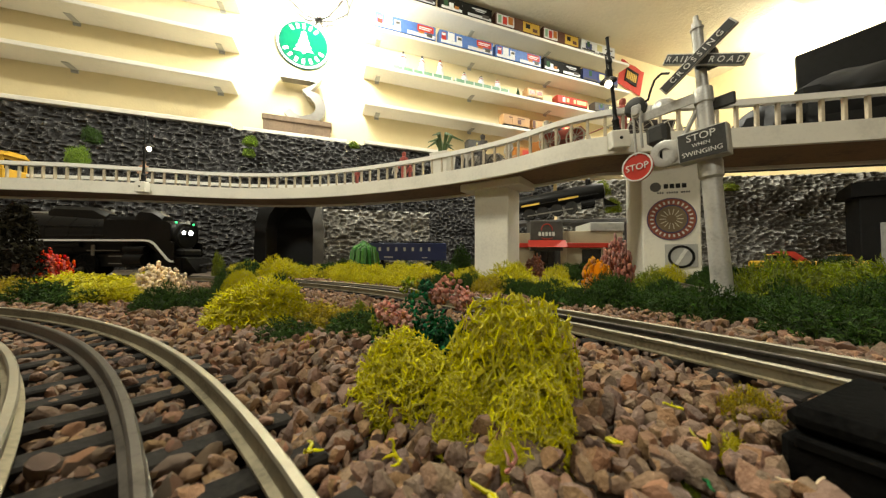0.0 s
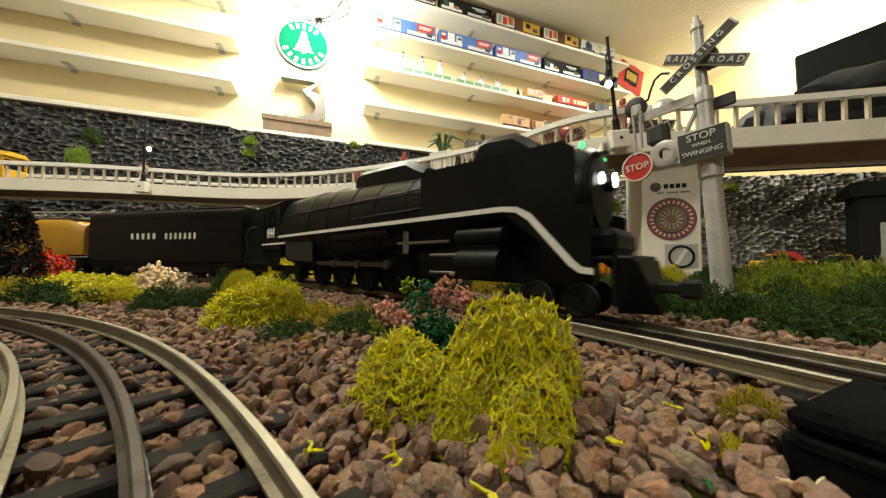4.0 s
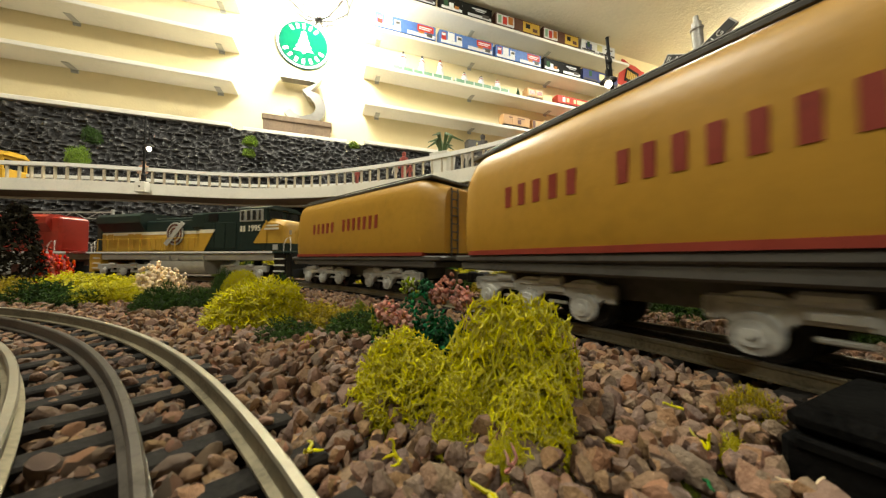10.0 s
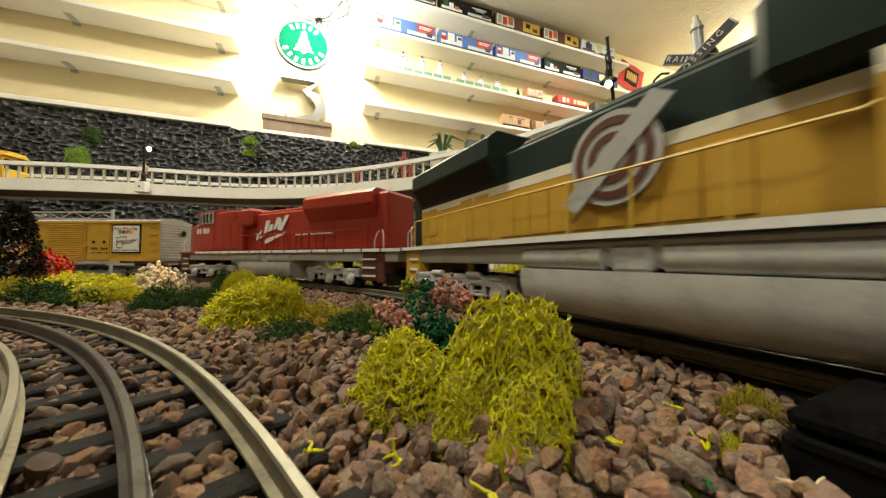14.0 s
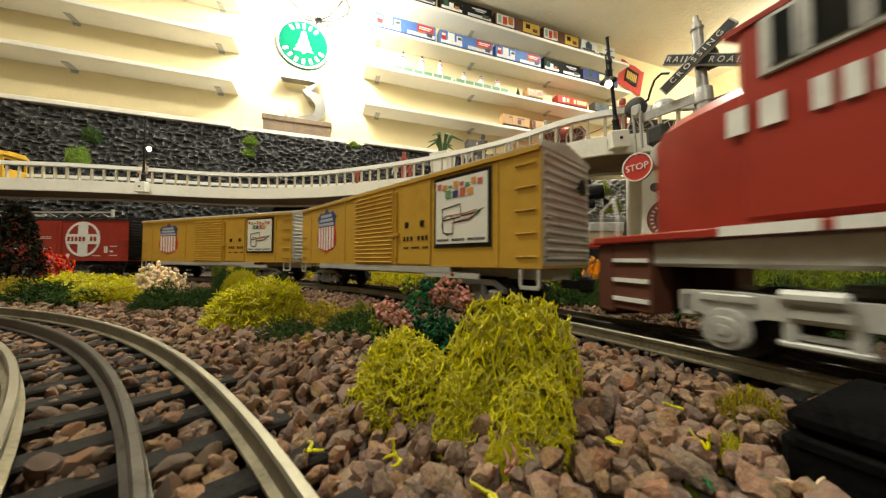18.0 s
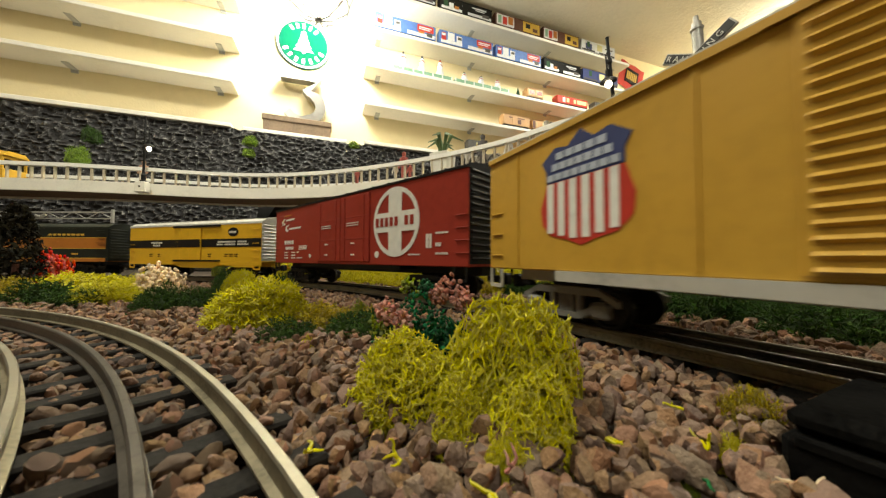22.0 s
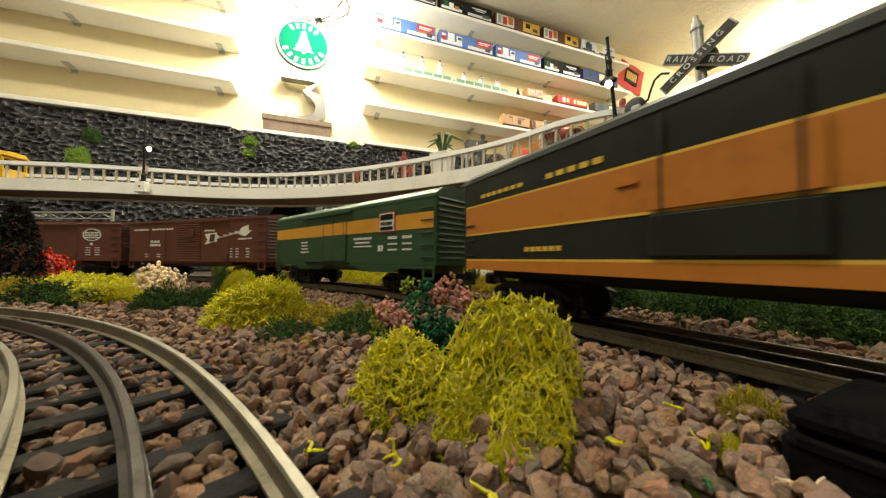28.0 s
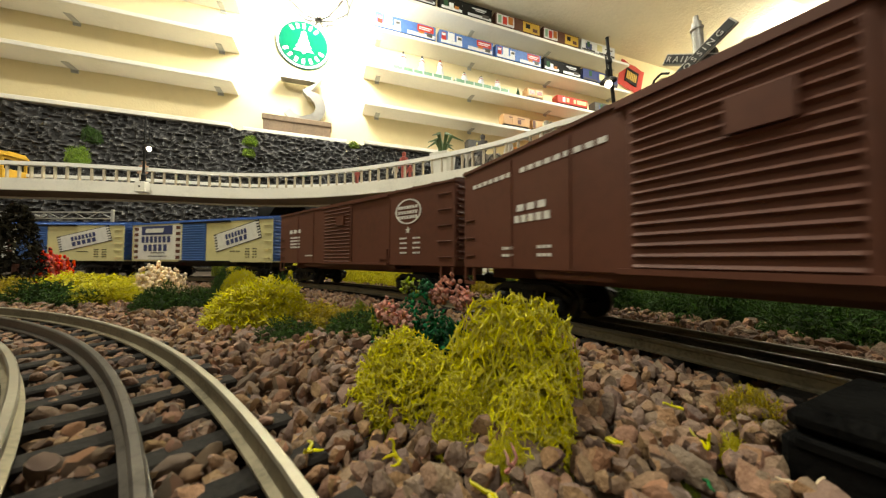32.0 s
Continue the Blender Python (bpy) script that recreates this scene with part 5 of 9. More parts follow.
    # handrails with stanchions
    for s in (-1, 1):
        part("handrail", B().tube([(f * -0.19, s * 0.0315, 0.0575), (f * 0.046, s * 0.0315, 0.0575), (f * 0.052, s * 0.0305, 0.0600)], 0.0005, 5), P_GOLD if f > 0 else P_KATY, c)
        for k in range(9):
            x = -0.19 + k * 0.0267
            part("stanchion", B().cyl((f * x, s * 0.0318, 0.0345), (f * x, s * 0.0315, 0.0575), 0.0006, n=5), P_GOLD if f > 0 else P_KATY, c)
    # fuel tank and air reservoirs
    tank = [(0.0300, 0.0240), (-0.0300, 0.0240), (-0.0302, 0.0180), (-0.0285, 0.0120), (-0.0250, 0.0080), (-0.0190, 0.0058), (0.0190, 0.0058), (0.0250, 0.0080), (0.0285, 0.0120), (0.0302, 0.0180)]
    part("fuel_tank", pr(tank[::1], -0.060, 0.058), P_TRUCK_SILVER, c, "silver grey fuel tank")
    for s in (-1, 1):
        part("air_reservoir", B().cyl((f * -0.058, s * 0.0265, 0.0285), (f * -0.016, s * 0.0265, 0.0285), 0.0044, n=14).cyl((f * 0.006, s * 0.0265, 0.0285), (f * 0.056, s * 0.0265, 0.0285), 0.0044, n=14).box(f * -0.012, f * 0.002, s * 0.0235, s * 0.0300, 0.0240, 0.0325, 0.001), P_TRUCK_SILVER, c, "silver air reservoir")
        part("horn", B().lathe([(0.0028, 0.012), (0.0012, 0.006), (0.0008, 0)], 10, (f * 0.07, 0.006 * s, 0.096), "x"), M_BLACK, c)
    for o in c.children_recursive:      # the body stands higher on its trucks
        for v in o.data.vertices:
            v.co.z = v.co.z * 1.07 + 0.002 if v.co.z > 0.0255 else v.co.z * 1.13
    for x in trucks:
        BOGIES.append((add_truck(c, x, "diesel", P_TRUCK_SILVER), u, 0.132, x))
    CARS.append((c, u, 0.132))
    return c


d1 = diesel(-1.425, "dark green and yellow heritage diesel engine", 1, P_HOOD, P_HOOD, P_YELLOW, P_YELLOW, M_WHITE, M_BLACK, 0.219, P_YELLOW, 0.214, (0.130, -0.136))
shape(d1, [(0.048, 0.0425), (0.058, 0.0425), (0.076, 0.0700), (0.048, 0.0700)], P_YELLOW, -0.0310, "yellow_flash", "yellow slanting flash", 0.0006)
shape(d1, [(0.048, 0.0700), (0.076, 0.0700), (0.080, 0.0755), (0.048, 0.0755)], M_CREAM_SIGN, -0.0310, "cream_flash", "", 0.0006)
shape(d1, [(0.1535, 0.0535), (0.1770, 0.0535), (0.1770, 0.0865), (0.1760, 0.0860)], P_YELLOW, -0.0313, "nose_flash", "yellow flash leading to the nose", 0.0005)
for z0, z1, x0 in ((0.0728, 0.0755, 0.1715), (0.0775, 0.0797, 0.1745)):
    shape(d1, [(x0, z0), (0.1975, z0), (0.1975, z1), (x0 + 0.003, z1)], M_CREAM_SIGN, -0.0314, "nose_stripe", "cream nose stripe", 0.0005)
part("nose_base", B().ring_loft([[(x, yy * k, zz) for yy, zz in ((0.0309, 0.0425), (0.0309, 0.0535), (-0.0309, 0.0535), (-0.0309, 0.0425))] for x, k in ((0.1715, 1.0), (0.186, 1.0), (0.1984, 0.985), (0.2038, 0.925), (0.2058, 0.82))]), P_HOOD, d1, "dark green lower nose")
num = text_mesh("1995", 0.0120, 0.0003, 0.0002)
num.materials.append(M_CREAM_SIGN)
part("number", num, None, d1, "pale road number", pose(0.1545, -0.0316, 0.0752, 90))
bars(d1, 0.1290, 0.1400, 0.0708, 0.0792, 2, M_CREAM_SIGN, -0.0314, fill=0.60)
panel(d1, 0.188, 0.1965, 0.0440, 0.0515, M_GREY, -0.0309, "number_box", "pale number box")
bd = disc(d1, -0.0145, 0.0710, 0.0185, M_GREY, -0.0238, "herald", "round grey herald with diagonal bar", 0.0012, 32)
ring(bd, -0.0145, 0.0710, 0.0160, 0.0030, P_BROWN, -0.0250, "herald_ring")
ring(bd, -0.0145, 0.0710, 0.0100, 0.0030, P_BROWN, -0.0250, "herald_ring")
shape(bd, [(-0.0375, 0.0555), (-0.0300, 0.0510), (0.0085, 0.0865), (0.0010, 0.0910)], M_GREY, -0.0256, "herald_bar", "silver winged bar")
d2 = diesel(-1.898, "crimson red heritage diesel engine with white script", -1, P_KATY, P_KATY, P_KATY, None, M_WHITE, P_BROWN, 0.240, P_BROWN, 0.212, (0.130, -0.146))
# slanting white script emblem as plain shapes
K = 0.010
for pts in ([(-0.0370, 0.0562), (-0.0330, 0.0575), (-0.0300, 0.0630), (-0.0262, 0.0640), (-0.0237, 0.0717), (-0.0300, 0.0662), (-0.0392, 0.0672), (-0.0345, 0.0640)], [(-0.0290, 0.0590), (-0.0195, 0.0620), (-0.0195, 0.0642), (-0.0280, 0.0615)],
            [(-0.0186, 0.0660), (-0.0120, 0.0670), (-0.0040, 0.0830), (-0.0130, 0.0840)], [(-0.0095, 0.0680), (-0.0005, 0.0692), (0.0035, 0.0780), (-0.0045, 0.0775)], [(0.0025, 0.0700), (0.0090, 0.0710), (0.0170, 0.0865), (0.0110, 0.0860)],
            [(0.0120, 0.0700), (0.0220, 0.0680), (0.0366, 0.0882), (0.0290, 0.0880), (0.0210, 0.0765), (0.0190, 0.0850), (0.0140, 0.0845)], [(-0.0154, 0.0517), (-0.0100, 0.0528), (0.0266, 0.0636), (0.0300, 0.0668), (-0.0100, 0.0590), (-0.0145, 0.0572)]):
    shape(d2, [(x + K, z) for x, z in pts], M_WHITE, -0.0229, "script_shape", "white slanting script shape", 0.0005)
bars(d2, -0.180, -0.1625, 0.0705, 0.0790, 2, M_WHITE, -0.0316, fill=0.6)
bars(d2, -0.160, -0.138, 0.0705, 0.0790, 4, M_WHITE, -0.0316, fill=0.6)
bars(d2, 0.06, 0.13, 0.0610, 0.0628, 14, M_WHITE, -0.0228, (5,))

# ---- steam engine ----
P_BACKHEAD = mat("brown_cab_lining", (0.14, 0.075, 0.035), 0.6, scale=60, var=0.35)
P_FIGURE = mat("painted_tan_figure", (0.42, 0.30, 0.20), 0.6, scale=200, var=0.25)
P_ASH = mat("sooty_grey_sheet", (0.028, 0.026, 0.022), 0.6, scale=40, var=0.35, spec=0.2)
loco = thing("steam_engine", "black steam locomotive with white stripe and lit headlight", "locomotive", group="cars of the passing train")
BZC, BR = 0.070, 0.0295
PROFILE = [(-0.255, 0.0300, 0.0440), (-0.24, 0.0315, 0.0462), (-0.16, 0.0313, 0.0455), (-0.11, 0.0311, 0.0430), (-0.03, 0.0300, 0.0385), (0.06, 0.0285, 0.0310), (0.205, 0.0270, 0.0272), (0.214, 0.0262, 0.0262), (0.2185, 0.0235, 0.0235), (0.2195, 0.012, 0.012)]


def boiler_ring(x, grow=0.0):
    ry, rz = (float(np.interp(x, [p[0] for p in PROFILE], [p[i] for p in PROFILE])) + grow for i in (1, 2))
    return [(x, ry * math.cos(2 * math.pi * i / 36), BZC + rz * math.sin(2 * math.pi * i / 36)) for i in range(36)]


part("boiler", B().ring_loft([boiler_ring(p[0]) for p in PROFILE]), P_ENGINE, loco)
for x in (-0.145, -0.10, -0.055, -0.012, 0.03):
    part("boiler_band", B().ring_loft([boiler_ring(x - 0.0008, 0.0006), boiler_ring(x + 0.0008, 0.0006)]), P_ENGINE, loco)
part("firebox", B().box(-0.250, -0.140, -0.0265, 0.0265, 0.034, 0.080, 0.003), P_ENGINE, loco)
def casing(spans, half, base, top):
    """A long hood on the boiler with sloped shoulders."""
    return B().ring_loft([[(x, half * k, base), (x, half * 0.96 * k, top - 0.006 + dz), (x, half * 0.55 * k, top + dz), (x, -half * 0.55 * k, top + dz), (x, -half * 0.96 * k, top - 0.006 + dz), (x, -half * k, base)] for x, k, dz in spans])


part("sand_dome", casing(((-0.070, 0.92, -0.006), (-0.064, 1, -0.001), (-0.056, 1, 0), (0.012, 1, -0.003), (0.034, 0.85, -0.014)), 0.0150, 0.092, 0.1240), P_ENGINE, loco)
part("skyline_casing", casing(((0.030, 0.9, -0.002), (0.100, 0.9, -0.004)), 0.0120, 0.092, 0.1085), P_ENGINE, loco)
part("stack_cover", casing(((0.098, 0.7, -0.010), (0.113, 1, -0.001), (0.122, 1, 0), (0.150, 1, -0.002), (0.170, 0.75, -0.012)), 0.0155, 0.090, 0.1180), P_ENGINE, loco)
for x, z in ((-0.20, 0.1100), (-0.155, 0.1108), (-0.105, 0.1096), (0.045, 0.1075)):
    part("safety_valve", B().lathe([(0.0024, z - 0.006), (0.0024, z + 0.002), (0.0014, z + 0.004)], 10, (x, 0.006, 0)), P_ENGINE, loco)
for s in (-1, 1):
    dfl = part("smoke_deflector", B().plate([(0.050, 0.062), (0.212, 0.058), (0.216, 0.066), (0.214, 0.090), (0.205, 0.0945), (0.050, 0.0975)], s * 0.0290 - 0.0008, s * 0.0290 + 0.0008), P_ENGINE, loco)
    run = part("running_board", B().box(-0.250, 0.136, s * 0.0235, s * 0.0322, 0.0598, 0.0618, 0.0004), P_ENGINE, loco)
    # white edge, sweeping down to the pilot
    part("white_stripe", B().ring_loft([[(x - dx * 0.0012, s * 0.0320, z + 0.0017), (x - dx * 0.0017, s * 0.0330, z + 0.0017), (x + dx * 0.0006, s * 0.0330, z - 0.0014), (x + dx * 0.0006, s * 0.0320, z - 0.0014)] for x, z, dx in ((-0.234, 0.0612, 0), (0.124, 0.0612, 0), (0.134, 0.0600, -0.6), (0.142, 0.0552, -1), (0.165, 0.0298, -1), (0.170, 0.0262, -0.5), (0.176, 0.0256, 0))]), M_WHITE, loco, "thin white edge stripe")
    part("skirt", B().plate([(0.155, 0.0600), (0.213, 0.0262), (0.226, 0.0240), (0.226, 0.058), (0.218, 0.0600)], s * 0.0312 - 0.0008, s * 0.0312 + 0.0008), P_ENGINE, loco)
    part("cab_stripe", B().box(-0.302, -0.2125, s * 0.0310, s * 0.0325, 0.0512, 0.0534), M_WHITE, loco)
    part("handrail", B().tube([(-0.235, s * 0.0312, 0.088), (0.046, s * 0.0275, 0.086)], 0.0007, 6), P_ENGINE, loco)
    for k in range(7):
        part("stanchion", B().cyl((-0.22 + k * 0.042, s * 0.0240, 0.087), (-0.22 + k * 0.042, s * 0.0310 - s * k * 0.0005, 0.087), 0.0009, n=6), P_ENGINE, loco)
    part("pipe", B().tube([(-0.16, s * 0.0300, 0.066), (-0.11, s * 0.0300, 0.068), (-0.10, s * 0.0285, 0.079), (-0.06, s * 0.0280, 0.080), (-0.05, s * 0.0295, 0.070), (0.06, s * 0.0290, 0.070)], 0.0010, 6), P_ENGINE, loco)
    part("ash_pan", B().plate([(-0.212, 0.0310), (-0.133, 0.0278), (-0.136, 0.0520), (-0.213, 0.0535)], s * 0.0295 - 0.001, s * 0.0295 + 0.001), P_ASH, loco, "dark grey firebox side sheet")
    part("cab_apron", B().plate([(-0.287, 0.0200), (-0.245, 0.0200), (-0.225, 0.0480), (-0.298, 0.0480)], s * 0.0290 - 0.001, s * 0.0290 + 0.001), P_ENGINE, loco)
    part("cylinder", B().cyl((0.105, s * 0.0265, 0.0285), (0.152, s * 0.0265, 0.0285), 0.0100, n=20).cyl((0.103, s * 0.0270, 0.0460), (0.154, s * 0.0270, 0.0460), 0.0062, n=16).box(0.108, 0.149, s * 0.018, s * 0.030, 0.0285, 0.0470, 0.001), P_ENGINE, loco)
    part("crosshead_guide", B().box(0.062, 0.106, s * 0.0250, s * 0.0280, 0.0335, 0.0355, 0.0004).box(0.062, 0.106, s * 0.0250, s * 0.0280, 0.0210, 0.0228, 0.0004), P_ROD, loco)
    part("valve_gear", B().box(0.020, 0.090, s * 0.0272, s * 0.0286, 0.0430, 0.0452, 0.0004).box(0.028, 0.034, s * 0.0265, s * 0.0290, 0.0350, 0.0540, 0.001), P_ROD, loco)
    part("air_tank", B().cyl((-0.085, s * 0.0270, 0.0540), (0.010, s * 0.0270, 0.0540), 0.0048, n=14), P_ENGINE, loco)
    part("marker_lamp", B().lathe([(0.0016, 0), (0.0020, 0.0016), (0.0010, 0.0026)], 10, (0.213, s * 0.0185, 0.0935), "x"), P_GREENLAMP, loco, "lit green marker lamp")
part("main_frame", B().box(-0.24, 0.215, -0.0085, 0.0085, 0.0160, 0.042, 0.001), M_BLACK, loco)
cabz = part("cab", B().box(-0.301, -0.233, -0.0308, 0.0308, 0.0440, 0.0500, 0.0010).box(-0.236, -0.233, -0.0308, 0.0308, 0.0500, 0.1070), P_ENGINE, loco)
for s in (-1, 1):
    side = part("cab_side", B().box(-0.301, -0.233, s * 0.0302, s * 0.0318, 0.0440, 0.0800).box(-0.301, -0.233, s * 0.0302, s * 0.0318, 0.1000, 0.1070).box(-0.301, -0.2945, s * 0.0302, s * 0.0318, 0.0800, 0.1000).box(-0.2490, -0.233, s * 0.0302, s * 0.0318, 0.0800, 0.1000), P_ENGINE, cabz)
part("backhead", B().lathe([(0.0255, -0.2420), (0.0240, -0.2440), (0.001, -0.2445)], 24, (0, 0, 0.076), "x").box(-0.250, -0.236, -0.012, 0.012, 0.050, 0.075, 0.002), P_BACKHEAD, cabz, "brown boiler backhead inside the cab")
part("crew_figure", B().lathe([(0.0052, 0.060), (0.0056, 0.080), (0.0060, 0.088), (0.0030, 0.0915), (0.0038, 0.0950), (0.0036, 0.0985), (0.0010, 0.1005)], 10, (-0.262, -0.019, 0)), P_FIGURE, cabz, "plain painted tan figure")
part("seat_box", B().box(-0.290, -0.252, -0.0295, -0.0130, 0.050, 0.0600, 0.001), P_BACKHEAD, cabz)
part("cab_roof", B().prism([(0.0335, 0.1062), (0.0330, 0.1080), (0.0230, 0.1135), (0.0100, 0.1165), (-0.0100, 0.1165), (-0.0230, 0.1135), (-0.0330, 0.1080), (-0.0335, 0.1062)], -0.320, -0.236), P_ENGINE, cabz)
for s in (-1, 1):
    part("window_post", B().box(-0.2735, -0.2715, s * 0.0306, s * 0.0318, 0.0800, 0.1000), P_ENGINE, cabz)
    part("window_sill", B().box(-0.296, -0.247, s * 0.0318, s * 0.0332, 0.0785, 0.0800), P_ENGINE, cabz)
num = text_mesh("844", 0.0195, 0.0003, 0.0004)
num.materials.append(M_WHITE)
part("number", num, None, cabz, "white road number", pose(-0.266, -0.0321, 0.0675, 90))
# front end
part("smokebox_door", B().lathe([(0.0200, 0.2190), (0.0190, 0.2215), (0.0080, 0.2235), (0.001, 0.2240)], 24, (0, 0, BZC - 0.002), "x"), P_ENGINE, loco)
hl = part("headlight", B().lathe([(0.0062, 0.217), (0.0062, 0.2290), (0.0050, 0.2300)], 18, (0, 0, BZC + 0.006), "x"), P_ENGINE, loco)
part("lens", B().lathe([(0.0050, 0.2296), (0.0030, 0.2306)], 18, (0, 0, BZC + 0.006), "x"), P_HEADLAMP, hl, "lit headlight lens")
part("lens", B().lathe([(0.0032, 0.2240), (0.0030, 0.2250), (0.0010, 0.2256)], 14, (0, -0.010, BZC + 0.006), "x"), P_HEADLAMP, hl, "lit lamp")
part("bell", B().lathe([(0.0046, 0), (0.0036, 0.002), (0.0026, 0.005), (0.001, 0.0062)], 14, (0.222, 0, 0.0925)), P_ROD, loco)
part("front_deck", B().box(0.212, 0.250, -0.0275, 0.0275, 0.0300, 0.0335, 0.001), P_ENGINE, loco)
part("front_hood", B().box(0.214, 0.238, -0.0220, 0.0220, 0.0335, 0.0480, 0.004), P_ENGINE, loco)
part("pilot", B().ring_loft([[(0.240, -0.0275, 0.0320), (0.240, 0.0275, 0.0320), (0.240, 0.0260, 0.0060), (0.240, -0.0260, 0.0060)], [(0.252, -0.0270, 0.0310), (0.252, 0.0270, 0.0310), (0.262, 0.0100, 0.0050), (0.262, -0.0100, 0.0050)]]), P_ENGINE, loco)
part("front_coupler", B().box(0.250, 0.276, -0.0030, 0.0030, 0.0150, 0.0200, 0.001).box(0.270, 0.282, -0.0055, 0.0045, 0.0130, 0.0220, 0.0015), M_BLACK_FLAT, loco)
for s in (-1, 1):
    part("flag_step", B().box(0.238, 0.241, s * 0.0285 - 0.0012, s * 0.0285 + 0.0012, 0.010, 0.034), P_ENGINE, loco)
    part("yellow_plate", B().box(0.2385, 0.2415, s * 0.0240 - 0.0018, s * 0.0240 + 0.0018, 0.0200, 0.0290), P_GOLD, loco, "small yellow plate")
# running gear
DR = 0.0200


def driver():
    b = B()
    for s in (-1, 1):
        b.lathe([(DR * 1.05, s * 0.0125), (DR * 1.05, s * 0.0134), (DR, s * 0.0138), (DR * 0.985, s * 0.0168), (DR * 0.86, s * 0.0170), (DR * 0.84, s * 0.0155), (DR * 0.32, s * 0.0158), (DR * 0.26, s * 0.0178)], 28, (0, 0, 0), "y")
        b.cyl((0, s * 0.0165, -0.0085), (0, s * 0.0240, -0.0085), 0.0018, n=10)
    return b.cyl((0, -0.0175, 0), (0, 0.0175, 0), 0.0030, n=10)


P_DRIVER = mat("black_driver_steel", (0.005, 0.005, 0.005), 0.6, 0.0, scale=80, var=0.3, spec=0.12)
P_DARKROD = mat("oily_dark_steel", (0.066, 0.060, 0.048), 0.5, 0.35, scale=60, var=0.3)
dm = driver().mesh("driving_wheel", P_DRIVER)
spoke = B().tube([(DR * 0.25, 0, 0), (DR * 0.87, 0, 0)], 0.0011, 6).mesh("spoke", P_DRIVER)
DX = (-0.140, -0.092, -0.044, 0.004)
for x in DX:
    wv = part("driving_wheel", dm, None, loco, "", pose(x, 0, DR))
    for k in range(24):
        part("spoke", spoke, None, wv, "", Matrix.Rotation(2 * math.pi * k / 12, 4, "Y") @ pose(0, 0.0166 if k < 12 else -0.0166, 0))
    DRIVERS.append((wv, x, DR))
rods = []
for s in (-1, 1):
    rod = part("side_rod", B().box(-0.144, 0.008, s * 0.0212 - 0.0010, s * 0.0212 + 0.0010, -0.0024, 0.0024, 0.0006), P_DARKROD, loco, "dull steel side rod")
    for x in DX:
        part("rod_end", B().cyl((x, s * 0.0198, 0), (x, s * 0.0240, 0), 0.0040, n=12), P_DARKROD, rod)
    rods.append(rod)
for x in (0.137, 0.163):
    part("pilot_wheel", wheelset(0.0092).mesh("pilot_wheel", P_WHEEL), None, loco, "", pose(x, 0, 0.0092))
for x in (-0.205, -0.258):
    part("trailing_wheel", wheelset(0.0105).mesh("trailing_wheel", P_WHEEL), None, loco, "", pose(x, 0, 0.0105))
for s in (-1, 1):
    part("trailing_frame", B().plate([(-0.285, 0.014), (-0.190, 0.012), (-0.178, 0.022), (-0.222, 0.0225), (-0.232, 0.018), (-0.247, 0.023), (-0.285, 0.022)], s * 0.0225 - 0.0012, s * 0.0225 + 0.0012), P_ENGINE, loco)
for o in loco.children_recursive:      # a short smokebox and pilot
    if not o.name.startswith(("white_stripe", "pilot_wheel")):
        for v in o.data.vertices:
            if v.co.x > 0.05:
                v.co.x = 0.05 + (v.co.x - 0.05) * 0.71
coupler(loco, -0.302, -1)
CARS.append((loco, 0.0447, 0.1436, -0.051))


def car_pose(s, d, shift=0.0):
    a, _ = on_loop(s + shift + d)
    b, _ = on_loop(s + shift - d)
    return (a + b) / 2 - (a - b).normalized() * shift, math.atan2(a.y - b.y, a.x - b.x)


def motions():
    """Keys all that moves: the cars, their trucks, and the engine's wheels and rods."""
    for ob, u, d, *shift in CARS:
        rows = []
        for k in range(65):
            t = k * 0.5
            p, a = car_pose(u + SPEED * t, d, *shift)
            rows.append((t, Matrix.Translation(p) @ pose(0, 0, 0, 0, 0, math.degrees(a))))
        walk(ob, rows)
    for tk, u, d, off in BOGIES:
        rows = []
        for k in range(17):
            t = k * 2.0
            p, a = car_pose(u + SPEED * t, d)
            e = 0.02
            q, b = car_pose(u + off + SPEED * t, e)
            local = Matrix.Rotation(-a, 3, "Z") @ (q - p)
            turn = (b - a + math.pi) % (2 * math.pi) - math.pi
            rows.append((t, Matrix.Translation((local.x, local.y, 0)) @ Matrix.Rotation(turn, 4, "Z")))
        walk(tk, rows)
    steps = [k * 4 / 30 for k in range(241)]
    for wv, x, r in DRIVERS:
        walk(wv, [(t, pose(x, 0, r) @ Matrix.Rotation(SPEED * t / r, 4, "Y")) for t in steps])
    for rod in rods:
        walk(rod, [(t, pose(-0.0085 * math.sin(SPEED * t / DR), 0, DR - 0.0085 * math.cos(SPEED * t / DR))) for t in steps])
# ---- rock faces, tunnel and piers ----
rock_sheet("rock_face_1", 3.4, 0.585, 1, 0.030, 0.012, M_ROCK, "black washed plaster rock face below the shelves", WALL @ pose(-2.4, -0.10, GZ), None, 0.02)
rock_sheet("rock_face_2", 1.9, 0.418, 2, 0.030, 0.018, M_ROCK2, "grey washed plaster rock wall", pose(0.55, 1.50, GZ, 0, 0, -8), None, 0.02)
rock_sheet("rock_face_3", 0.42, 0.24, 3, 0.030, 0.016, M_ROCK2, "grey washed rock face beside the tunnel", pose(-0.47, 1.24, GZ, 0, 0, 12), None, 0.01)

M_CONC = mat("grey_concrete_casting", (0.17, 0.165, 0.155), 0.85, scale=30, var=0.2, bump=0.001)
# near-black stands for the shade in and around the tunnel mouth
M_VOID = mat("tunnel_shade_black", (0.01, 0.01, 0.01), 0.95, scale=20, var=0.3)


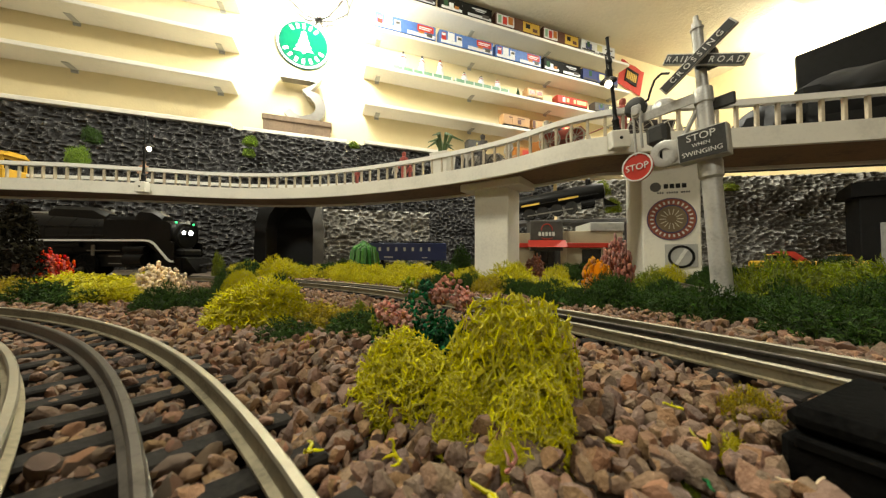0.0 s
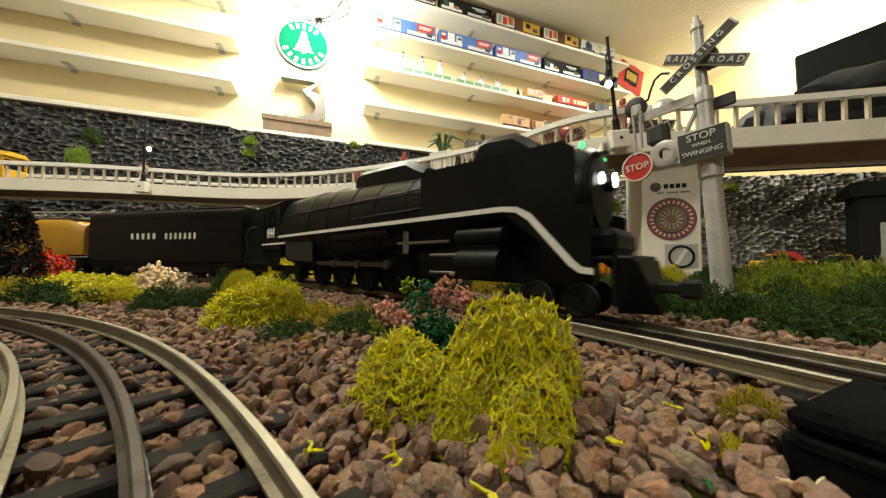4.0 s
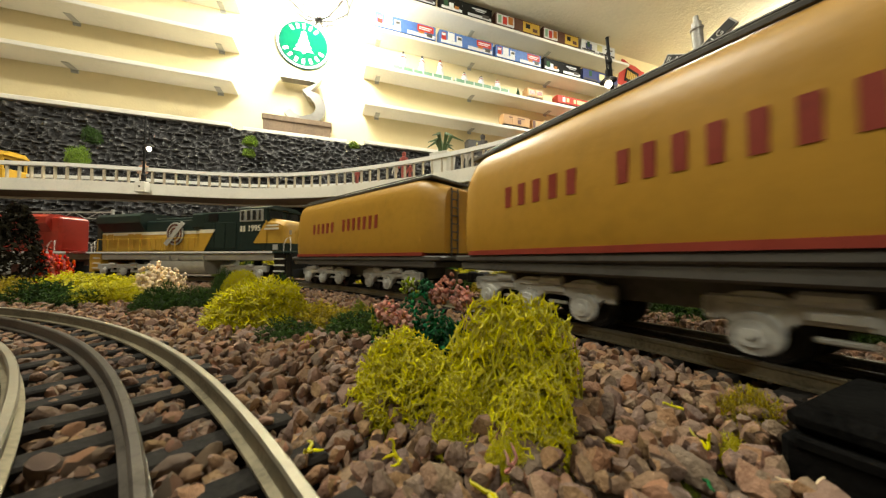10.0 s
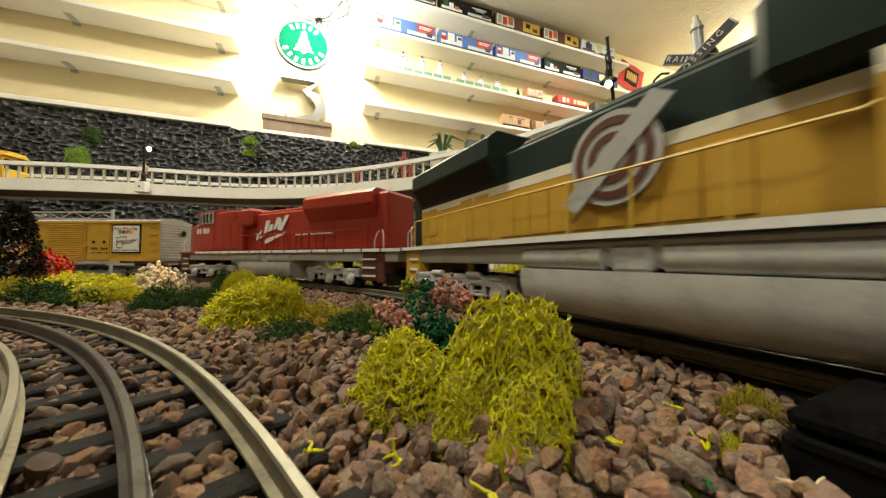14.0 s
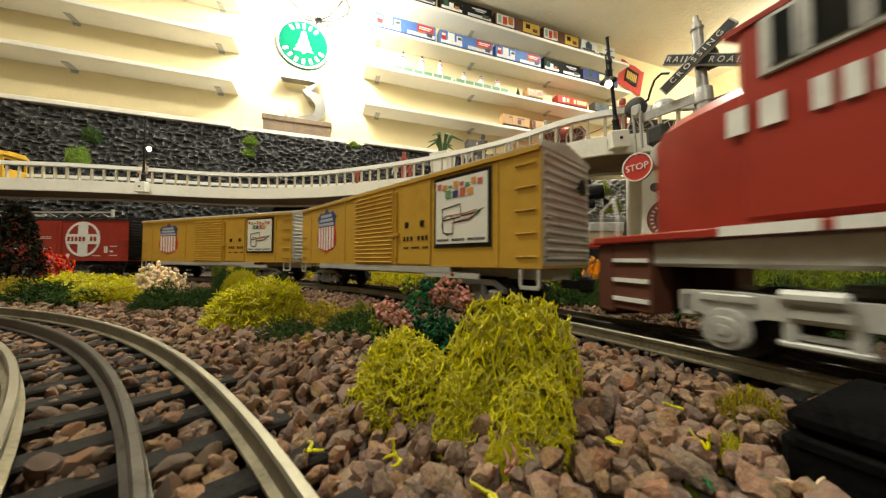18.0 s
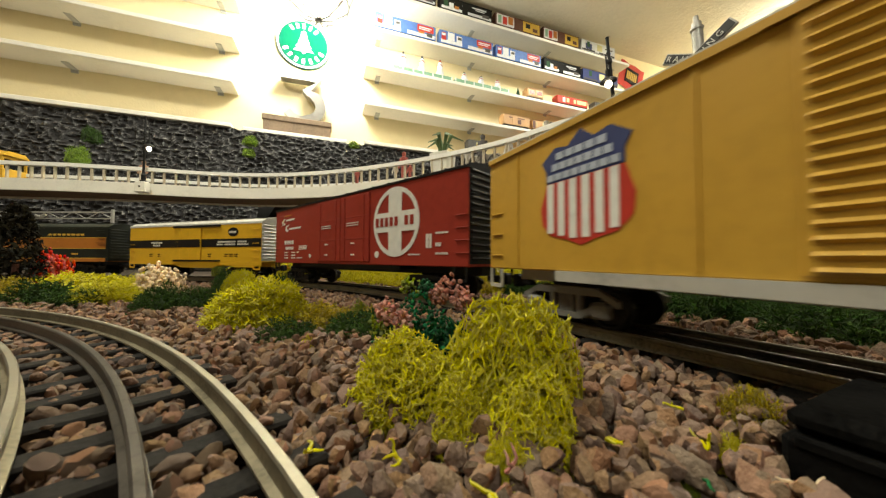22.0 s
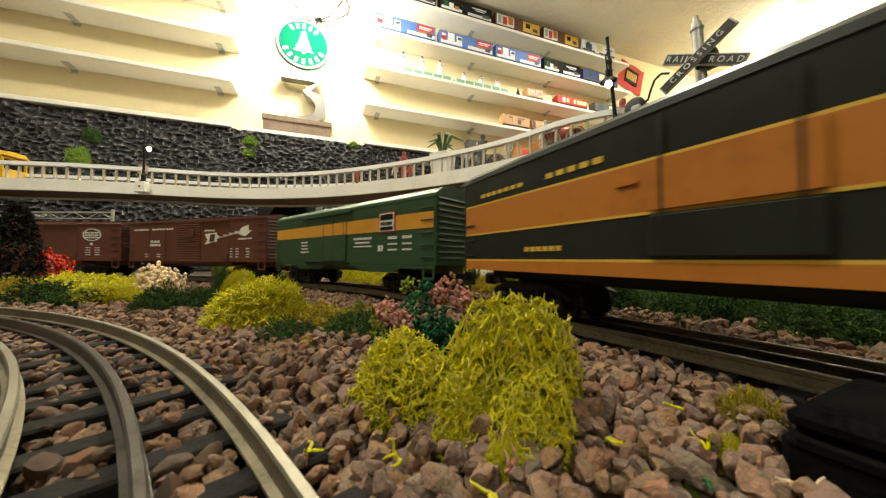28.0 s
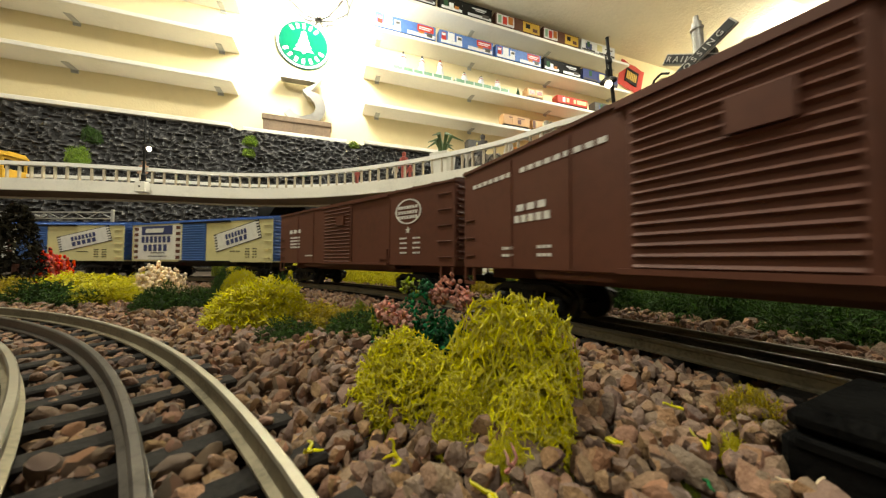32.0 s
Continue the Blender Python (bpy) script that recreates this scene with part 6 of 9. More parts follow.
def tunnel(m):
    t = thing("tunnel_portal", "grey concrete tunnel portal in the rock", "tunnel", m)
    w, h, ow, oh = 0.125, 0.29, 0.085, 0.262
    arch = [(-ow, 0.0), (-ow, oh * 0.6)] + [(-ow * math.cos(math.pi * i / 12), oh * 0.6 + oh * 0.4 * math.sin(math.pi * i / 12)) for i in range(1, 12)] + [(ow, oh * 0.6), (ow, 0.0)]
    outer = [(-w, 0.0), (-w, oh * 0.6)] + [(-w + 2 * w * i / 12, h) for i in range(1, 12)] + [(w, oh * 0.6), (w, 0.0)]
    rings = [[(i[0], 0, i[1]), (o[0], 0, o[1]), (o[0], 0.03, o[1]), (i[0], 0.03, i[1])] for i, o in zip(arch, outer)]
    # concrete surround coloured black for the shade under the bridge
    part("portal_wall", B().ring_loft(rings[:-2][::-1]), M_VOID, t, "portal surround, bridge shade painted as black")
    part("right_jamb", B().ring_loft(rings[-3:][::-1]), M_CONC, t, "grey concrete jamb")
    part("lining", B().ring_loft([[(x, 0.01, z), (x * 1.05, 0.01, z + 0.004), (x * 1.05, 0.12, z + 0.004), (x, 0.12, z)] for x, z in arch[::-1]]), M_VOID, t)
    part("dark_end", B().box(-ow * 1.05, ow * 1.05, 0.115, 0.12, 0, oh), M_VOID, t)
    return t


tunnel(pose(-0.583, 1.20, GZ, 0, 0, 8))

pier2 = pier(-0.004, 0.0844, 0, 0.14, BZ + 0.006, pose(0.3644, 0.57, 0, 0, 0, -20), "cream bridge pier with a round emblem", False)
M_EMB = mat("brick_red_print", (0.30, 0.085, 0.05), 0.6, scale=60)
M_EMB2 = mat("bronze_print", (0.22, 0.16, 0.09), 0.6, scale=60)
em = disc(pier2, 0.0405, 0.1045, 0.0375, M_EMB, 0, "emblem", "round brick red emblem with a bronze centre", 0.0006, 40)
ring(em, 0.0405, 0.1045, 0.0372, 0.0012, P_NAVY, -0.0006, "ring")
ring(em, 0.0405, 0.1045, 0.0250, 0.0016, P_NAVY, -0.0007, "ring")
disc(em, 0.0405, 0.1045, 0.0235, M_EMB2, -0.0006, "centre", "", 0.0005, 30)
b = B()
for i in range(26):
    a = 2 * math.pi * i / 26
    p = Vector((0.0405 + 0.0298 * math.cos(a), -0.0014, 0.1045 + 0.0298 * math.sin(a)))
    b.join(B().box(-0.0013, 0.0013, 0, 0.0006, -0.0026, 0.0026), Matrix.Translation(p) @ pose(0, 0, 0, 0, -math.degrees(a) + 90, 0))
part("lettering", b, M_WHITE, em, "white lettering bars")
b = B()
for i in range(14):
    a = 2 * math.pi * i / 14
    b.join(B().box(0.008, 0.018, 0, 0.0005, -0.0006, 0.0006), Matrix.Translation((0.0405, -0.0012, 0.1045)) @ pose(0, 0, 0, 0, -math.degrees(a), 0))
part("rays", b, M_CREAM_SIGN, em)
disc(pier2, 0.0175, 0.1625, 0.0085, P_GRAPH, 0, "badge", "small dark round badge")
bars(pier2, 0.030, 0.066, 0.1590, 0.1670, 4, M_BLACK, 0, fill=0.75)
bars(pier2, 0.020, 0.070, 0.1500, 0.1530, 14, P_GRAPH, 0, (3, 9))
pk = part("sticker", B().box(0.030, 0.078, -0.0012, 0, 0.020, 0.060, 0.0004), M_GREY, pier2, "pale square sticker in clear plastic")
ring(pk, 0.054, 0.038, 0.0200, 0.0042, M_BLACK, -0.0012, "ring")
shape(pk, [(0.044, 0.026), (0.049, 0.024), (0.064, 0.050), (0.059, 0.052)], M_WHITE, -0.0012, "slash", "", 0.0006)

# ---- wall pieces ----
M_SIGNGREEN = mat("green_enamel", (0.003, 0.085, 0.045), 0.8, scale=10, var=0.06, spec=0.02)
M_SIGNDARK = mat("dark_enamel_edge", (0.03, 0.05, 0.04), 0.4)
sign = thing("round_wall_sign", "round green enamel sign with a white tree", "sign", WALL @ pose(-0.3735, -0.002, 1.061))
part("plate", B().lathe([(0.1215, 0.0), (0.1215, -0.006), (0.1190, -0.008), (0.002, -0.008)], 48, (0, 0, 0), "y"), M_SIGNGREEN, sign)
for r, w, mm, nm in ((0.121, 0.004, M_SIGNDARK, "rim"), (0.116, 0.007, M_WHITE, "white_ring"), (0.109, 0.003, M_SIGNDARK, "dark_ring")):
    ring(sign, 0, 0, r, w, mm, -0.0083, nm, n=48)
b = B()
for k in range(4):
    w, z0, z1 = 0.046 - 0.010 * k, -0.038 + 0.021 * k, -0.006 + 0.021 * k
    b.plate([(-w, z0), (w, z0), (0.010, z1), (-0.010, z1)], -0.0095, -0.0075)
b.plate([(-0.007, -0.048), (0.007, -0.048), (0.007, -0.036), (-0.007, -0.036)], -0.0095, -0.0075).plate([(-0.010, 0.050), (0.010, 0.050), (0, 0.062)], -0.0095, -0.0075)
part("tree_emblem", b, M_WHITE, sign, "white fir tree shape")
for n, a0, a1, sgn in ((5, 128, 52, 1), (7, 205, 335, -1)):
    for i in range(n):
        a = radians(a0 + (a1 - a0) * i / (n - 1))
        part("letter_bar", B().box(-0.0065, 0.0065, -0.0012, 0.001, -0.0115, 0.0115), M_WHITE, sign, "", Matrix.Translation((0.086 * math.cos(a), -0.0083, 0.086 * math.sin(a))) @ pose(0, 0, 0, 0, 90 - math.degrees(a) if sgn > 0 else -90 - math.degrees(a), 0))

# flat-topped numeral, a bent bar of polished metal
path = [(-0.092, 0.088), (0.075, 0.088), (0.012, 0.020)]
path += [(0.004 + 0.076 * math.cos(radians(a)), -0.045 + 0.066 * math.sin(radians(a))) for a in range(75, -151, -15)]
b = B()
rings = []
for k, (px, pz) in enumerate(path):
    q0, q1 = path[max(k - 1, 0)], path[min(k + 1, len(path) - 1)]
    d = Vector((q1[0] - q0[0], q1[1] - q0[1])).normalized()
    n = Vector((-d.y, d.x)) * (0.016 + (0.006 if 4 < k < 14 else 0))
    rings.append([(px + n.x, -0.022, pz + n.y), (px + n.x, 0.022, pz + n.y), (px - n.x, 0.022, pz - n.y), (px - n.x, -0.022, pz - n.y)])
b.ring_loft(rings)
solo("wall_numeral", b, mat("polished_nickel", (0.36, 0.35, 0.33), 0.30, 1.0, scale=8, var=0.15), "large polished metal numeral three on a plinth", "numeral", WALL @ pose(-0.372, -0.040, 0.783))
plinth = solo("numeral_plinth", B().box(-0.145, 0.145, -0.075, -0.004, 0, 0.024, 0.002).box(-0.14, 0.14, -0.07, -0.004, -0.053, 0.0), mat("brown_wood_plinth", (0.20, 0.13, 0.075), 0.5, scale=14, var=0.25), "dark wooden plinth under the metal numeral", "plinth", WALL @ pose(-0.387, 0, 0.648))

cage = thing("caged_lamp", "lit white jar lamp in a wire cage", "lamp", WALL @ pose(-0.300, -0.28, 1.128) @ Matrix.Scale(1.6, 4))
part("bulb", B().lathe([(0.012, 0.065), (0.030, 0.058), (0.046, 0.030), (0.050, 0.0), (0.044, -0.030), (0.028, -0.050), (0.008, -0.058)], 24), M_BIGBULB, cage, "glowing frosted bulb")
for k in range(10):
    a = 2 * math.pi * k / 10
    pts = [(r * math.cos(a), r * math.sin(a), z) for r, z in ((0.055, 0.10), (0.078, 0.05), (0.082, 0.0), (0.068, -0.045), (0.03, -0.075), (0.0, -0.080))]
    part("cage_wire", B().tube(pts, 0.0024, 5), P_GRAPH, cage, "dark wire")
for r, z in ((0.081, 0.02), (0.073, -0.035)):
    part("cage_hoop", B().tube([(r * math.cos(2 * math.pi * i / 24), r * math.sin(2 * math.pi * i / 24), z) for i in range(25)], 0.0024, 5), P_GRAPH, cage, "dark wire")
part("socket", B().cyl((0, 0, 0.06), (0, 0, 0.13), 0.03, n=16), M_GREY, cage)
part("arm", B().tube([(0, 0, 0.12), (0, 0.02, 0.16), (0, 0.172, 0.17)], 0.010, 8).cyl((0, 0.166, 0.17), (0, 0.174, 0.17), 0.045, n=16), M_GREY, cage)

flag = thing("wall_banner", "red railway banner with a dark yellow-lettered square", "banner", WALL @ pose(1.772, -0.004, 1.340, 0, 14, 0) @ Matrix.Scale(0.90, 4))
b = B()
rings = []
for i in range(13):
    x = -0.125 + 0.25 * i / 12
    wv = 0.006 * math.sin(i * 1.1)
    rings.append([(x, -0.004 + wv * 0.5, -0.105 + wv), (x, -0.001 + wv * 0.5, -0.105 + wv), (x, -0.001 + wv * 0.5, 0.105 + wv * 1.2), (x, -0.004 + wv * 0.5, 0.105 + wv * 1.2)])
part("cloth", b.ring_loft(rings), mat("red_banner_cloth", (0.52, 0.05, 0.035), 0.8, scale=20, var=0.15), flag)
part("field", B().box(-0.065, 0.065, -0.0105, -0.004, -0.055, 0.060), P_ENGINE, flag, "dark square field")
bars(flag, -0.055, 0.055, -0.030, 0.035, 6, P_GOLD, -0.0108, fill=0.7)

# ---- toy cars on the shelves ----
M_SNOW = mat("white_snow_print", (0.72, 0.74, 0.76), 0.6, scale=60, var=0.1)
M_SKY = mat("blue_print", (0.08, 0.18, 0.50), 0.5, scale=40, var=0.15)
M_TAN = mat("tan_printed_card", (0.52, 0.30, 0.13), 0.6, scale=30, var=0.12)
M_MINT = mat("mint_green_plastic", (0.22, 0.42, 0.28), 0.5, scale=60, var=0.12)
M_FIR = mat("dark_fir_bristle", (0.03, 0.09, 0.04), 0.9, scale=200, var=0.4)
SHELF_CARS = "toy cars on the wall shelves"


def toy_boxcar(k0, k1, z, body, label, marks, h=0.085, dep=0.055):
    """A printed toy boxcar on a shelf, with frame, wheels and pictures on its front."""
    L = (k1 - k0) / 2 - 0.006
    c = thing("toy_boxcar", label, "toy train", WALL @ pose((k0 + k1) / 2, -0.075, z + 0.0172), SHELF_CARS)
    part("body", B().box(-L, L, -0.027, 0.027, 0.018, h, 0.001), body, c)
    part("roof", B().prism([(-0.028, h - 0.001), (0.028, h - 0.001), (0.028, h + 0.001), (0, h + 0.006), (-0.028, h + 0.001)], -L - 0.001, L + 0.001), body, c)
    part("frame", B().box(-L, L, -0.024, 0.024, 0.012, 0.018), M_BLACK, c)
    part("door", B().box(-0.030, 0.004, -0.0285, -0.027, 0.020, h - 0.006, 0.0004), body, c)
    for s in (-1, 1):
        tk = part("truck", B().box(s * (L - 0.045) - 0.024, s * (L - 0.045) + 0.024, -0.021, -0.017, 0.006, 0.014, 0.001).box(s * (L - 0.045) - 0.02, s * (L - 0.045) + 0.02, -0.016, 0.016, 0.006, 0.013), M_BLACK, c)
        for dx in (-0.016, 0.016):
            part("wheel", B().cyl((s * (L - 0.045) + dx, -0.017, 0.008), (s * (L - 0.045) + dx, 0.017, 0.008), 0.0078, n=12), P_WHEEL, tk)
    for i, (x0, x1, z0, z1, mm) in enumerate(marks):
        panel(c, -L + 2 * L * x0, -L + 2 * L * x1, 0.018 + (h - 0.018) * z0, 0.018 + (h - 0.018) * z1, mm, -0.0270 - 0.0004 * (i % 4 + 1), "print")
    return c


SANTA = [(0.02, 0.98, 0.04, 0.30, M_SNOW), (0.03, 0.11, 0.25, 0.85, P_STRIPE), (0.035, 0.10, 0.60, 0.78, M_SNOW), (0.14, 0.26, 0.30, 0.92, M_SNOW), (0.17, 0.24, 0.45, 0.80, P_NAVY), (0.30, 0.40, 0.28, 0.80, M_SNOW), (0.32, 0.39, 0.50, 0.72, P_GRAPH), (0.42, 0.66, 0.30, 0.94, M_SKY), (0.44, 0.62, 0.22, 0.42, M_SNOW),
         (0.68, 0.96, 0.45, 0.95, P_STRIPE), (0.71, 0.93, 0.72, 0.80, M_SNOW), (0.71, 0.90, 0.58, 0.65, M_SNOW), (0.70, 0.80, 0.25, 0.55, P_ORANGE), (0.84, 0.94, 0.12, 0.42, P_GRAPH)]
NIGHT = [(0.02, 0.98, 0.04, 0.26, M_SNOW), (0.06, 0.14, 0.24, 0.75, M_FIR), (0.16, 0.24, 0.22, 0.60, M_SNOW), (0.26, 0.34, 0.20, 0.44, P_ORANGE), (0.40, 0.42, 0.60, 0.68, M_SNOW), (0.60, 0.88, 0.68, 0.78, M_SNOW), (0.66, 0.84, 0.54, 0.60, M_SNOW), (0.80, 0.94, 0.14, 0.40, P_GRAPH)]
CANDY = [(0.02, 0.40, 0.05, 0.95, M_SNOW), (0.05, 0.12, 0.20, 0.85, M_MINT), (0.15, 0.24, 0.15, 0.80, P_STRIPE), (0.27, 0.37, 0.25, 0.90, P_ORANGE), (0.60, 0.98, 0.05, 0.95, P_GOLD), (0.66, 0.76, 0.40, 0.80, M_BLACK), (0.82, 0.93, 0.20, 0.50, P_BROWN)]
PALE = [(0.02, 0.98, 0.02, 0.18, P_GRAPH), (0.12, 0.30, 0.20, 0.75, P_NAVY), (0.16, 0.24, 0.40, 0.90, M_FIR), (0.45, 0.60, 0.25, 0.85, P_CREAM), (0.70, 0.92, 0.60, 0.72, P_GRAPH), (0.74, 0.86, 0.28, 0.50, M_SKY)]
toy_boxcar(-0.03, 0.268, SHELF_Z[3] + 0.187, P_ENGINE, "black toy boxcar with a snowy scene on the shelf", NIGHT)
toy_boxcar(0.282, 0.600, SHELF_Z[3] + 0.187, P_ENGINE, "black toy boxcar with a winter night scene", NIGHT)
toy_boxcar(0.612, 0.925, SHELF_Z[3] + 0.187, P_BROWN, "brown toy boxcar with candy and yellow prints", CANDY)
toy_boxcar(0.935, 1.215, SHELF_Z[3] + 0.187, P_BROWN, "brown toy boxcar with colourful prints", CANDY)
toy_boxcar(1.225, 1.517, SHELF_Z[3] + 0.187, M_SNOW, "white toy boxcar with small pictures", PALE)
toy_boxcar(-0.055, 0.268, SHELF_Z[3], M_SKY, "blue toy boxcar with a red and white holiday scene", SANTA)
toy_boxcar(0.279, 0.607, SHELF_Z[3], M_SKY, "blue toy boxcar with a red and white holiday scene", SANTA)
toy_boxcar(0.615, 0.930, SHELF_Z[3], M_SKY, "blue toy boxcar with a red and white holiday scene", SANTA)
toy_boxcar(0.940, 1.228, SHELF_Z[3], P_ENGINE, "black toy boxcar with white snow scene", NIGHT)
toy_boxcar(1.236, 1.539, SHELF_Z[3], P_NAVY, "dark blue toy boxcar with mixed prints", PALE)


def snowman_car(k0, k1, z, label, tall):
    L = (k1 - k0) / 2
    c = thing("toy_gondola", label, "toy train", WALL @ pose((k0 + k1) / 2, -0.075, z + 0.0172), SHELF_CARS)
    part("tub", B().box(-L, L, -0.024, 0.024, 0.012, 0.030, 0.001), M_MINT, c)
    for i in range(13):
        x = -L + 0.004 + (2 * L - 0.008) * i / 12
        part("side_rib", B().box(x - 0.003, x + 0.003, -0.0262, -0.024, 0.010, 0.031, 0.0005), M_MINT if i % 2 else M_SNOW, c)
    part("load", B().prism([(-0.021, 0.030), (0.021, 0.030), (0.010, 0.038), (-0.010, 0.038)], -L + 0.01, L - 0.01), M_SNOW, c, "white snow load")
    for k, x in enumerate((-0.62, 0.0, 0.62)):
        h = tall
        s = part("snowman", B().lathe([(0.002, 0.030), (0.017, 0.034), (0.020, 0.034 + h * 0.22), (0.012, 0.034 + h * 0.42), (0.015, 0.034 + h * 0.54), (0.010, 0.034 + h * 0.66), (0.012, 0.034 + h * 0.76), (0.007, 0.034 + h * 0.88)], 14, (x * L, 0, 0)), M_SNOW, c, "white snowman")
        part("hat", B().lathe([(0.009, 0.034 + h * 0.86), (0.009, 0.034 + h * 0.89), (0.005, 0.034 + h * 0.90), (0.004, 0.034 + h * 1.02)], 12, (x * L, 0, 0)), M_BLACK if k != 2 else P_STRIPE, s)
        part("scarf", B().lathe([(0.0115, 0.034 + h * 0.64), (0.0135, 0.034 + h * 0.66), (0.0115, 0.034 + h * 0.70)], 12, (x * L, 0, 0)), P_STRIPE, s)
    for s in (-1, 1):
        part("truck", B().box(s * (L - 0.045) - 0.022, s * (L - 0.045) + 0.022, -0.019, 0.019, 0.0, 0.012, 0.002), M_BLACK, c)
    return c


snowman_car(0.035, 0.358, SHELF_Z[2], "mint green toy gondola with three white snowmen", 0.085)
snowman_car(0.373, 0.705, SHELF_Z[2], "mint green toy gondola with small snowmen", 0.050)


def fir(k, z, h):
    c = thing("toy_fir_tree", "small dark toy fir tree on the shelf", "tree", WALL @ pose(k, -0.06, z + 0.0172))
    part("trunk", B().cyl((0, 0, 0), (0, 0, h * 0.2), 0.003, n=6), P_BROWN, c)
    b = B()
    for i in range(7):
        z0 = h * (0.12 + 0.12 * i)
        b.lathe([(h * 0.30 * (1 - i / 7.5), z0), (h * 0.10 * (1 - i / 8), z0 + h * 0.16)], 9, (0, 0, 0))
    part("crown", b, M_FIR, c)


fir(0.790, SHELF_Z[2], 0.075)
fir(0.955, SHELF_Z[2], 0.06)
toy_boxcar(0.823, 0.945, SHELF_Z[2], M_TAN, "small brick-red toy car with pale panels", [(0.06, 0.46, 0.15, 0.85, P_CREAM), (0.54, 0.94, 0.15, 0.85, P_CREAM), (0.10, 0.42, 0.25, 0.75, P_KATY), (0.58, 0.90, 0.25, 0.75, P_KATY)], 0.066)
toy_boxcar(1.040, 1.280, SHELF_Z[2], P_STRIPE, "red toy stock car with pale lettering bars", [(0.15, 0.24, 0.2, 0.85, M_SNOW), (0.28, 0.60, 0.25, 0.80, P_CREAM), (0.64, 0.96, 0.25, 0.80, P_CREAM)], 0.062)
toy_boxcar(1.33, 1.60, SHELF_Z[2], P_GRAPH, "grey toy car at the end of the shelf", PALE, 0.07)
toy_boxcar(0.662, 0.848, SHELF_Z[1], M_TAN, "tan toy boxcar with brown prints", [(0.20, 0.80, 0.70, 0.82, P_BROWN), (0.38, 0.66, 0.15, 0.62, P_BROWN)], 0.072)
toy_boxcar(0.856, 0.990, SHELF_Z[1], M_TAN, "tan toy boxcar with pale panels", [(0.02, 0.16, 0.05, 0.95, P_BROWN), (0.22, 0.50, 0.15, 0.85, P_CREAM), (0.56, 0.92, 0.15, 0.85, P_CREAM)], 0.066)
toy_boxcar(1.005, 1.20, SHELF_Z[1], P_STRIPE, "red toy car with pale prints", PALE, 0.066)
toy_boxcar(0.446, 0.540, SHELF_Z[0], P_GRAPH, "dark wooden crate car with a yellow print", [(0.30, 0.90, 0.15, 0.85, P_CREAM), (0.40, 0.80, 0.30, 0.70, P_GOLD)], 0.085)
toy_boxcar(0.75, 1.00, SHELF_Z[0], P_ORANGE, "orange toy boxcar with dark prints", [(0.15, 0.35, 0.2, 0.8, P_STRIPE), (0.5, 0.9, 0.4, 0.7, P_BROWN)], 0.085)

# ---- street lamps ----
def street_lamp(x, y, z, h, side, label, lean=0.0):
    c = thing("street_lamp", label, "street lamp", pose(x, y, z, 0, lean, 0), "lamps on the bridge")
    part("bracket_box", B().box(-0.015, 0.015, -0.012, 0.006, -0.030, 0.0, 0.0015), M_BRIDGE, c, "cream bracket block")
    part("screw", B().cyl((0, -0.0125, -0.014), (0, -0.0115, -0.014), 0.0028, n=10), M_BLACK, c)
    part("base", B().lathe([(0.0075, 0.0), (0.0075, 0.004), (0.0055, 0.006), (0.0050, 0.018), (0.0062, 0.020), (0.0035, 0.026)], 14), M_BLACK_FLAT, c)
    part("pole", B().lathe([(0.0034, 0.02), (0.0028, h * 0.45), (0.0036, h * 0.46), (0.0030, h * 0.48), (0.0026, h * 0.72), (0.0042, h * 0.73), (0.0042, h * 0.76), (0.0024, h * 0.78), (0.0024, h * 0.98), (0.0032, h)], 10), M_BLACK_FLAT, c)
    part("arm", B().tube([(0, 0, h * 0.80), (side * 0.006, 0, h * 0.84), (side * 0.010, 0, h * 0.80), (side * 0.010, 0, h * 0.66)], 0.0014, 6), M_BLACK_FLAT, c)
    part("shade", B().lathe([(0.0030, h * 0.66), (0.0034, h * 0.585), (0.0130, h * 0.545), (0.0135, h * 0.535), (0.0115, h * 0.538)], 18, (side * 0.010, 0, 0)), M_BLACK_FLAT, c)
    part("bulb", B().lathe([(0.0030, h * 0.545), (0.0058, h * 0.515), (0.0052, h * 0.485), (0.0015, h * 0.470)], 14, (side * 0.010, 0, 0)), M_BULB, c, "lit warm white bulb")
    return c


street_lamp(-0.853, 0.893, 0.247, 0.190, 1.3, "black gooseneck street lamp with lit bulb")
street_lamp(0.2945, 0.531, 0.249, 0.165, -0.55, "black gooseneck street lamp above the bridge rail", -5.0)

# ---- crossing signal ----
M_SIGREY = mat("aged_silver_grey_paint", (0.50, 0.495, 0.47), 0.42, 0.3, scale=60, var=0.2)
M_SIGBLACK = mat("worn_sign_black", (0.035, 0.035, 0.032), 0.55, scale=80, var=0.4)
sg = thing("crossing_signal", "grey metal railroad crossing signal with swinging stop disc", "crossing signal", pose(0.2147, 0.2431, 0.0015, 0, -3.3, -55.3))
part("base", B().lathe([(0.013, GZ - 0.004), (0.013, GZ + 0.005), (0.010, GZ + 0.008), (0.009, GZ + 0.016)], 18), M_SIGREY, sg)
part("lower_pole", B().lathe([(0.0068, GZ + 0.01), (0.0064, 0.094), (0.0080, 0.096), (0.0080, 0.108), (0.0070, 0.112), (0.0060, 0.122)], 20), M_SIGREY, sg)
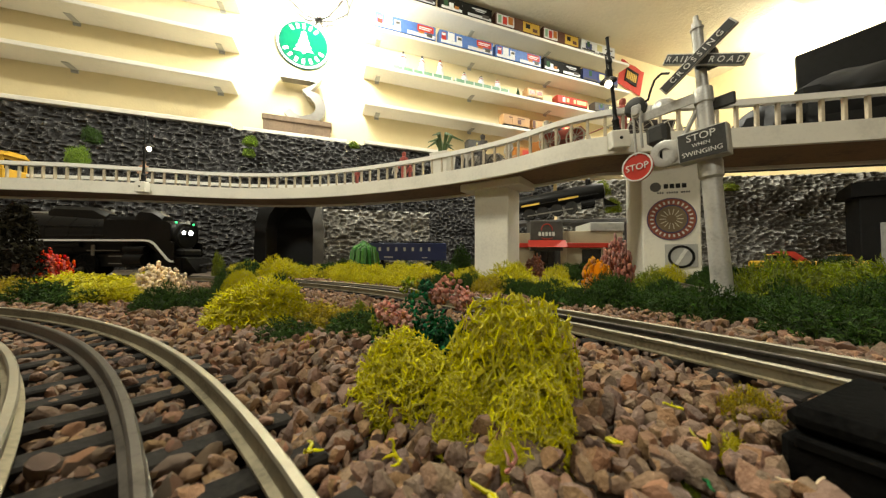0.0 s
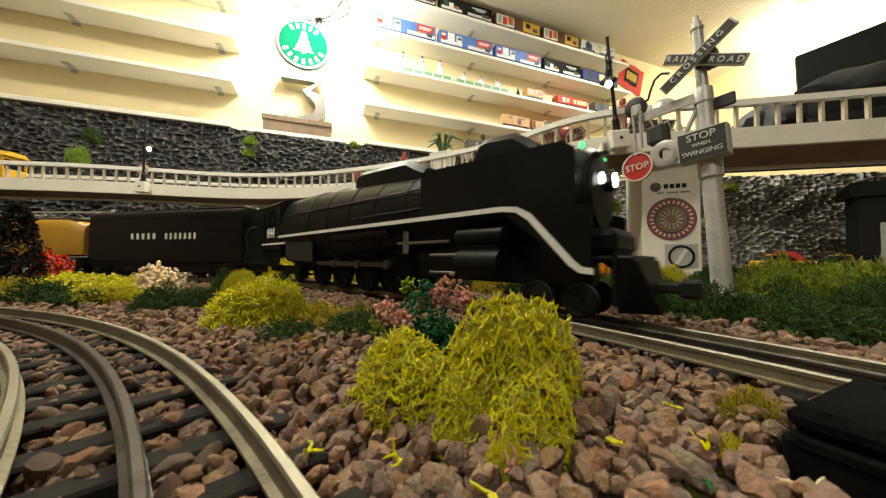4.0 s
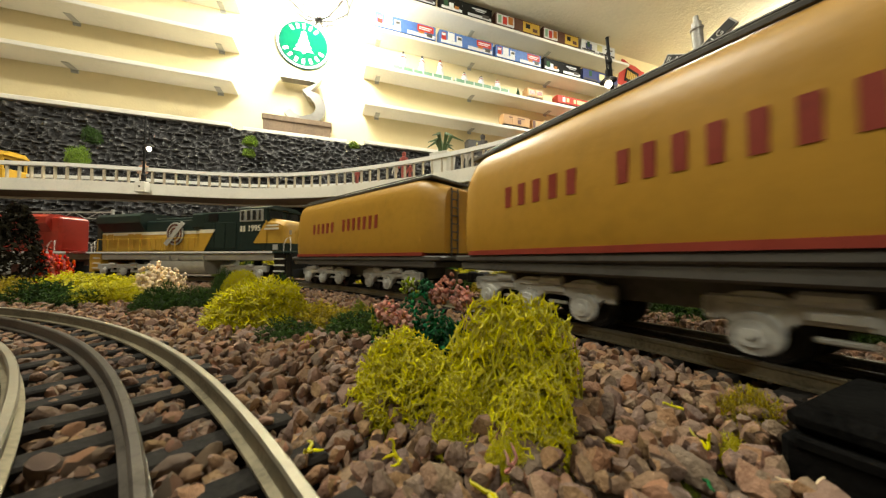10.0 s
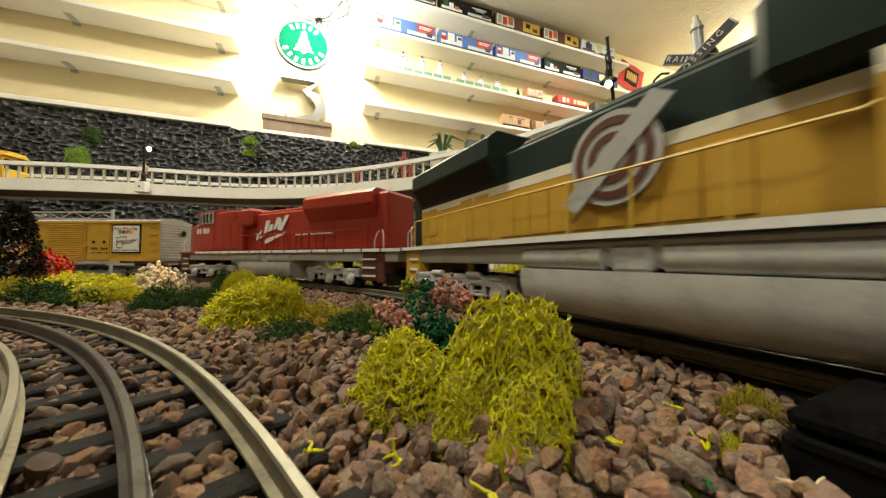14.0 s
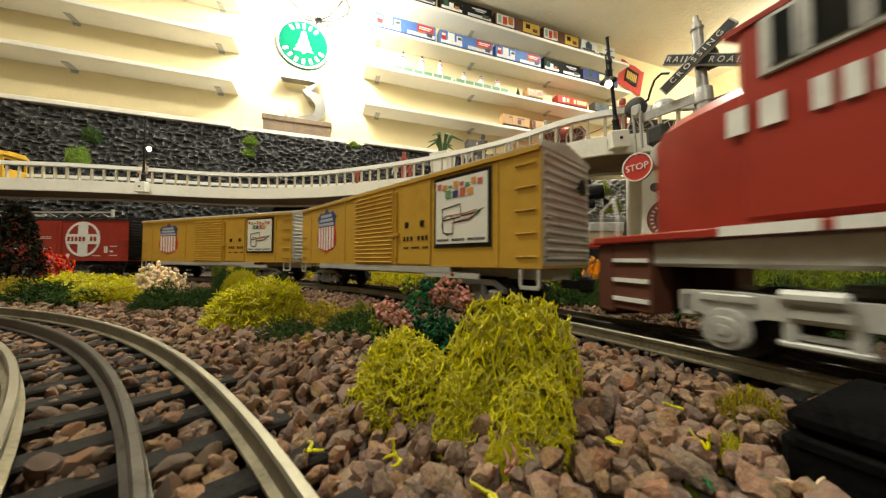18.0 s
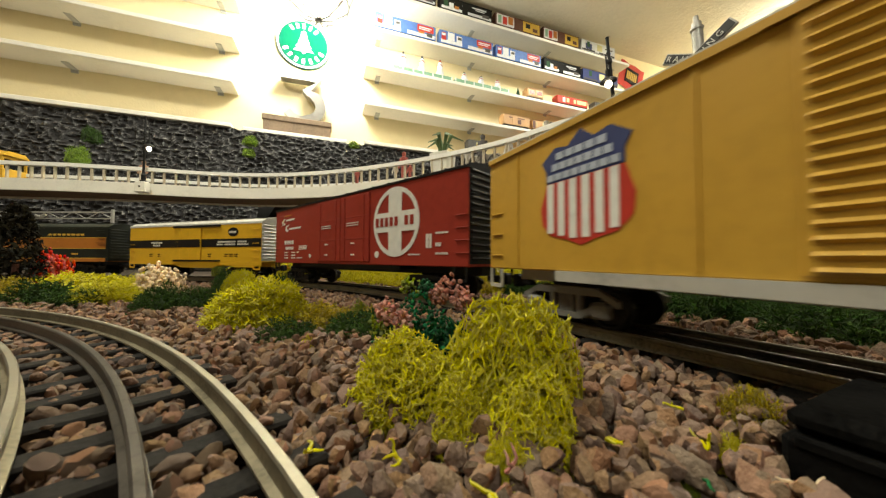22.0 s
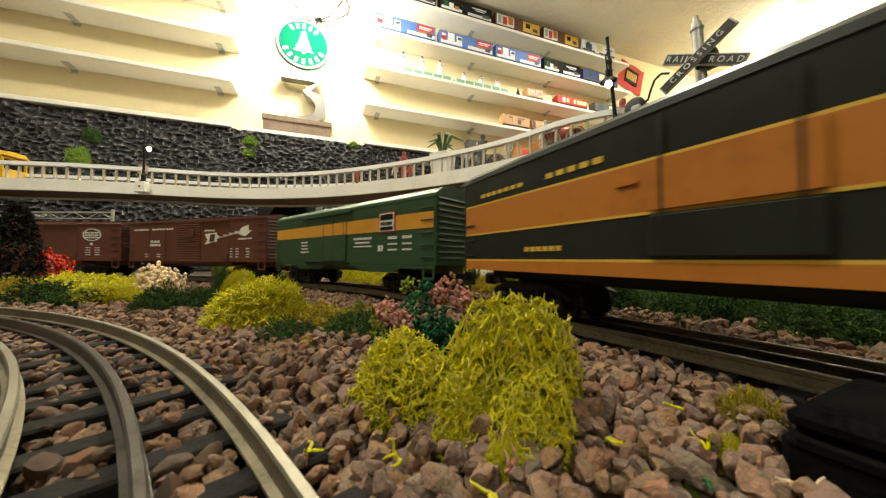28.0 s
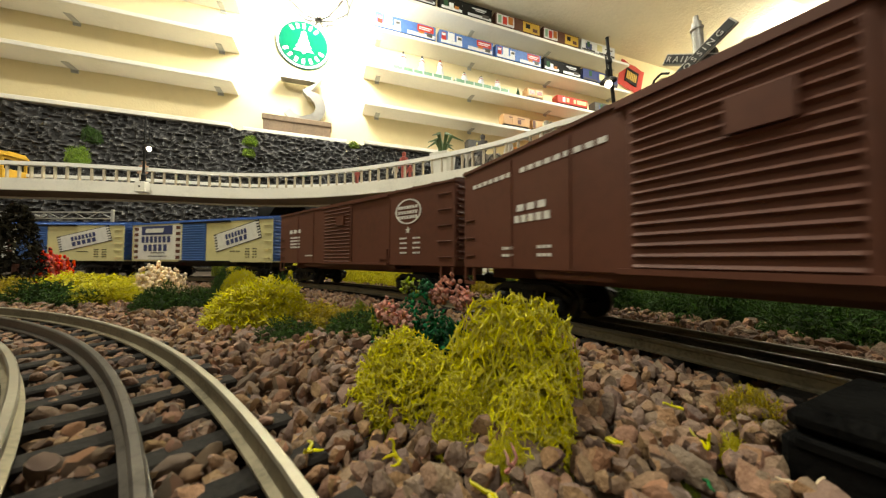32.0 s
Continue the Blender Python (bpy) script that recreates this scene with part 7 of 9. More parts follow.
part("upper_pole", B().lathe([(0.0056, 0.118), (0.0054, 0.156), (0.0064, 0.157), (0.0064, 0.1675), (0.0060, 0.1685), (0.0040, 0.1690), (0.0038, 0.2185), (0.0047, 0.2190), (0.0047, 0.2205), (0.0036, 0.2212), (0.0034, 0.2250), (0.0020, 0.2258), (0.0018, 0.2310)], 18), M_SIGREY, sg)
for nm, ang, word, off, bx_, bz_ in (("railroad_board", 30.5, "RAIL      ROAD", 0.002, 0.0034, -0.0024), ("crossing_board", -32.3, "CROSSING", -0.001, 0.0, -0.0006)):
    bd = part(nm, B().box(-0.0290, 0.0290, -0.0012, 0.0012, -0.0044, 0.0044, 0.0005), M_SIGREY, sg, "black crossing board with white letters", pose(bx_, -0.0085 + off, 0.1915 + bz_) @ pose(0, 0, 0, 0, ang, 0))
    part("face", B().box(-0.0278, 0.0278, -0.0015, -0.0010, -0.0034, 0.0034), M_SIGBLACK, bd)
    for bit, cx in ((("C R O S S I N G", 0.0),) if word == "CROSSING" else (("R A I L", -0.0180), ("R O A D", 0.0165))):
        me = text_mesh(bit, 0.0062, 0.0003)
        me.materials.append(M_WHITE)
        part("lettering", me, None, bd, "", pose(cx, -0.0016, -0.0003, 90))
part("bracket", B().box(0.004, 0.018, 0.0035, 0.0065, 0.150, 0.160, 0.001), M_SIGBLACK, sg, "black bracket plate")
part("clamp", B().box(-0.002, 0.011, -0.0055, 0.006, 0.184, 0.198, 0.001), M_SIGBLACK, sg)
bx = part("sign_box", B().box(-0.0165, 0.0150, -0.0130, -0.0030, 0.1085, 0.1325, 0.0006), M_SIGREY, sg, "grey sign box with white words on black")
part("face", B().box(-0.0155, 0.0140, -0.0135, -0.0128, 0.1096, 0.1314), M_SIGBLACK, bx)
for word, sz, z in (("STOP", 0.0078, 0.1266), ("WHEN", 0.0038, 0.1204), ("SWINGING", 0.0051, 0.1143)):
    me = text_mesh(word, sz, 0.0003)
    me.materials.append(M_WHITE)
    part("lettering", me, None, bx, "", pose(-0.0008, -0.0137, z, 90))
dn = part("target_ring", B().lathe([(0.0115, -0.0030), (0.0115, -0.0065), (0.0100, -0.0072), (0.0045, -0.0068), (0.0042, -0.0030)], 28, (-0.0280, 0, 0.1232), "y"), M_SIGREY, sg, "pale round target with a hole")
part("hole", B().cyl((-0.0280, -0.0050, 0.1232), (-0.0280, -0.0040, 0.1232), 0.0044, n=18), M_BLACK, dn)
part("box_arm", B().box(-0.030, -0.016, -0.0060, -0.0030, 0.1115, 0.1325, 0.0006), M_SIGREY, sg)
sd = part("stop_disc", B().lathe([(0.0130, 0.001), (0.0130, -0.001), (0.002, -0.0012)], 30, (-0.0495, -0.0075, 0.1175), "y"), P_STRIPE, sg, "round red stop disc with white letters")
ring(sd, -0.0495, 0.1175, 0.0130, 0.0012, M_WHITE, -0.0088, "rim")
me = text_mesh("STOP", 0.0082, 0.0003)
me.materials.append(M_WHITE)
part("lettering", me, None, sd, "", pose(-0.0495, -0.0090, 0.1172, 90))
hg = part("hanger", B().box(-0.0505, -0.0490, -0.0090, -0.0060, 0.128, 0.172, 0.0004).box(-0.0450, -0.0435, -0.0090, -0.0060, 0.134, 0.172, 0.0004).box(-0.0510, -0.0430, -0.0090, -0.0060, 0.162, 0.175, 0.001), M_SIGREY, sg, "slotted grey hanger")
part("pivot", B().cyl((-0.0470, -0.0105, 0.168), (-0.0470, -0.0020, 0.168), 0.0034, n=8), M_SIGREY, hg)
part("beam", B().box(-0.046, 0.0, -0.0040, 0.0040, 0.1610, 0.1650, 0.0005).box(-0.046, 0.0, -0.0044, -0.0030, 0.1580, 0.1665, 0.0004), M_SIGREY, sg)
part("brace", B().tube([(-0.004, 0, 0.155), (-0.017, 0, 0.132)], 0.0020, 6), M_SIGREY, sg)
part("mechanism", B().box(-0.042, -0.026, -0.0060, 0.0080, 0.134, 0.152, 0.003), M_SIGBLACK, sg, "black mechanism housing")
part("bell", B().lathe([(0.0105, 0.166), (0.0095, 0.171), (0.0055, 0.175), (0.001, 0.1765)], 18, (-0.030, 0.006, 0)), M_SIGREY, sg)
part("lamp_head", B().lathe([(0.0090, 0.004), (0.0095, -0.002), (0.0070, -0.006), (0.002, -0.007)], 18, (-0.0520, 0.004, 0.178), "y"), M_SIGBLACK, sg)
part("wire", B().tube([(-0.050, 0.004, 0.178), (-0.040, 0.002, 0.180), (-0.037, 0.001, 0.187), (-0.033, 0.0, 0.194), (-0.027, -0.001, 0.1965), (-0.021, -0.002, 0.193)], 0.0011, 6), M_BLACK, sg)

# ---- black box beside the near rail ----
M_BOX = mat("worn_black_housing", (0.006, 0.0058, 0.0055), 0.9, scale=120, var=0.5, bump=0.0004, bump_scale=900, spec=0.02)
pw = thing("switch_machine", "black plastic switch machine beside the rail", "switch machine", pose(0.0895, 0.0385, 0, 0, 0, -64.6))
part("body", B().box(-0.030, 0.045, -0.018, 0.0165, GZ, 0.0010, 0.0012), M_BOX, pw)
part("lid", B().box(-0.0295, 0.0445, -0.0175, 0.0160, 0.0012, 0.0058, 0.0016), M_BOX, pw)
part("rib", B().box(-0.028, 0.043, -0.0185, -0.0170, -0.0010, 0.0012, 0.0004), M_BOX, pw)
part("screw", B().cyl((-0.022, 0.010, 0.0058), (-0.022, 0.010, 0.0064), 0.0018, n=10), M_BOX, pw)

# ---- things on and behind the bridge ----
P_TROLLEY = mat("trolley_yellow_paint", (0.62, 0.36, 0.03), 0.45, scale=40, var=0.1)
ty = thing("toy_trolley", "yellow toy trolley car on the bridge road", "toy vehicle", pose(-1.425, 0.940, BZ + 0.0302, 0, 0, 7) @ Matrix.Scale(1.5, 4))
part("body", B().box(-0.085, 0.085, -0.022, 0.022, 0.008, 0.034, 0.002), P_TROLLEY, ty)
part("upper_body", B().box(-0.080, 0.080, -0.021, 0.021, 0.054, 0.060, 0.001), P_TROLLEY, ty)
part("roof", B().prism([(-0.023, 0.060), (0.023, 0.060), (0.014, 0.069), (-0.014, 0.069)], -0.084, 0.084), P_TROLLEY, ty)
part("clerestory", B().box(-0.055, 0.055, -0.009, 0.009, 0.069, 0.075, 0.001), P_TROLLEY, ty)
for s in (-1, 1):
    for k in range(8):
        x = -0.079 + k * 0.0226
        part("window_post", B().box(x - 0.0025, x + 0.0025, s * 0.0205, s * 0.0185, 0.034, 0.054), P_TROLLEY, ty)
part("glazing", B().box(-0.078, 0.078, -0.018, 0.018, 0.034, 0.054), P_GLASS, ty)
for x in (-0.05, 0.05):
    for s in (-1, 1):
        part("wheel", B().cyl((x, s * 0.014, 0.0075), (x, s * 0.019, 0.0075), 0.0075, n=14), P_WHEEL, ty)

FIG_SKIN = mat("painted_figure_tan", (0.34, 0.20, 0.13), 0.6, scale=200, var=0.3)
FIG_RED = mat("painted_figure_red", (0.34, 0.07, 0.05), 0.6, scale=200, var=0.3)
FIG_DARK = mat("painted_figure_dark", (0.07, 0.06, 0.06), 0.6, scale=200, var=0.3)
FIG_PALE = mat("painted_figure_pale", (0.46, 0.42, 0.36), 0.6, scale=200, var=0.3)


def figurine(x, y, z, h, material, label, turn=0):
    """A plain painted model figure in one piece."""
    b = B().lathe([(h * 0.10, 0), (h * 0.11, h * 0.02), (h * 0.075, h * 0.10), (h * 0.09, h * 0.38), (h * 0.075, h * 0.52), (h * 0.12, h * 0.72), (h * 0.11, h * 0.80), (h * 0.045, h * 0.84), (h * 0.07, h * 0.90), (h * 0.065, h * 0.97), (h * 0.02, h)], 10)
    for s in (-1, 1):
        b.tube([(s * h * 0.11, 0, h * 0.78), (s * h * 0.16, -h * 0.04, h * 0.60), (s * h * 0.13, -h * 0.10, h * 0.46)], h * 0.035, 6)
    return solo("figurine", b, material, label, "figurine", pose(x, y, z, 0, 0, turn), "figurines on the bridge")


def on_bridge(d, off):
    p, n = at_length(bridge_line, tab, d)
    return p + n * off, math.degrees(math.atan2(-n.x, n.y))


def bridge_d(x):
    """Length along the bridge at which its edge passes x."""
    return tab[min(range(len(bridge_line)), key=lambda i: abs(bridge_line[i][0].x - x))]


RZ = BZ + 0.0302
for x, off, h, mm, lab in ((-0.885, 0.03, 0.075, FIG_SKIN, "tan painted model figure beside the rail"), (-0.265, 0.03, 0.055, FIG_RED, "red painted model figure on the bridge"), (-0.145, 0.03, 0.055, FIG_PALE, "pale painted model figure on the bridge"), (-0.125, 0.04, 0.088, FIG_RED, "red and blue painted standing model figure"),
                           (-0.10, 0.035, 0.05, FIG_RED, "small red painted model figure"), (0.035, 0.035, 0.062, FIG_PALE, "pale painted model figure by the wagon"), (0.075, 0.03, 0.085, FIG_DARK, "dark painted model figure in a hat"), (0.118, 0.04, 0.062, FIG_PALE, "pale painted model figure by a wheel"), (0.190, 0.03, 0.072, FIG_PALE, "grey painted model figure leaning at the rail"),
                           (0.318, 0.05, 0.088, FIG_RED, "brown painted model figure on the bridge")):
    p, a = on_bridge(bridge_d(x), off)
    figurine(p.x, p.y, RZ, h, mm, lab, a)


def carriage(x, off, body, wheel_mat, label):
    p, a = on_bridge(bridge_d(x), off)
    c = thing("toy_carriage", label, "toy carriage", Matrix.Translation((p.x, p.y, RZ)) @ pose(0, 0, 0, 0, 0, a))
    part("body", B().ring_loft([[(-0.030, -0.012, 0.020), (0.030, -0.012, 0.020), (0.030, 0.012, 0.020), (-0.030, 0.012, 0.020)], [(-0.038, -0.014, 0.040), (0.036, -0.014, 0.036), (0.036, 0.014, 0.036), (-0.038, 0.014, 0.040)]]), body, c)
    part("seat", B().box(-0.022, -0.004, -0.012, 0.012, 0.040, 0.046, 0.001).box(-0.026, -0.021, -0.012, 0.012, 0.044, 0.062, 0.001), FIG_DARK, c)
    part("shaft", B().tube([(0.034, 0.008, 0.024), (0.070, 0.008, 0.030)], 0.0012, 5), body, c)
    for xx, r in ((-0.024, 0.021), (0.026, 0.017)):
        for s in (-1, 1):
            w = part("wheel", B().tube([(xx + r * math.cos(2 * math.pi * i / 20), s * 0.016, r + r * math.sin(2 * math.pi * i / 20)) for i in range(21)], 0.0016, 5), wheel_mat, c)
            for k in range(10):
                q = 2 * math.pi * k / 10
                part("spoke", B().tube([(xx, s * 0.016, r), (xx + r * math.cos(q), s * 0.016, r + r * math.sin(q))], 0.0008, 4), wheel_mat, w)
    return c


carriage(0.225, 0.035, FIG_RED, FIG_PALE, "red toy carriage with pale spoked wheels")
carriage(0.075, 0.055, FIG_PALE, FIG_DARK, "pale toy carriage with dark spoked wheels")
carriage(0.36, 0.05, FIG_DARK, FIG_PALE, "dark toy carriage with spoked wheels")
p, a = on_bridge(bridge_d(0.170), 0.10)
wg = thing("toy_wagon", "orange toy box wagon on the bridge", "toy wagon", Matrix.Translation((p.x, p.y, RZ)) @ pose(0, 0, 0, 0, 0, a))
part("box", B().box(-0.050, 0.050, -0.02, 0.02, 0.012, 0.056, 0.001), P_ORANGE, wg)
bars(wg, -0.018, 0.000, 0.026, 0.044, 2, P_STRIPE, -0.02)
for xx in (-0.03, 0.03):
    for s in (-1, 1):
        part("wheel", B().cyl((xx, s * 0.017, 0.008), (xx, s * 0.021, 0.008), 0.008, n=12), FIG_DARK, wg)
p, a = on_bridge(bridge_d(-0.020), 0.022)
plt = thing("planter", "cream planter box with drooping green leaves", "planter", Matrix.Translation((p.x, p.y, BZ + 0.030)) @ pose(0, 0, 0, 0, 0, a))
part("box", B().ring_loft([[(-0.022, -0.018, 0), (0.022, -0.018, 0), (0.022, 0.018, 0), (-0.022, 0.018, 0)], [(-0.026, -0.022, 0.055), (0.026, -0.022, 0.055), (0.026, 0.022, 0.055), (-0.026, 0.022, 0.055)]]), M_BRIDGE, plt)
M_LEAF = mat("plastic_leaf_green", (0.10, 0.17, 0.06), 0.5, scale=120, var=0.3)
for k in range(9):
    q = k * 2.4
    L = 0.030 + 0.012 * (k % 3)
    pts = [(0, 0, 0.052), (L * 0.4 * math.cos(q), L * 0.4 * math.sin(q), 0.052 + L * 0.9), (L * math.cos(q), L * math.sin(q), 0.052 + L * 0.6)]
    part("leaf", B().tube(pts, [0.002, 0.006, 0.001], 5), M_LEAF, plt)

# black overhang and rocks behind the right of the bridge
ov = thing("black_display_board", "large matt black board above the layout", "board", pose(1.36, 1.20, 0.0, 0, 0, -38))
part("board", B().plate([(0.004, 0.66), (0.9, 0.60), (0.9, 0.985), (0.0, 0.8195)], -0.01, 0.01), M_BLACK_FLAT, ov)
part("post", B().box(0.55, 0.60, -0.02, 0.02, 0.42, 0.70, 0.002), M_BLACK_FLAT, ov)


def rock_lump(x, y, w, d, h, seed, material, label, z=GZ):
    b = B()
    rings = []
    for j in range(9):
        t = j / 8
        r = math.sqrt(max(0.0, 1 - t ** 2.2)) + 0.02
        ring_ = []
        for i in range(28):
            q = 2 * math.pi * i / 28
            v = Vector((math.cos(q) * 1.6 + seed, math.sin(q) * 1.6, t * 2.2))
            k = r * (1 + 0.28 * noise.noise(v) + 0.10 * noise.noise(v * 3.1))
            ring_.append((w / 2 * k * math.cos(q), d / 2 * k * math.sin(q), h * t))
        rings.append(ring_)
    return solo("rock_mound", b.ring_loft(rings), material, label, "rock", pose(x, y, z), smooth=25)


ud = thing("upper_deck", "black upper deck of the layout behind the bridge", "deck", pose(1.45, 1.02, 0, 0, 0, -12))
part("deck", B().box(-0.50, 0.60, -0.16, 0.22, 0.395, 0.420, 0.002), M_BLACK_FLAT, ud)
for x in (0.30, 0.55):
    part("leg", B().box(x - 0.02, x + 0.02, 0.10, 0.14, GZ, 0.395), M_BLACK_FLAT, ud)
rock_lump(1.50, 0.98, 0.85, 0.26, 0.255, 3, M_BLACK_FLAT, "black rocky mound on the upper deck", 0.418)
rock_lump(1.14, 1.08, 0.26, 0.20, 0.155, 7, M_BLACK_FLAT, "small black rocky mound on the upper deck", 0.418)

# dark shed at the right
sh = thing("model_shed", "dark model shed with a pale door post", "model building", pose(1.46, 0.98, GZ, 0, 0, -35))
part("wall", B().box(-0.12, 0.14, -0.05, 0.05, 0, 0.25, 0.002), M_BLACK_FLAT, sh)
part("roof", B().prism([(-0.065, 0.25), (0.065, 0.25), (0.04, 0.28), (-0.065, 0.295)], -0.14, 0.16), M_BLACK_FLAT, sh)
for x in (-0.075,):
    part("post", B().box(x - 0.006, x + 0.006, -0.056, -0.0505, 0, 0.165, 0.001), M_GREY, sh)

# ---- restaurant, gondola, display engine ----
M_TANWALL = mat("tan_model_wall", (0.42, 0.36, 0.25), 0.7, scale=30, var=0.1)
rs = thing("model_restaurant", "cream and red model restaurant with black tower", "model building", pose(0.232, 1.0, GZ, 0, 0, -4))
part("wall", B().box(0.0, 0.155, 0.0, 0.14, 0, 0.128, 0.001), M_TANWALL, rs)
part("wing", B().box(0.155, 0.330, 0.010, 0.14, 0, 0.135, 0.001), M_TANWALL, rs)
part("tower", B().box(0.042, 0.140, -0.014, 0.05, 0.072, 0.165, 0.001), P_GRAPH, rs, "dark tower over the door")
part("doorway", B().box(0.055, 0.135, -0.004, 0.004, 0, 0.075), P_GLASS, rs)
for x in (0.075, 0.095, 0.115):
    part("mullion", B().box(x - 0.001, x + 0.001, -0.006, -0.003, 0, 0.075), M_BLACK, rs)
part("awning", B().convex([(0.034, -0.014, 0.105), (0.148, -0.014, 0.105), (0.148, -0.034, 0.083), (0.034, -0.034, 0.083), (0.034, -0.014, 0.083), (0.148, -0.014, 0.083)], [[0, 1, 2, 3], [3, 2, 5, 4], [0, 3, 4], [1, 2, 5], [0, 1, 5, 4]]), P_STRIPE, rs, "red awning")
part("red_band", B().box(-0.004, 0.036, -0.006, 0.10, 0.082, 0.096, 0.001).box(0.148, 0.334, -0.002, 0.10, 0.082, 0.097, 0.001), P_STRIPE, rs, "red fascia band")
part("parapet", B().box(0.230, 0.332, 0.004, 0.14, 0.135, 0.162, 0.001), M_GREY, rs)
part("window", B().box(0.205, 0.262, 0.006, 0.010, 0.030, 0.078), P_GLASS, rs, "dark shop window")
b = B().tube([(0.091 + 0.017 * math.cos(q), -0.0150, 0.135 + 0.020 * math.sin(q)) for q in [math.pi * i / 10 for i in range(11)]], 0.0016, 5).tube([(0.075 + 0.0027 * i, -0.015, 0.112 - 0.004 * math.sin(math.pi * i / 12)) for i in range(13)], 0.0014, 5)
part("hat_emblem", b, P_STRIPE, rs, "red hat-shaped emblem")
bars(rs, 0.066, 0.118, 0.118, 0.130, 5, M_WHITE, -0.014, fill=0.7)

M_PLATFORM = mat("grey_deck", (0.20, 0.20, 0.21), 0.7, scale=20)
dk = thing("display_trestle", "grey raised trestle behind the restaurant", "trestle", pose(0.42, 1.30, 0, 0, 0, -14))
part("deck", B().box(-0.24, 0.36, -0.06, 0.06, 0.175, 0.190, 0.002), M_PLATFORM, dk)
for x in (-0.2, 0.05, 0.32):
    part("post", B().box(x - 0.012, x + 0.012, -0.05, 0.05, GZ, 0.175), M_PLATFORM, dk)
de = thing("display_engine", "black display steam engine with yellow running board stripe", "locomotive", pose(0.42, 1.22, 0.197, 0, -7, -24) @ Matrix.Scale(1.15, 4))
part("boiler", B().lathe([(0.026, -0.12), (0.028, -0.10), (0.028, 0.08), (0.026, 0.16), (0.024, 0.165), (0.010, 0.168)], 20, (0, 0, 0.058), "x"), P_ENGINE, de)
part("cab", B().box(-0.18, -0.115, -0.030, 0.030, 0.028, 0.092, 0.002), P_ENGINE, de)
part("cab_roof", B().prism([(0.034, 0.090), (0.020, 0.099), (-0.020, 0.099), (-0.034, 0.090)], -0.19, -0.11), P_ENGINE, de)
for s in (-1, 1):
    part("running_board", B().box(-0.11, 0.15, s * 0.026, s * 0.032, 0.046, 0.049), P_ENGINE, de)
    for x0, x1 in ((-0.09, -0.03), (0.03, 0.09)):
        part("yellow_stripe", B().box(x0, x1, s * 0.0320, s * 0.0326, 0.0445, 0.0505), P_GOLD, de, "yellow edge stripe")
    for x in (-0.07, -0.025, 0.02, 0.065):
        part("wheel", B().cyl((x, s * 0.014, 0.020), (x, s * 0.019, 0.020), 0.019, n=18), P_WHEEL, de)
    part("rod", B().box(-0.075, 0.07, s * 0.0195, s * 0.0215, 0.012, 0.016), P_ROD, de)
    part("cylinder", B().cyl((0.095, s * 0.024, 0.022), (0.135, s * 0.024, 0.022), 0.011, n=14), P_ENGINE, de)
for x, r, h in ((-0.04, 0.011, 0.096), (0.04, 0.012, 0.097), (0.125, 0.009, 0.104)):
    part("dome", B().lathe([(r, 0.080), (r, h - 0.004), (r * 0.6, h), (0.001, h + 0.001)], 14, (x, 0, 0)), P_ENGINE, de)
part("pilot", B().convex([(0.16, -0.026, 0.006), (0.16, 0.026, 0.006), (0.20, 0, 0.004), (0.16, -0.026, 0.03), (0.16, 0.026, 0.03)], [[0, 1, 2], [0, 1, 4, 3], [3, 4, 2], [0, 3, 2], [1, 4, 2]]), P_ENGINE, de)

gd = thing("gondola_car", "dark blue toy gondola with a coal load", "freight car", pose(-0.125, 1.13, 0.0, 0, 0, 4))
part("tub", B().box(-0.135, 0.135, -0.03, 0.03, 0.028, 0.088, 0.001), P_NAVY, gd)
b = B()
for k in range(140):
    b.lathe([(0.001, 0), (0.006, 0.004), (0.001, 0.008)], 5, (random.uniform(-0.125, 0.125), random.uniform(-0.024, 0.024), 0.086 + random.uniform(0, 0.006)))
part("coal", b, M_BLACK_FLAT, gd, "black coal load")["kind"] = "stuff"
bars(gd, -0.10, 0.085, 0.060, 0.073, 13, M_WHITE, -0.03, (1, 3, 5, 7, 9, 11), fill=0.55)
bars(gd, -0.08, -0.05, 0.036, 0.042, 5, M_WHITE, -0.03)
bars(gd, 0.05, 0.07, 0.036, 0.039, 4, M_WHITE, -0.03)
rungs(gd, 0.122, 0.134, [0.036, 0.046, 0.056, 0.066, 0.076, 0.086], -0.03, P_GRAPH)
for s in (-1, 1):
    add_truck(gd, s * 0.09, "two", M_BLACK)
siding = [(Vector((-0.9 + 1.5 * i / 20, 1.13 + (-0.9 + 1.5 * i / 20 + 0.125) * 0.07, 0)), 0.07) for i in range(21)]
st = thing("track_3", "short three-rail siding before the tunnel", "track", kind="structure")
for off, nm in ((0.01595, "outer_rail"), (-0.01595, "inner_rail"), (0, "centre_rail")):
    part(nm, sweep_rail(siding, off, rail_profile()), M_RAIL, st)
part("roadbed", B().ring_loft([[p + Vector((0, -0.03, GZ)), p + Vector((0, 0.03, GZ)), p + Vector((0, 0.024, -RAIL_H)), p + Vector((0, -0.024, -RAIL_H))] for p, a in siding]), M_TIE, st)

spur = [(Vector((0.375 - 0.135 * i / 8, 0.585 - 0.330 * i / 8, 0)), math.atan2(-0.330, -0.135)) for i in range(8)]
sp = thing("track_4", "short bright three-rail spur among the bushes", "track", kind="structure")
for off, nm in ((0.01595, "outer_rail"), (-0.01595, "inner_rail"), (0, "centre_rail")):
    part(nm, sweep_rail(spur, off, rail_profile()), M_RAIL, sp)
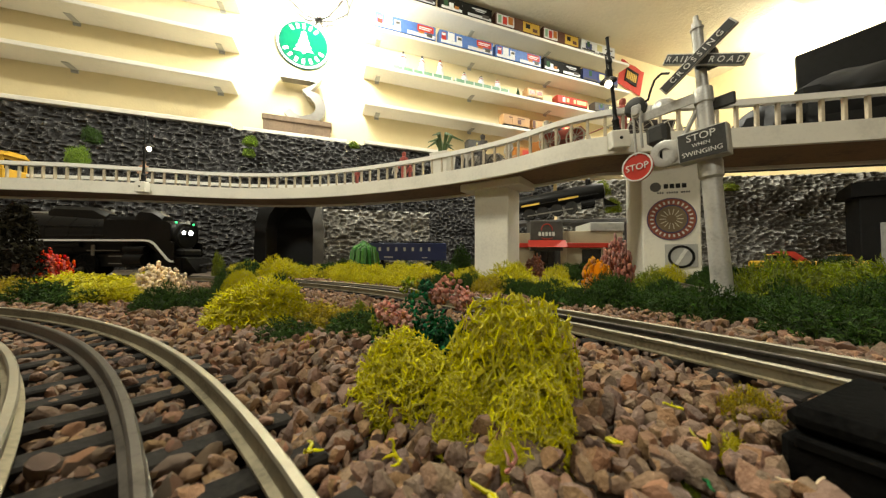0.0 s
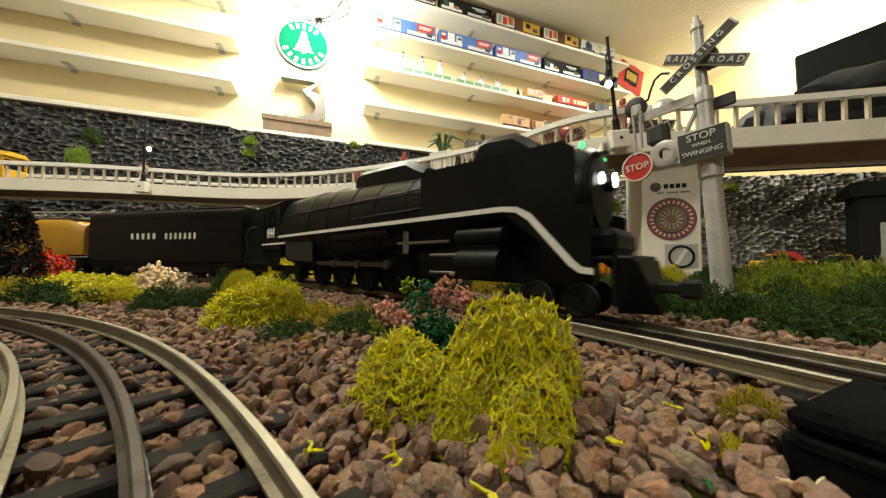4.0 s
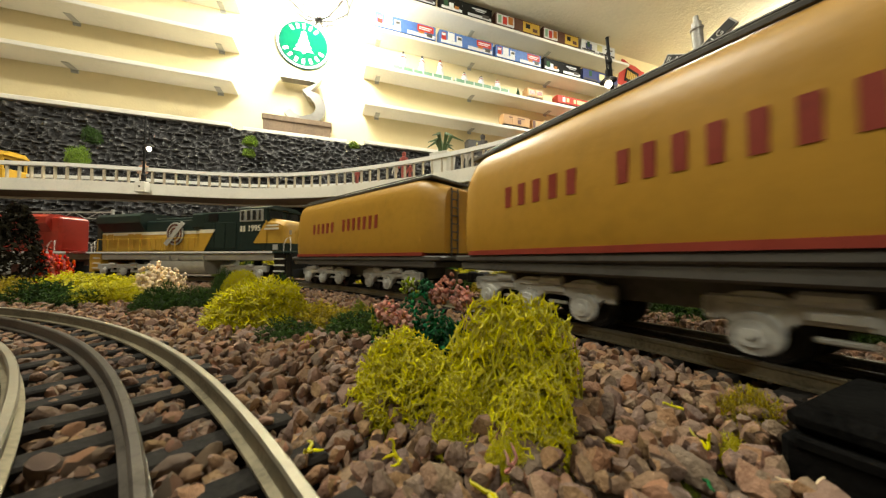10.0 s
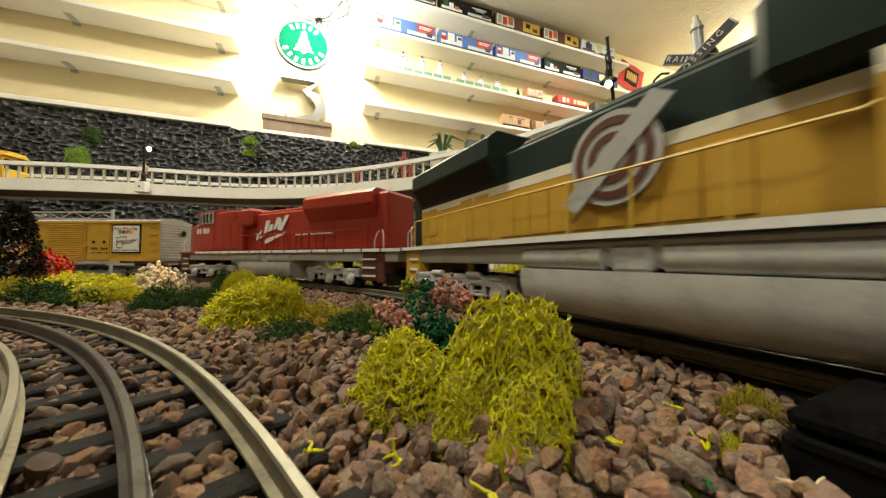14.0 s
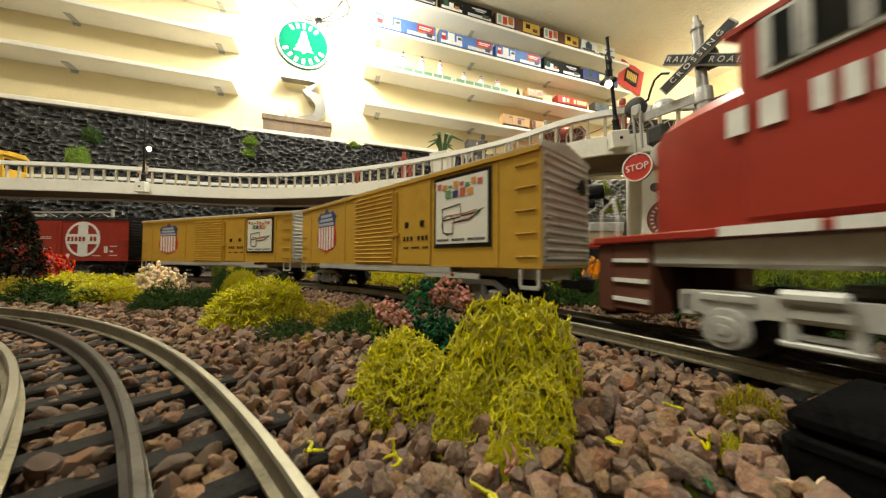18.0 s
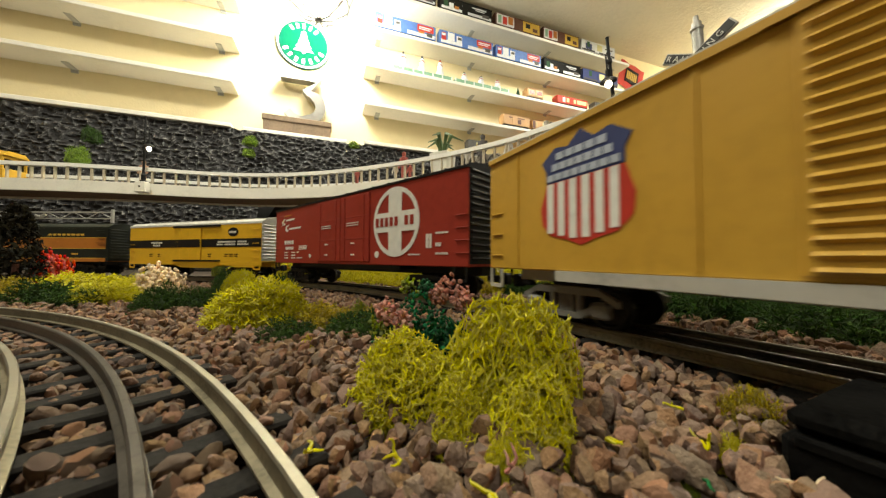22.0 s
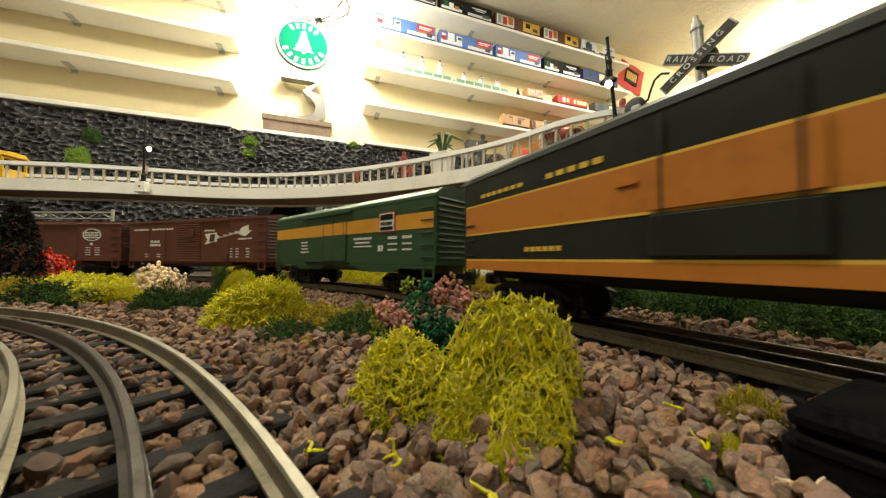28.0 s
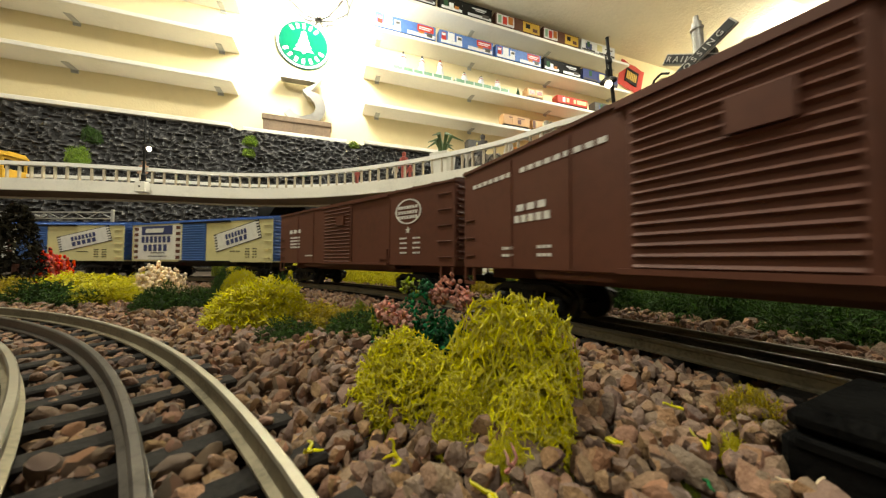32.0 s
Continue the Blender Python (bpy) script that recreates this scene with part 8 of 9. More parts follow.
for i in range(14):
    p = spur[0][0].lerp(spur[-1][0], (i + 0.5) / 14)
    part("tie", B().box(-0.0038, 0.0038, -0.0245, 0.0245, GZ, -RAIL_H, 0.0006), M_TIE, sp, "", Matrix.Translation(p) @ Matrix.Rotation(spur[0][1], 4, "Z"))

# signal bridge behind the train
sb = thing("signal_bridge", "thin silver signal bridge over the far track", "signal bridge", pose(-0.885, 0.72, 0, 0, 0, 0))
for x in (-0.14, 0.13):
    part("post", B().box(x - 0.0025, x + 0.0025, -0.0025, 0.0025, GZ, 0.142, 0.0005), M_SILVER, sb)
part("upper_chord", B().box(-0.14, 0.13, -0.002, 0.002, 0.134, 0.137), M_SILVER, sb)
part("lower_chord", B().box(-0.14, 0.13, -0.002, 0.002, 0.120, 0.1225), M_SILVER, sb)
for k in range(9):
    x = -0.14 + k * 0.03
    part("lattice", B().tube([(x, 0, 0.121), (x + 0.03, 0, 0.136)] if k % 2 else [(x, 0, 0.136), (x + 0.03, 0, 0.121)], 0.0008, 4), M_SILVER, sb)
for x in (-0.12, -0.03):
    part("signal_head", B().tube([(x - 0.012, -0.003, 0.128), (x, -0.003, 0.124), (x + 0.012, -0.003, 0.129)], 0.0025, 6), M_SILVER, sb)

# small model vehicles and a barn at the far right
for x, y, a, mm, lab in ((0.70, 0.66, -12, P_REEFER, "yellow model car parked by the rock wall"), (0.83, 0.66, 8, P_REEFER, "yellow model taxi parked on the verge")):
    v = thing("model_car", lab, "toy vehicle", pose(x, y, 0.012, 0, 0, a))
    part("body", B().box(-0.045, 0.045, -0.017, 0.017, 0.006, 0.020, 0.003), mm, v)
    part("cabin", B().ring_loft([[(-0.026, -0.015, 0.020), (0.022, -0.015, 0.020), (0.022, 0.015, 0.020), (-0.026, 0.015, 0.020)], [(-0.016, -0.012, 0.031), (0.010, -0.012, 0.031), (0.010, 0.012, 0.031), (-0.016, 0.012, 0.031)]]), P_GLASS, v)
    part("roof", B().box(-0.016, 0.010, -0.012, 0.012, 0.031, 0.033, 0.001), mm, v)
    for xx in (-0.027, 0.027):
        for s in (-1, 1):
            part("wheel", B().cyl((xx, s * 0.013, 0.0065), (xx, s * 0.0175, 0.0065), 0.0065, n=14), M_BLACK_FLAT, v)
    part("verge_base", B().box(-0.055, 0.055, -0.03, 0.03, GZ - 0.012, 0.0), M_GROUND, v)
bn = thing("model_barn", "small red model barn", "model building", pose(0.80, 0.74, GZ, 0, 0, 10))
part("wall", B().box(-0.025, 0.025, -0.02, 0.02, 0, 0.045), P_STRIPE, bn)
part("roof", B().prism([(-0.026, 0.045), (0.026, 0.045), (0.0, 0.066)], -0.028, 0.028), P_KATY, bn)

# ---- bushes ----
COL = {
    "yellow": mat("yellow_lichen", (0.51, 0.47, 0.027), 0.95, scale=3, var=0.2, second=(0.43, 0.39, 0.020), rnd=0.15, spec=0.08),
    "olive": mat("olive_lichen", (0.33, 0.26, 0.022), 0.9, scale=90, var=0.35, rnd=0.2, spec=0.12),
    "dkgreen": mat("dark_green_lichen", (0.040, 0.076, 0.018), 0.9, scale=90, var=0.4, rnd=0.25, spec=0.12),
    "green": mat("leaf_green_lichen", (0.185, 0.225, 0.026), 0.9, scale=90, var=0.35, rnd=0.22, spec=0.12),
    "cream": mat("cream_foliage", (0.70, 0.55, 0.36), 0.9, scale=90, var=0.25, rnd=0.2, spec=0.12),
    "red": mat("scarlet_foliage", (0.55, 0.060, 0.025), 0.9, scale=90, var=0.3, rnd=0.2, spec=0.12),
    "orange": mat("orange_foliage", (0.56, 0.22, 0.025), 0.9, scale=90, var=0.3, rnd=0.2, spec=0.12),
    "pink": mat("dusty_pink_foliage", (0.40, 0.19, 0.15), 0.9, scale=90, var=0.3, rnd=0.2, spec=0.12),
    "pinkbr": mat("brown_pink_foliage", (0.26, 0.12, 0.08), 0.9, scale=90, var=0.3, rnd=0.2, spec=0.12),
    "teal": mat("teal_foliage", (0.020, 0.095, 0.040), 0.9, scale=90, var=0.3, rnd=0.25, spec=0.12),
    "lime": mat("lime_green_lichen", (0.17, 0.26, 0.04), 0.95, scale=90, var=0.3, rnd=0.2, spec=0.1),
    "black": mat("near_black_foliage", (0.018, 0.016, 0.010), 0.95, scale=90, var=0.4, rnd=0.25, spec=0.12),
}
WORDS = {"yellow": "bright yellow lichen bush on the layout", "olive": "olive yellow lichen bush on the layout", "dkgreen": "dark green lichen bush on the layout", "green": "leaf green lichen bush on the layout", "cream": "cream flowering model bush", "red": "scarlet red model bush",
         "orange": "orange autumn model bush", "pink": "dusty pink blossoming model tree", "pinkbr": "brown pink model bush", "teal": "teal green model bush"}


def lobed(direction, lobes):
    """How far the bush reaches that way, as a share of its half size."""
    r = 0.62
    for d, k in lobes:
        r = max(r, k * (0.45 + 0.55 * max(0.0, direction.dot(d)) ** 2))
    return r


def make_lobes(rnd):
    return [(Vector((rnd.gauss(0, 1), rnd.gauss(0, 1), abs(rnd.gauss(0, 0.8)) + 0.05)).normalized(), rnd.uniform(0.85, 1.08)) for _ in range(7)]


def lichen(seed, clumps, twigs, thick, reach=0.30, core=0.66):
    """Coral-like lichen: forking twigs radiate from many clumps round an uneven core; unit half size, standing on z = 0."""
    rnd = random.Random(seed)
    lobes = make_lobes(rnd)

    def any_way(k=1.0):
        return Vector((rnd.gauss(0, 1), rnd.gauss(0, 1), rnd.gauss(0, 1))).normalized() * k

    b = B()
    rings = []
    for j in range(8):
        ring_ = []
        for i in range(14):
            q, e = 2 * math.pi * i / 14, math.pi / 2 * j / 7
            d = Vector((math.cos(q) * math.cos(e), math.sin(q) * math.cos(e), math.sin(e)))
            ring_.append(d * lobed(d, lobes) * core * rnd.uniform(0.90, 1.06))
        rings.append(ring_)
    b.ring_loft(rings)
    for k in range(clumps):
        z = (k + 0.5) / clumps
        q = k * 2.39996 + rnd.uniform(-0.3, 0.3)
        d = Vector((math.cos(q) * math.sqrt(1 - z * z), math.sin(q) * math.sqrt(1 - z * z), z))
        c = d * lobed(d, lobes) * rnd.uniform(0.62, 0.76)
        rc = reach * rnd.uniform(0.75, 1.2)
        for i in range(twigs):
            v = (any_way() + d * 0.25).normalized()
            p0 = c + v * rc * rnd.uniform(0.30, 0.50)
            p1 = c + (v + any_way(0.35)).normalized() * rc * rnd.uniform(0.62, 0.80)
            p0.z, p1.z = max(p0.z, -0.02), max(p1.z, -0.02)
            b.tube([p0, p1], [thick, thick * 0.85], 3, False)
            for _ in range(2):
                p2 = p1 + (v + any_way(1.3)).normalized() * rc * rnd.uniform(0.16, 0.26)
                p3 = p2 + (v + any_way(1.9)).normalized() * rc * rnd.uniform(0.12, 0.24)
                p2.z, p3.z = max(p2.z, -0.03), max(p3.z, -0.05)
                b.tube([p1, p2, p3], [thick * 0.85, thick * 0.80, thick * 0.50], 3, False)
    return b


def puff(seed, balls, size):
    """Blossom-like foliage: many small crumbly balls on an uneven core."""
    rnd = random.Random(seed)
    lobes = make_lobes(rnd)
    b = B()
    b.lathe([(0.10, 0.0), (0.34, 0.10), (0.44, 0.30), (0.36, 0.50), (0.16, 0.62), (0.02, 0.66)], 12)
    for k in range(balls):
        z = (k + 0.5) / balls
        q = k * 2.39996 + rnd.uniform(-0.4, 0.4)
        d = Vector((math.cos(q) * math.sqrt(1 - z * z), math.sin(q) * math.sqrt(1 - z * z), z))
        c = d * lobed(d, lobes) * rnd.uniform(0.55, 0.98)
        s = size * rnd.uniform(0.7, 1.3)
        rings = []
        for e in (-1.2, -0.4, 0.4, 1.2):
            rings.append([c + Vector((math.cos(a_) * math.cos(e), math.sin(a_) * math.cos(e), math.sin(e) * 0.8)) * s * rnd.uniform(0.78, 1.18) for a_ in [2 * math.pi * j / 6 for j in range(6)]])
        b.ring_loft(rings)
    return b


def foam(seed, tufts, size):
    """Ground-foam foliage: many small leafy flakes on an uneven core."""
    rnd = random.Random(seed)
    lobes = make_lobes(rnd)
    b = B()
    rings = []
    for j in range(8):
        ring_ = []
        for i in range(14):
            q, e = 2 * math.pi * i / 14, math.pi / 2 * j / 7
            d = Vector((math.cos(q) * math.cos(e), math.sin(q) * math.cos(e), math.sin(e)))
            ring_.append(d * lobed(d, lobes) * 0.84 * rnd.uniform(0.9, 1.06))
        rings.append(ring_)
    b.ring_loft(rings)
    for k in range(tufts):
        d = Vector((rnd.gauss(0, 1), rnd.gauss(0, 1), abs(rnd.gauss(0.1, 0.8)))).normalized()
        c = d * lobed(d, lobes) * rnd.uniform(0.80, 1.06)
        s = size * rnd.uniform(0.6, 1.4)
        vs = [c + Vector((k.x, k.y, k.z * 0.62)) * s for k in [Vector((rnd.gauss(0, 1), rnd.gauss(0, 1), rnd.gauss(0, 1))).normalized() for _ in range(4)]]
        o = len(b.v)
        b.v += [tuple(v) for v in vs]
        b.f += [[o, o + 1, o + 2], [o, o + 2, o + 3], [o + 1, o + 3, o + 2], [o, o + 3, o + 1]]
    return b


def net(seed, knots, thick):
    """Spongy lichen: a web of short bent strands between scattered knots, with loose tips at the outside."""
    rnd = random.Random(seed)
    lobes = make_lobes(rnd)
    b = lichen(seed, 60, 42, 0.0100, 0.30, 0.52)
    pts, out = [], []
    for k in range(knots):
        z = (k + 0.5) / knots
        q = k * 2.39996 + rnd.uniform(-0.3, 0.3)
        d = Vector((math.cos(q) * math.sqrt(1 - z * z), math.sin(q) * math.sqrt(1 - z * z), z))
        f = rnd.uniform(0.84, 1.04)
        pts.append(d * lobed(d, lobes) * f)
        out.append((d, f))
    xyz = np.array([tuple(p) for p in pts])
    done = set()
    for i in range(knots):
        apart = xyz - xyz[i]
        gap = (apart ** 2).sum(1) + 3.0 * (apart @ np.array(tuple(out[i][0]))) ** 2
        for j in np.argsort(gap)[1:4]:
            j = int(j)
            if (j, i) in done or (i, j) in done:
                continue
            done.add((i, j))
            half = (pts[i] + pts[j]) / 2 + Vector((rnd.gauss(0, 1), rnd.gauss(0, 1), rnd.gauss(0, 1))) * 0.012
            w = thick * rnd.uniform(0.75, 1.25)
            b.tube([pts[i], half, pts[j]], [w * 1.2, w * 0.85, w * 1.2], 4, False)
        if out[i][1] > 0.98:
            tip = pts[i] + (out[i][0] + Vector((rnd.gauss(0, 1), rnd.gauss(0, 1), rnd.gauss(0, 1))) * 0.5).normalized() * rnd.uniform(0.03, 0.06)
            b.tube([pts[i], tip], [thick, thick * 0.6], 4, True)
    return b


NET = [net(n, 1300, 0.0105) for n in (21, 22)]
LACE = [lichen(n, 50, 18, 0.0120, 0.29, 0.56) for n in (11, 12, 13)]
LACE_FINE = [lichen(n, 60, 60, 0.0105, 0.31, 0.52) for n in (21, 22)]
PUFF = [puff(n, 420, 0.070) for n in (51, 52)]
FOAM = [foam(s, 3600, 0.042) for s in (31, 32, 33)]
MESHES = {}
COUNT = [0]


def bush(colour, x, y, w, h, kind=None, deep=0.8, name="lichen_bush"):
    COUNT[0] += 1
    kind = kind or ("puff" if colour in ("cream", "red", "orange", "pink", "pinkbr") else "foam" if colour in ("teal", "black") else "lace")
    src = {"net": NET, "lace": LACE, "fine": LACE_FINE, "foam": FOAM, "puff": PUFF}[kind]
    i = COUNT[0] % len(src)
    key = (colour, kind, i)
    if key not in MESHES:
        MESHES[key] = src[i].mesh("lichen_bush", COL[colour], 0 if kind == "foam" else 60)
    ob = new(name, MESHES[key])
    ob.matrix_basis = pose(x, y, GZ + 0.001, 0, 0, (COUNT[0] * 47) % 360) @ Matrix.Diagonal((w * 0.58, w * 0.58, h * 1.02, 1))
    return tagged(ob, WORDS.get(colour, "dark model bush"), "bush", "bushes along the tracks")


# between the two tracks
bush("yellow", 0.0185, 0.082, 0.034, 0.036, "net")
bush("yellow", -0.009, 0.087, 0.032, 0.022, "net")
# flowering shrub: teal sprigs with dusty pink blossom clumps
fs = thing("flowering_shrub", "teal green model shrub with dusty pink blossoms", "bush", pose(-0.004, 0.121, GZ + 0.002))
rnd = random.Random(41)
b = B()
for k in range(130):
    a, r0 = rnd.uniform(0, 2 * math.pi), 0.012 * math.sqrt(rnd.random())
    p = Vector((r0 * math.cos(a) * 1.2, r0 * math.sin(a) * 0.7, rnd.uniform(0, 0.012)))
    pts = [p]
    v = Vector((rnd.gauss(0, 0.6), rnd.gauss(0, 0.6), 1)).normalized()
    for i in range(3):
        v = (v + Vector((rnd.gauss(0, 1), rnd.gauss(0, 1), rnd.gauss(0, 1))) * 0.45).normalized()
        pts.append(pts[-1] + v * 0.0036)
    b.tube(pts, [0.0007, 0.0009, 0.0010, 0.0004], 5)
part("sprig", b, COL["teal"], fs)


def blossom(n, spots, size, seed):
    rnd = random.Random(seed)
    b = B()
    for x, y, z, r in spots:
        for k in range(n):
            d = Vector((rnd.gauss(0, 1), rnd.gauss(0, 1), rnd.gauss(0, 1))).normalized() * r * rnd.random() ** 0.4
            o, q = Vector((x, y, z)) + d, rnd.uniform(0, 6.3)
            b.join(B().lathe([(0.15, -0.5), (0.9, -0.1), (0.7, 0.4), (0.1, 0.6)], 5), Matrix.Translation(o) @ Euler((q, q * 1.7, q * 2.3)).to_matrix().to_4x4() @ Matrix.Scale(size * rnd.uniform(0.7, 1.3), 4))
    return b


part("blossom", blossom(60, [(0.006, 0.003, 0.030, 0.0062), (0.012, 0.001, 0.026, 0.0050), (0.002, 0.004, 0.027, 0.0040), (-0.016, -0.003, 0.022, 0.0055), (-0.011, -0.006, 0.018, 0.0050)], 0.0011, 5), COL["pink"], fs, "dusty pink blossoms", smooth=60)
part("foliage", blossom(70, [(-0.006, 0.0, 0.023, 0.0065), (0.002, -0.004, 0.018, 0.0060), (-0.003, 0.006, 0.030, 0.0035)], 0.0009, 6), COL["teal"], fs, smooth=60)
part("foliage", blossom(40, [(-0.009, 0.006, 0.030, 0.0045), (-0.020, 0.002, 0.016, 0.0050)], 0.0010, 7), COL["green"], fs, smooth=60)
bush("yellow", 0.0195, 0.070, 0.022, 0.021, "net")
bush("yellow", 0.004, 0.075, 0.018, 0.015, "net")
bush("yellow", 0.012, 0.060, 0.009, 0.010, "fine")
bush("yellow", 0.058, 0.066, 0.008, 0.008, "lace")
bush("olive", 0.0745, 0.078, 0.014, 0.016, "lace")
bush("green", 0.042, 0.056, 0.005, 0.006, "lace")
bush("orange", 0.062, 0.048, 0.006, 0.007, "lace")
bush("dkgreen", -0.045, 0.165, 0.041, 0.021)
bush("dkgreen", -0.074, 0.155, 0.034, 0.016)
bush("dkgreen", -0.030, 0.150, 0.026, 0.018)
bush("olive", -0.069, 0.190, 0.045, 0.021)
bush("yellow", -0.108, 0.190, 0.066, 0.032, "fine")
bush("olive", -0.040, 0.185, 0.030, 0.018)
bush("dkgreen", -0.192, 0.250, 0.044, 0.027)
bush("dkgreen", -0.214, 0.240, 0.042, 0.027)
bush("cream", -0.293, 0.330, 0.049, 0.041)
bush("yellow", -0.293, 0.280, 0.056, 0.024, "fine")
bush("dkgreen", -0.346, 0.280, 0.060, 0.028)
bush("dkgreen", -0.300, 0.262, 0.050, 0.020)
bush("yellow", -0.442, 0.400, 0.107, 0.032)
bush("yellow", -0.370, 0.390, 0.070, 0.030)
bush("olive", -0.450, 0.330, 0.050, 0.026)
bush("olive", -0.400, 0.300, 0.040, 0.022)
bush("red", -0.554, 0.450, 0.048, 0.059)
bush("yellow", -0.190, 0.300, 0.036, 0.036, "fine")
bush("dkgreen", -0.153, 0.300, 0.041, 0.036)
bush("dkgreen", -0.247, 0.360, 0.030, 0.037)
bush("dkgreen", -0.225, 0.340, 0.036, 0.030)
bush("green", -0.052, 0.200, 0.013, 0.022)
bush("yellow", -0.058, 0.135, 0.008, 0.011, "lace")
# beyond the main track
bush("green", -0.468, 0.660, 0.027, 0.067)
bush("yellow", -0.438, 0.700, 0.075, 0.049)
bush("yellow", -0.334, 0.660, 0.096, 0.056)
bush("dkgreen", -0.234, 0.640, 0.065, 0.043)
bush("yellow", -0.150, 0.590, 0.085, 0.046)
bush("yellow", -0.090, 0.560, 0.080, 0.044)
bush("yellow", -0.035, 0.525, 0.080, 0.043)
bush("yellow", 0.030, 0.470, 0.070, 0.041)
bush("yellow", 0.093, 0.420, 0.090, 0.044)
bush("yellow", 0.062, 0.385, 0.050, 0.030)
bush("yellow", 0.117, 0.310, 0.055, 0.034)
bush("dkgreen", 0.142, 0.270, 0.046, 0.035)
bush("yellow", 0.179, 0.500, 0.050, 0.041)
bush("dkgreen", 0.190, 0.275, 0.044, 0.036)
bush("green", 0.222, 0.335, 0.050, 0.040)
bush("dkgreen", 0.170, 0.320, 0.050, 0.036)
bush("orange", 0.208, 0.420, 0.042, 0.060)
bush("pink", 0.276, 0.500, 0.054, 0.088)
bush("yellow", 0.375, 0.535, 0.060, 0.042)
bush("yellow", 0.425, 0.560, 0.055, 0.038)
bush("dkgreen", 0.405, 0.500, 0.045, 0.034)
bush("dkgreen", 0.235, 0.215, 0.040, 0.036)
bush("green", 0.234, 0.232, 0.046, 0.058)
bush("green", 0.272, 0.245, 0.056, 0.054)
bush("green", 0.318, 0.232, 0.060, 0.052)
bush("green", 0.290, 0.185, 0.044, 0.046)
bush("green", 0.350, 0.215, 0.056, 0.052)
bush("dkgreen", 0.262, 0.195, 0.048, 0.036)
bush("green", 0.335, 0.255, 0.055, 0.052)
bush("dkgreen", 0.285, 0.165, 0.048, 0.035)
bush("dkgreen", 0.310, 0.210, 0.050, 0.042)
bush("green", 0.380, 0.300, 0.070, 0.056)
bush("yellow", 0.483, 0.450, 0.075, 0.041)
bush("dkgreen", 0.730, 0.600, 0.080, 0.064)
bush("green", 0.440, 0.360, 0.070, 0.046)
bush("pinkbr", 0.230, 0.800, 0.057, 0.062)
bush("dkgreen", 0.245, 0.620, 0.060, 0.043)
bush("yellow", 0.162, 0.720, 0.067, 0.050)
bush("dkgreen", 0.060, 1.000, 0.080, 0.105)
bush("dkgreen", 0.000, 0.800, 0.090, 0.045)
bush("dkgreen", -0.100, 0.850, 0.110, 0.045)
bush("dkgreen", -0.270, 0.900, 0.110, 0.050)
bush("dkgreen", 0.330, 0.760, 0.100, 0.045)
bush("dkgreen", 0.560, 0.640, 0.100, 0.050)
bush("green", 0.630, 0.520, 0.090, 0.046)

# hedge along the far side of the main track
rnd = random.Random(19)
for k in range(34):
    a = 0.52 + 0.62 * k / 33
    r = TR + rnd.uniform(0.088, 0.125)
    c = "yellow" if a < 0.70 else rnd.choice(("olive", "yellow", "yellow", "dkgreen")) if a < 0.84 else "dkgreen"
    bush(c, TC[0] + r * math.sin(a), TC[1] + r * math.cos(a), rnd.uniform(0.036, 0.055), rnd.uniform(0.022, 0.034))
for k in range(14):
    a = 0.20 + 0.40 * k / 13
    r = TR + rnd.uniform(0.12, 0.20)
    bush(rnd.choice(("yellow", "yellow", "dkgreen")), TC[0] + r * math.sin(a), TC[1] + r * math.cos(a), rnd.uniform(0.055, 0.085), rnd.uniform(0.034, 0.050))

# loose sprigs fallen on the gravel
rnd = random.Random(3)
for x, y, c in ((-0.0078, 0.0586, "yellow"), (0.0070, 0.0502, "yellow"), (0.0330, 0.0650, "yellow"), (0.0580, 0.0780, "yellow"), (0.0430, 0.0540, "teal"), (0.0500, 0.0620, "yellow"), (-0.0250, 0.0610, "yellow"), (0.0120, 0.0560, "pink"), (0.0560, 0.0500, "cream")):
    b = B()
    for j in range(3):
        p = Vector((rnd.uniform(-0.001, 0.001), rnd.uniform(-0.001, 0.001), 0))
        v = Vector((rnd.gauss(0, 1), rnd.gauss(0, 1), 0.5)).normalized()
        pts = [p]
        for i in range(5):
            v = (v + Vector((rnd.gauss(0, 1), rnd.gauss(0, 1), rnd.gauss(0, 0.6))) * 0.5).normalized()
            q = pts[-1] + v * 0.0013
            q.z = max(q.z, 0.0)
            pts.append(q)
        b.tube(pts, [0.0005, 0.0006, 0.0005, 0.0005, 0.0004, 0.0002], 5)
    solo("lichen_sprig", b, COL[c], "small loose " + c + " sprig lying on the gravel", "sprig", pose(x, y, -0.0048) @ Matrix.Scale(0.62, 4), "loose sprigs", smooth=60)

# clumps on the rock ledges
for m, w, h, c in ((pose(-1.20, 1.03, 0.34), 0.09, 0.10, "lime"), (pose(-1.18, 1.05, 0.42), 0.07, 0.09, "dkgreen"), (pose(-0.78, 1.26, 0.49), 0.085, 0.060, "lime"), (pose(-0.775, 1.25, 0.44), 0.07, 0.055, "lime"), (pose(-0.40, 1.40, 0.53), 0.065, 0.05, "lime"),
                   (pose(0.90, 1.42, 0.33), 0.10, 0.06, "green"), (pose(0.98, 1.38, 0.34), 0.12, 0.05, "dkgreen"), (pose(1.25, 1.38, 0.34), 0.12, 0.05, "green"), (pose(0.60, 1.20, 0.28), 0.10, 0.09, "green"), (pose(0.66, 1.22, 0.22), 0.09, 0.09, "green")):
    ob = bush(c, 0, 0, w, h)
    ob.matrix_basis = m @ Matrix.Diagonal((w * 0.42, w * 0.42, h * 0.76, 1))
    tagged(ob, "green lichen clump on the rock ledge", "bush", "clumps on the rock")

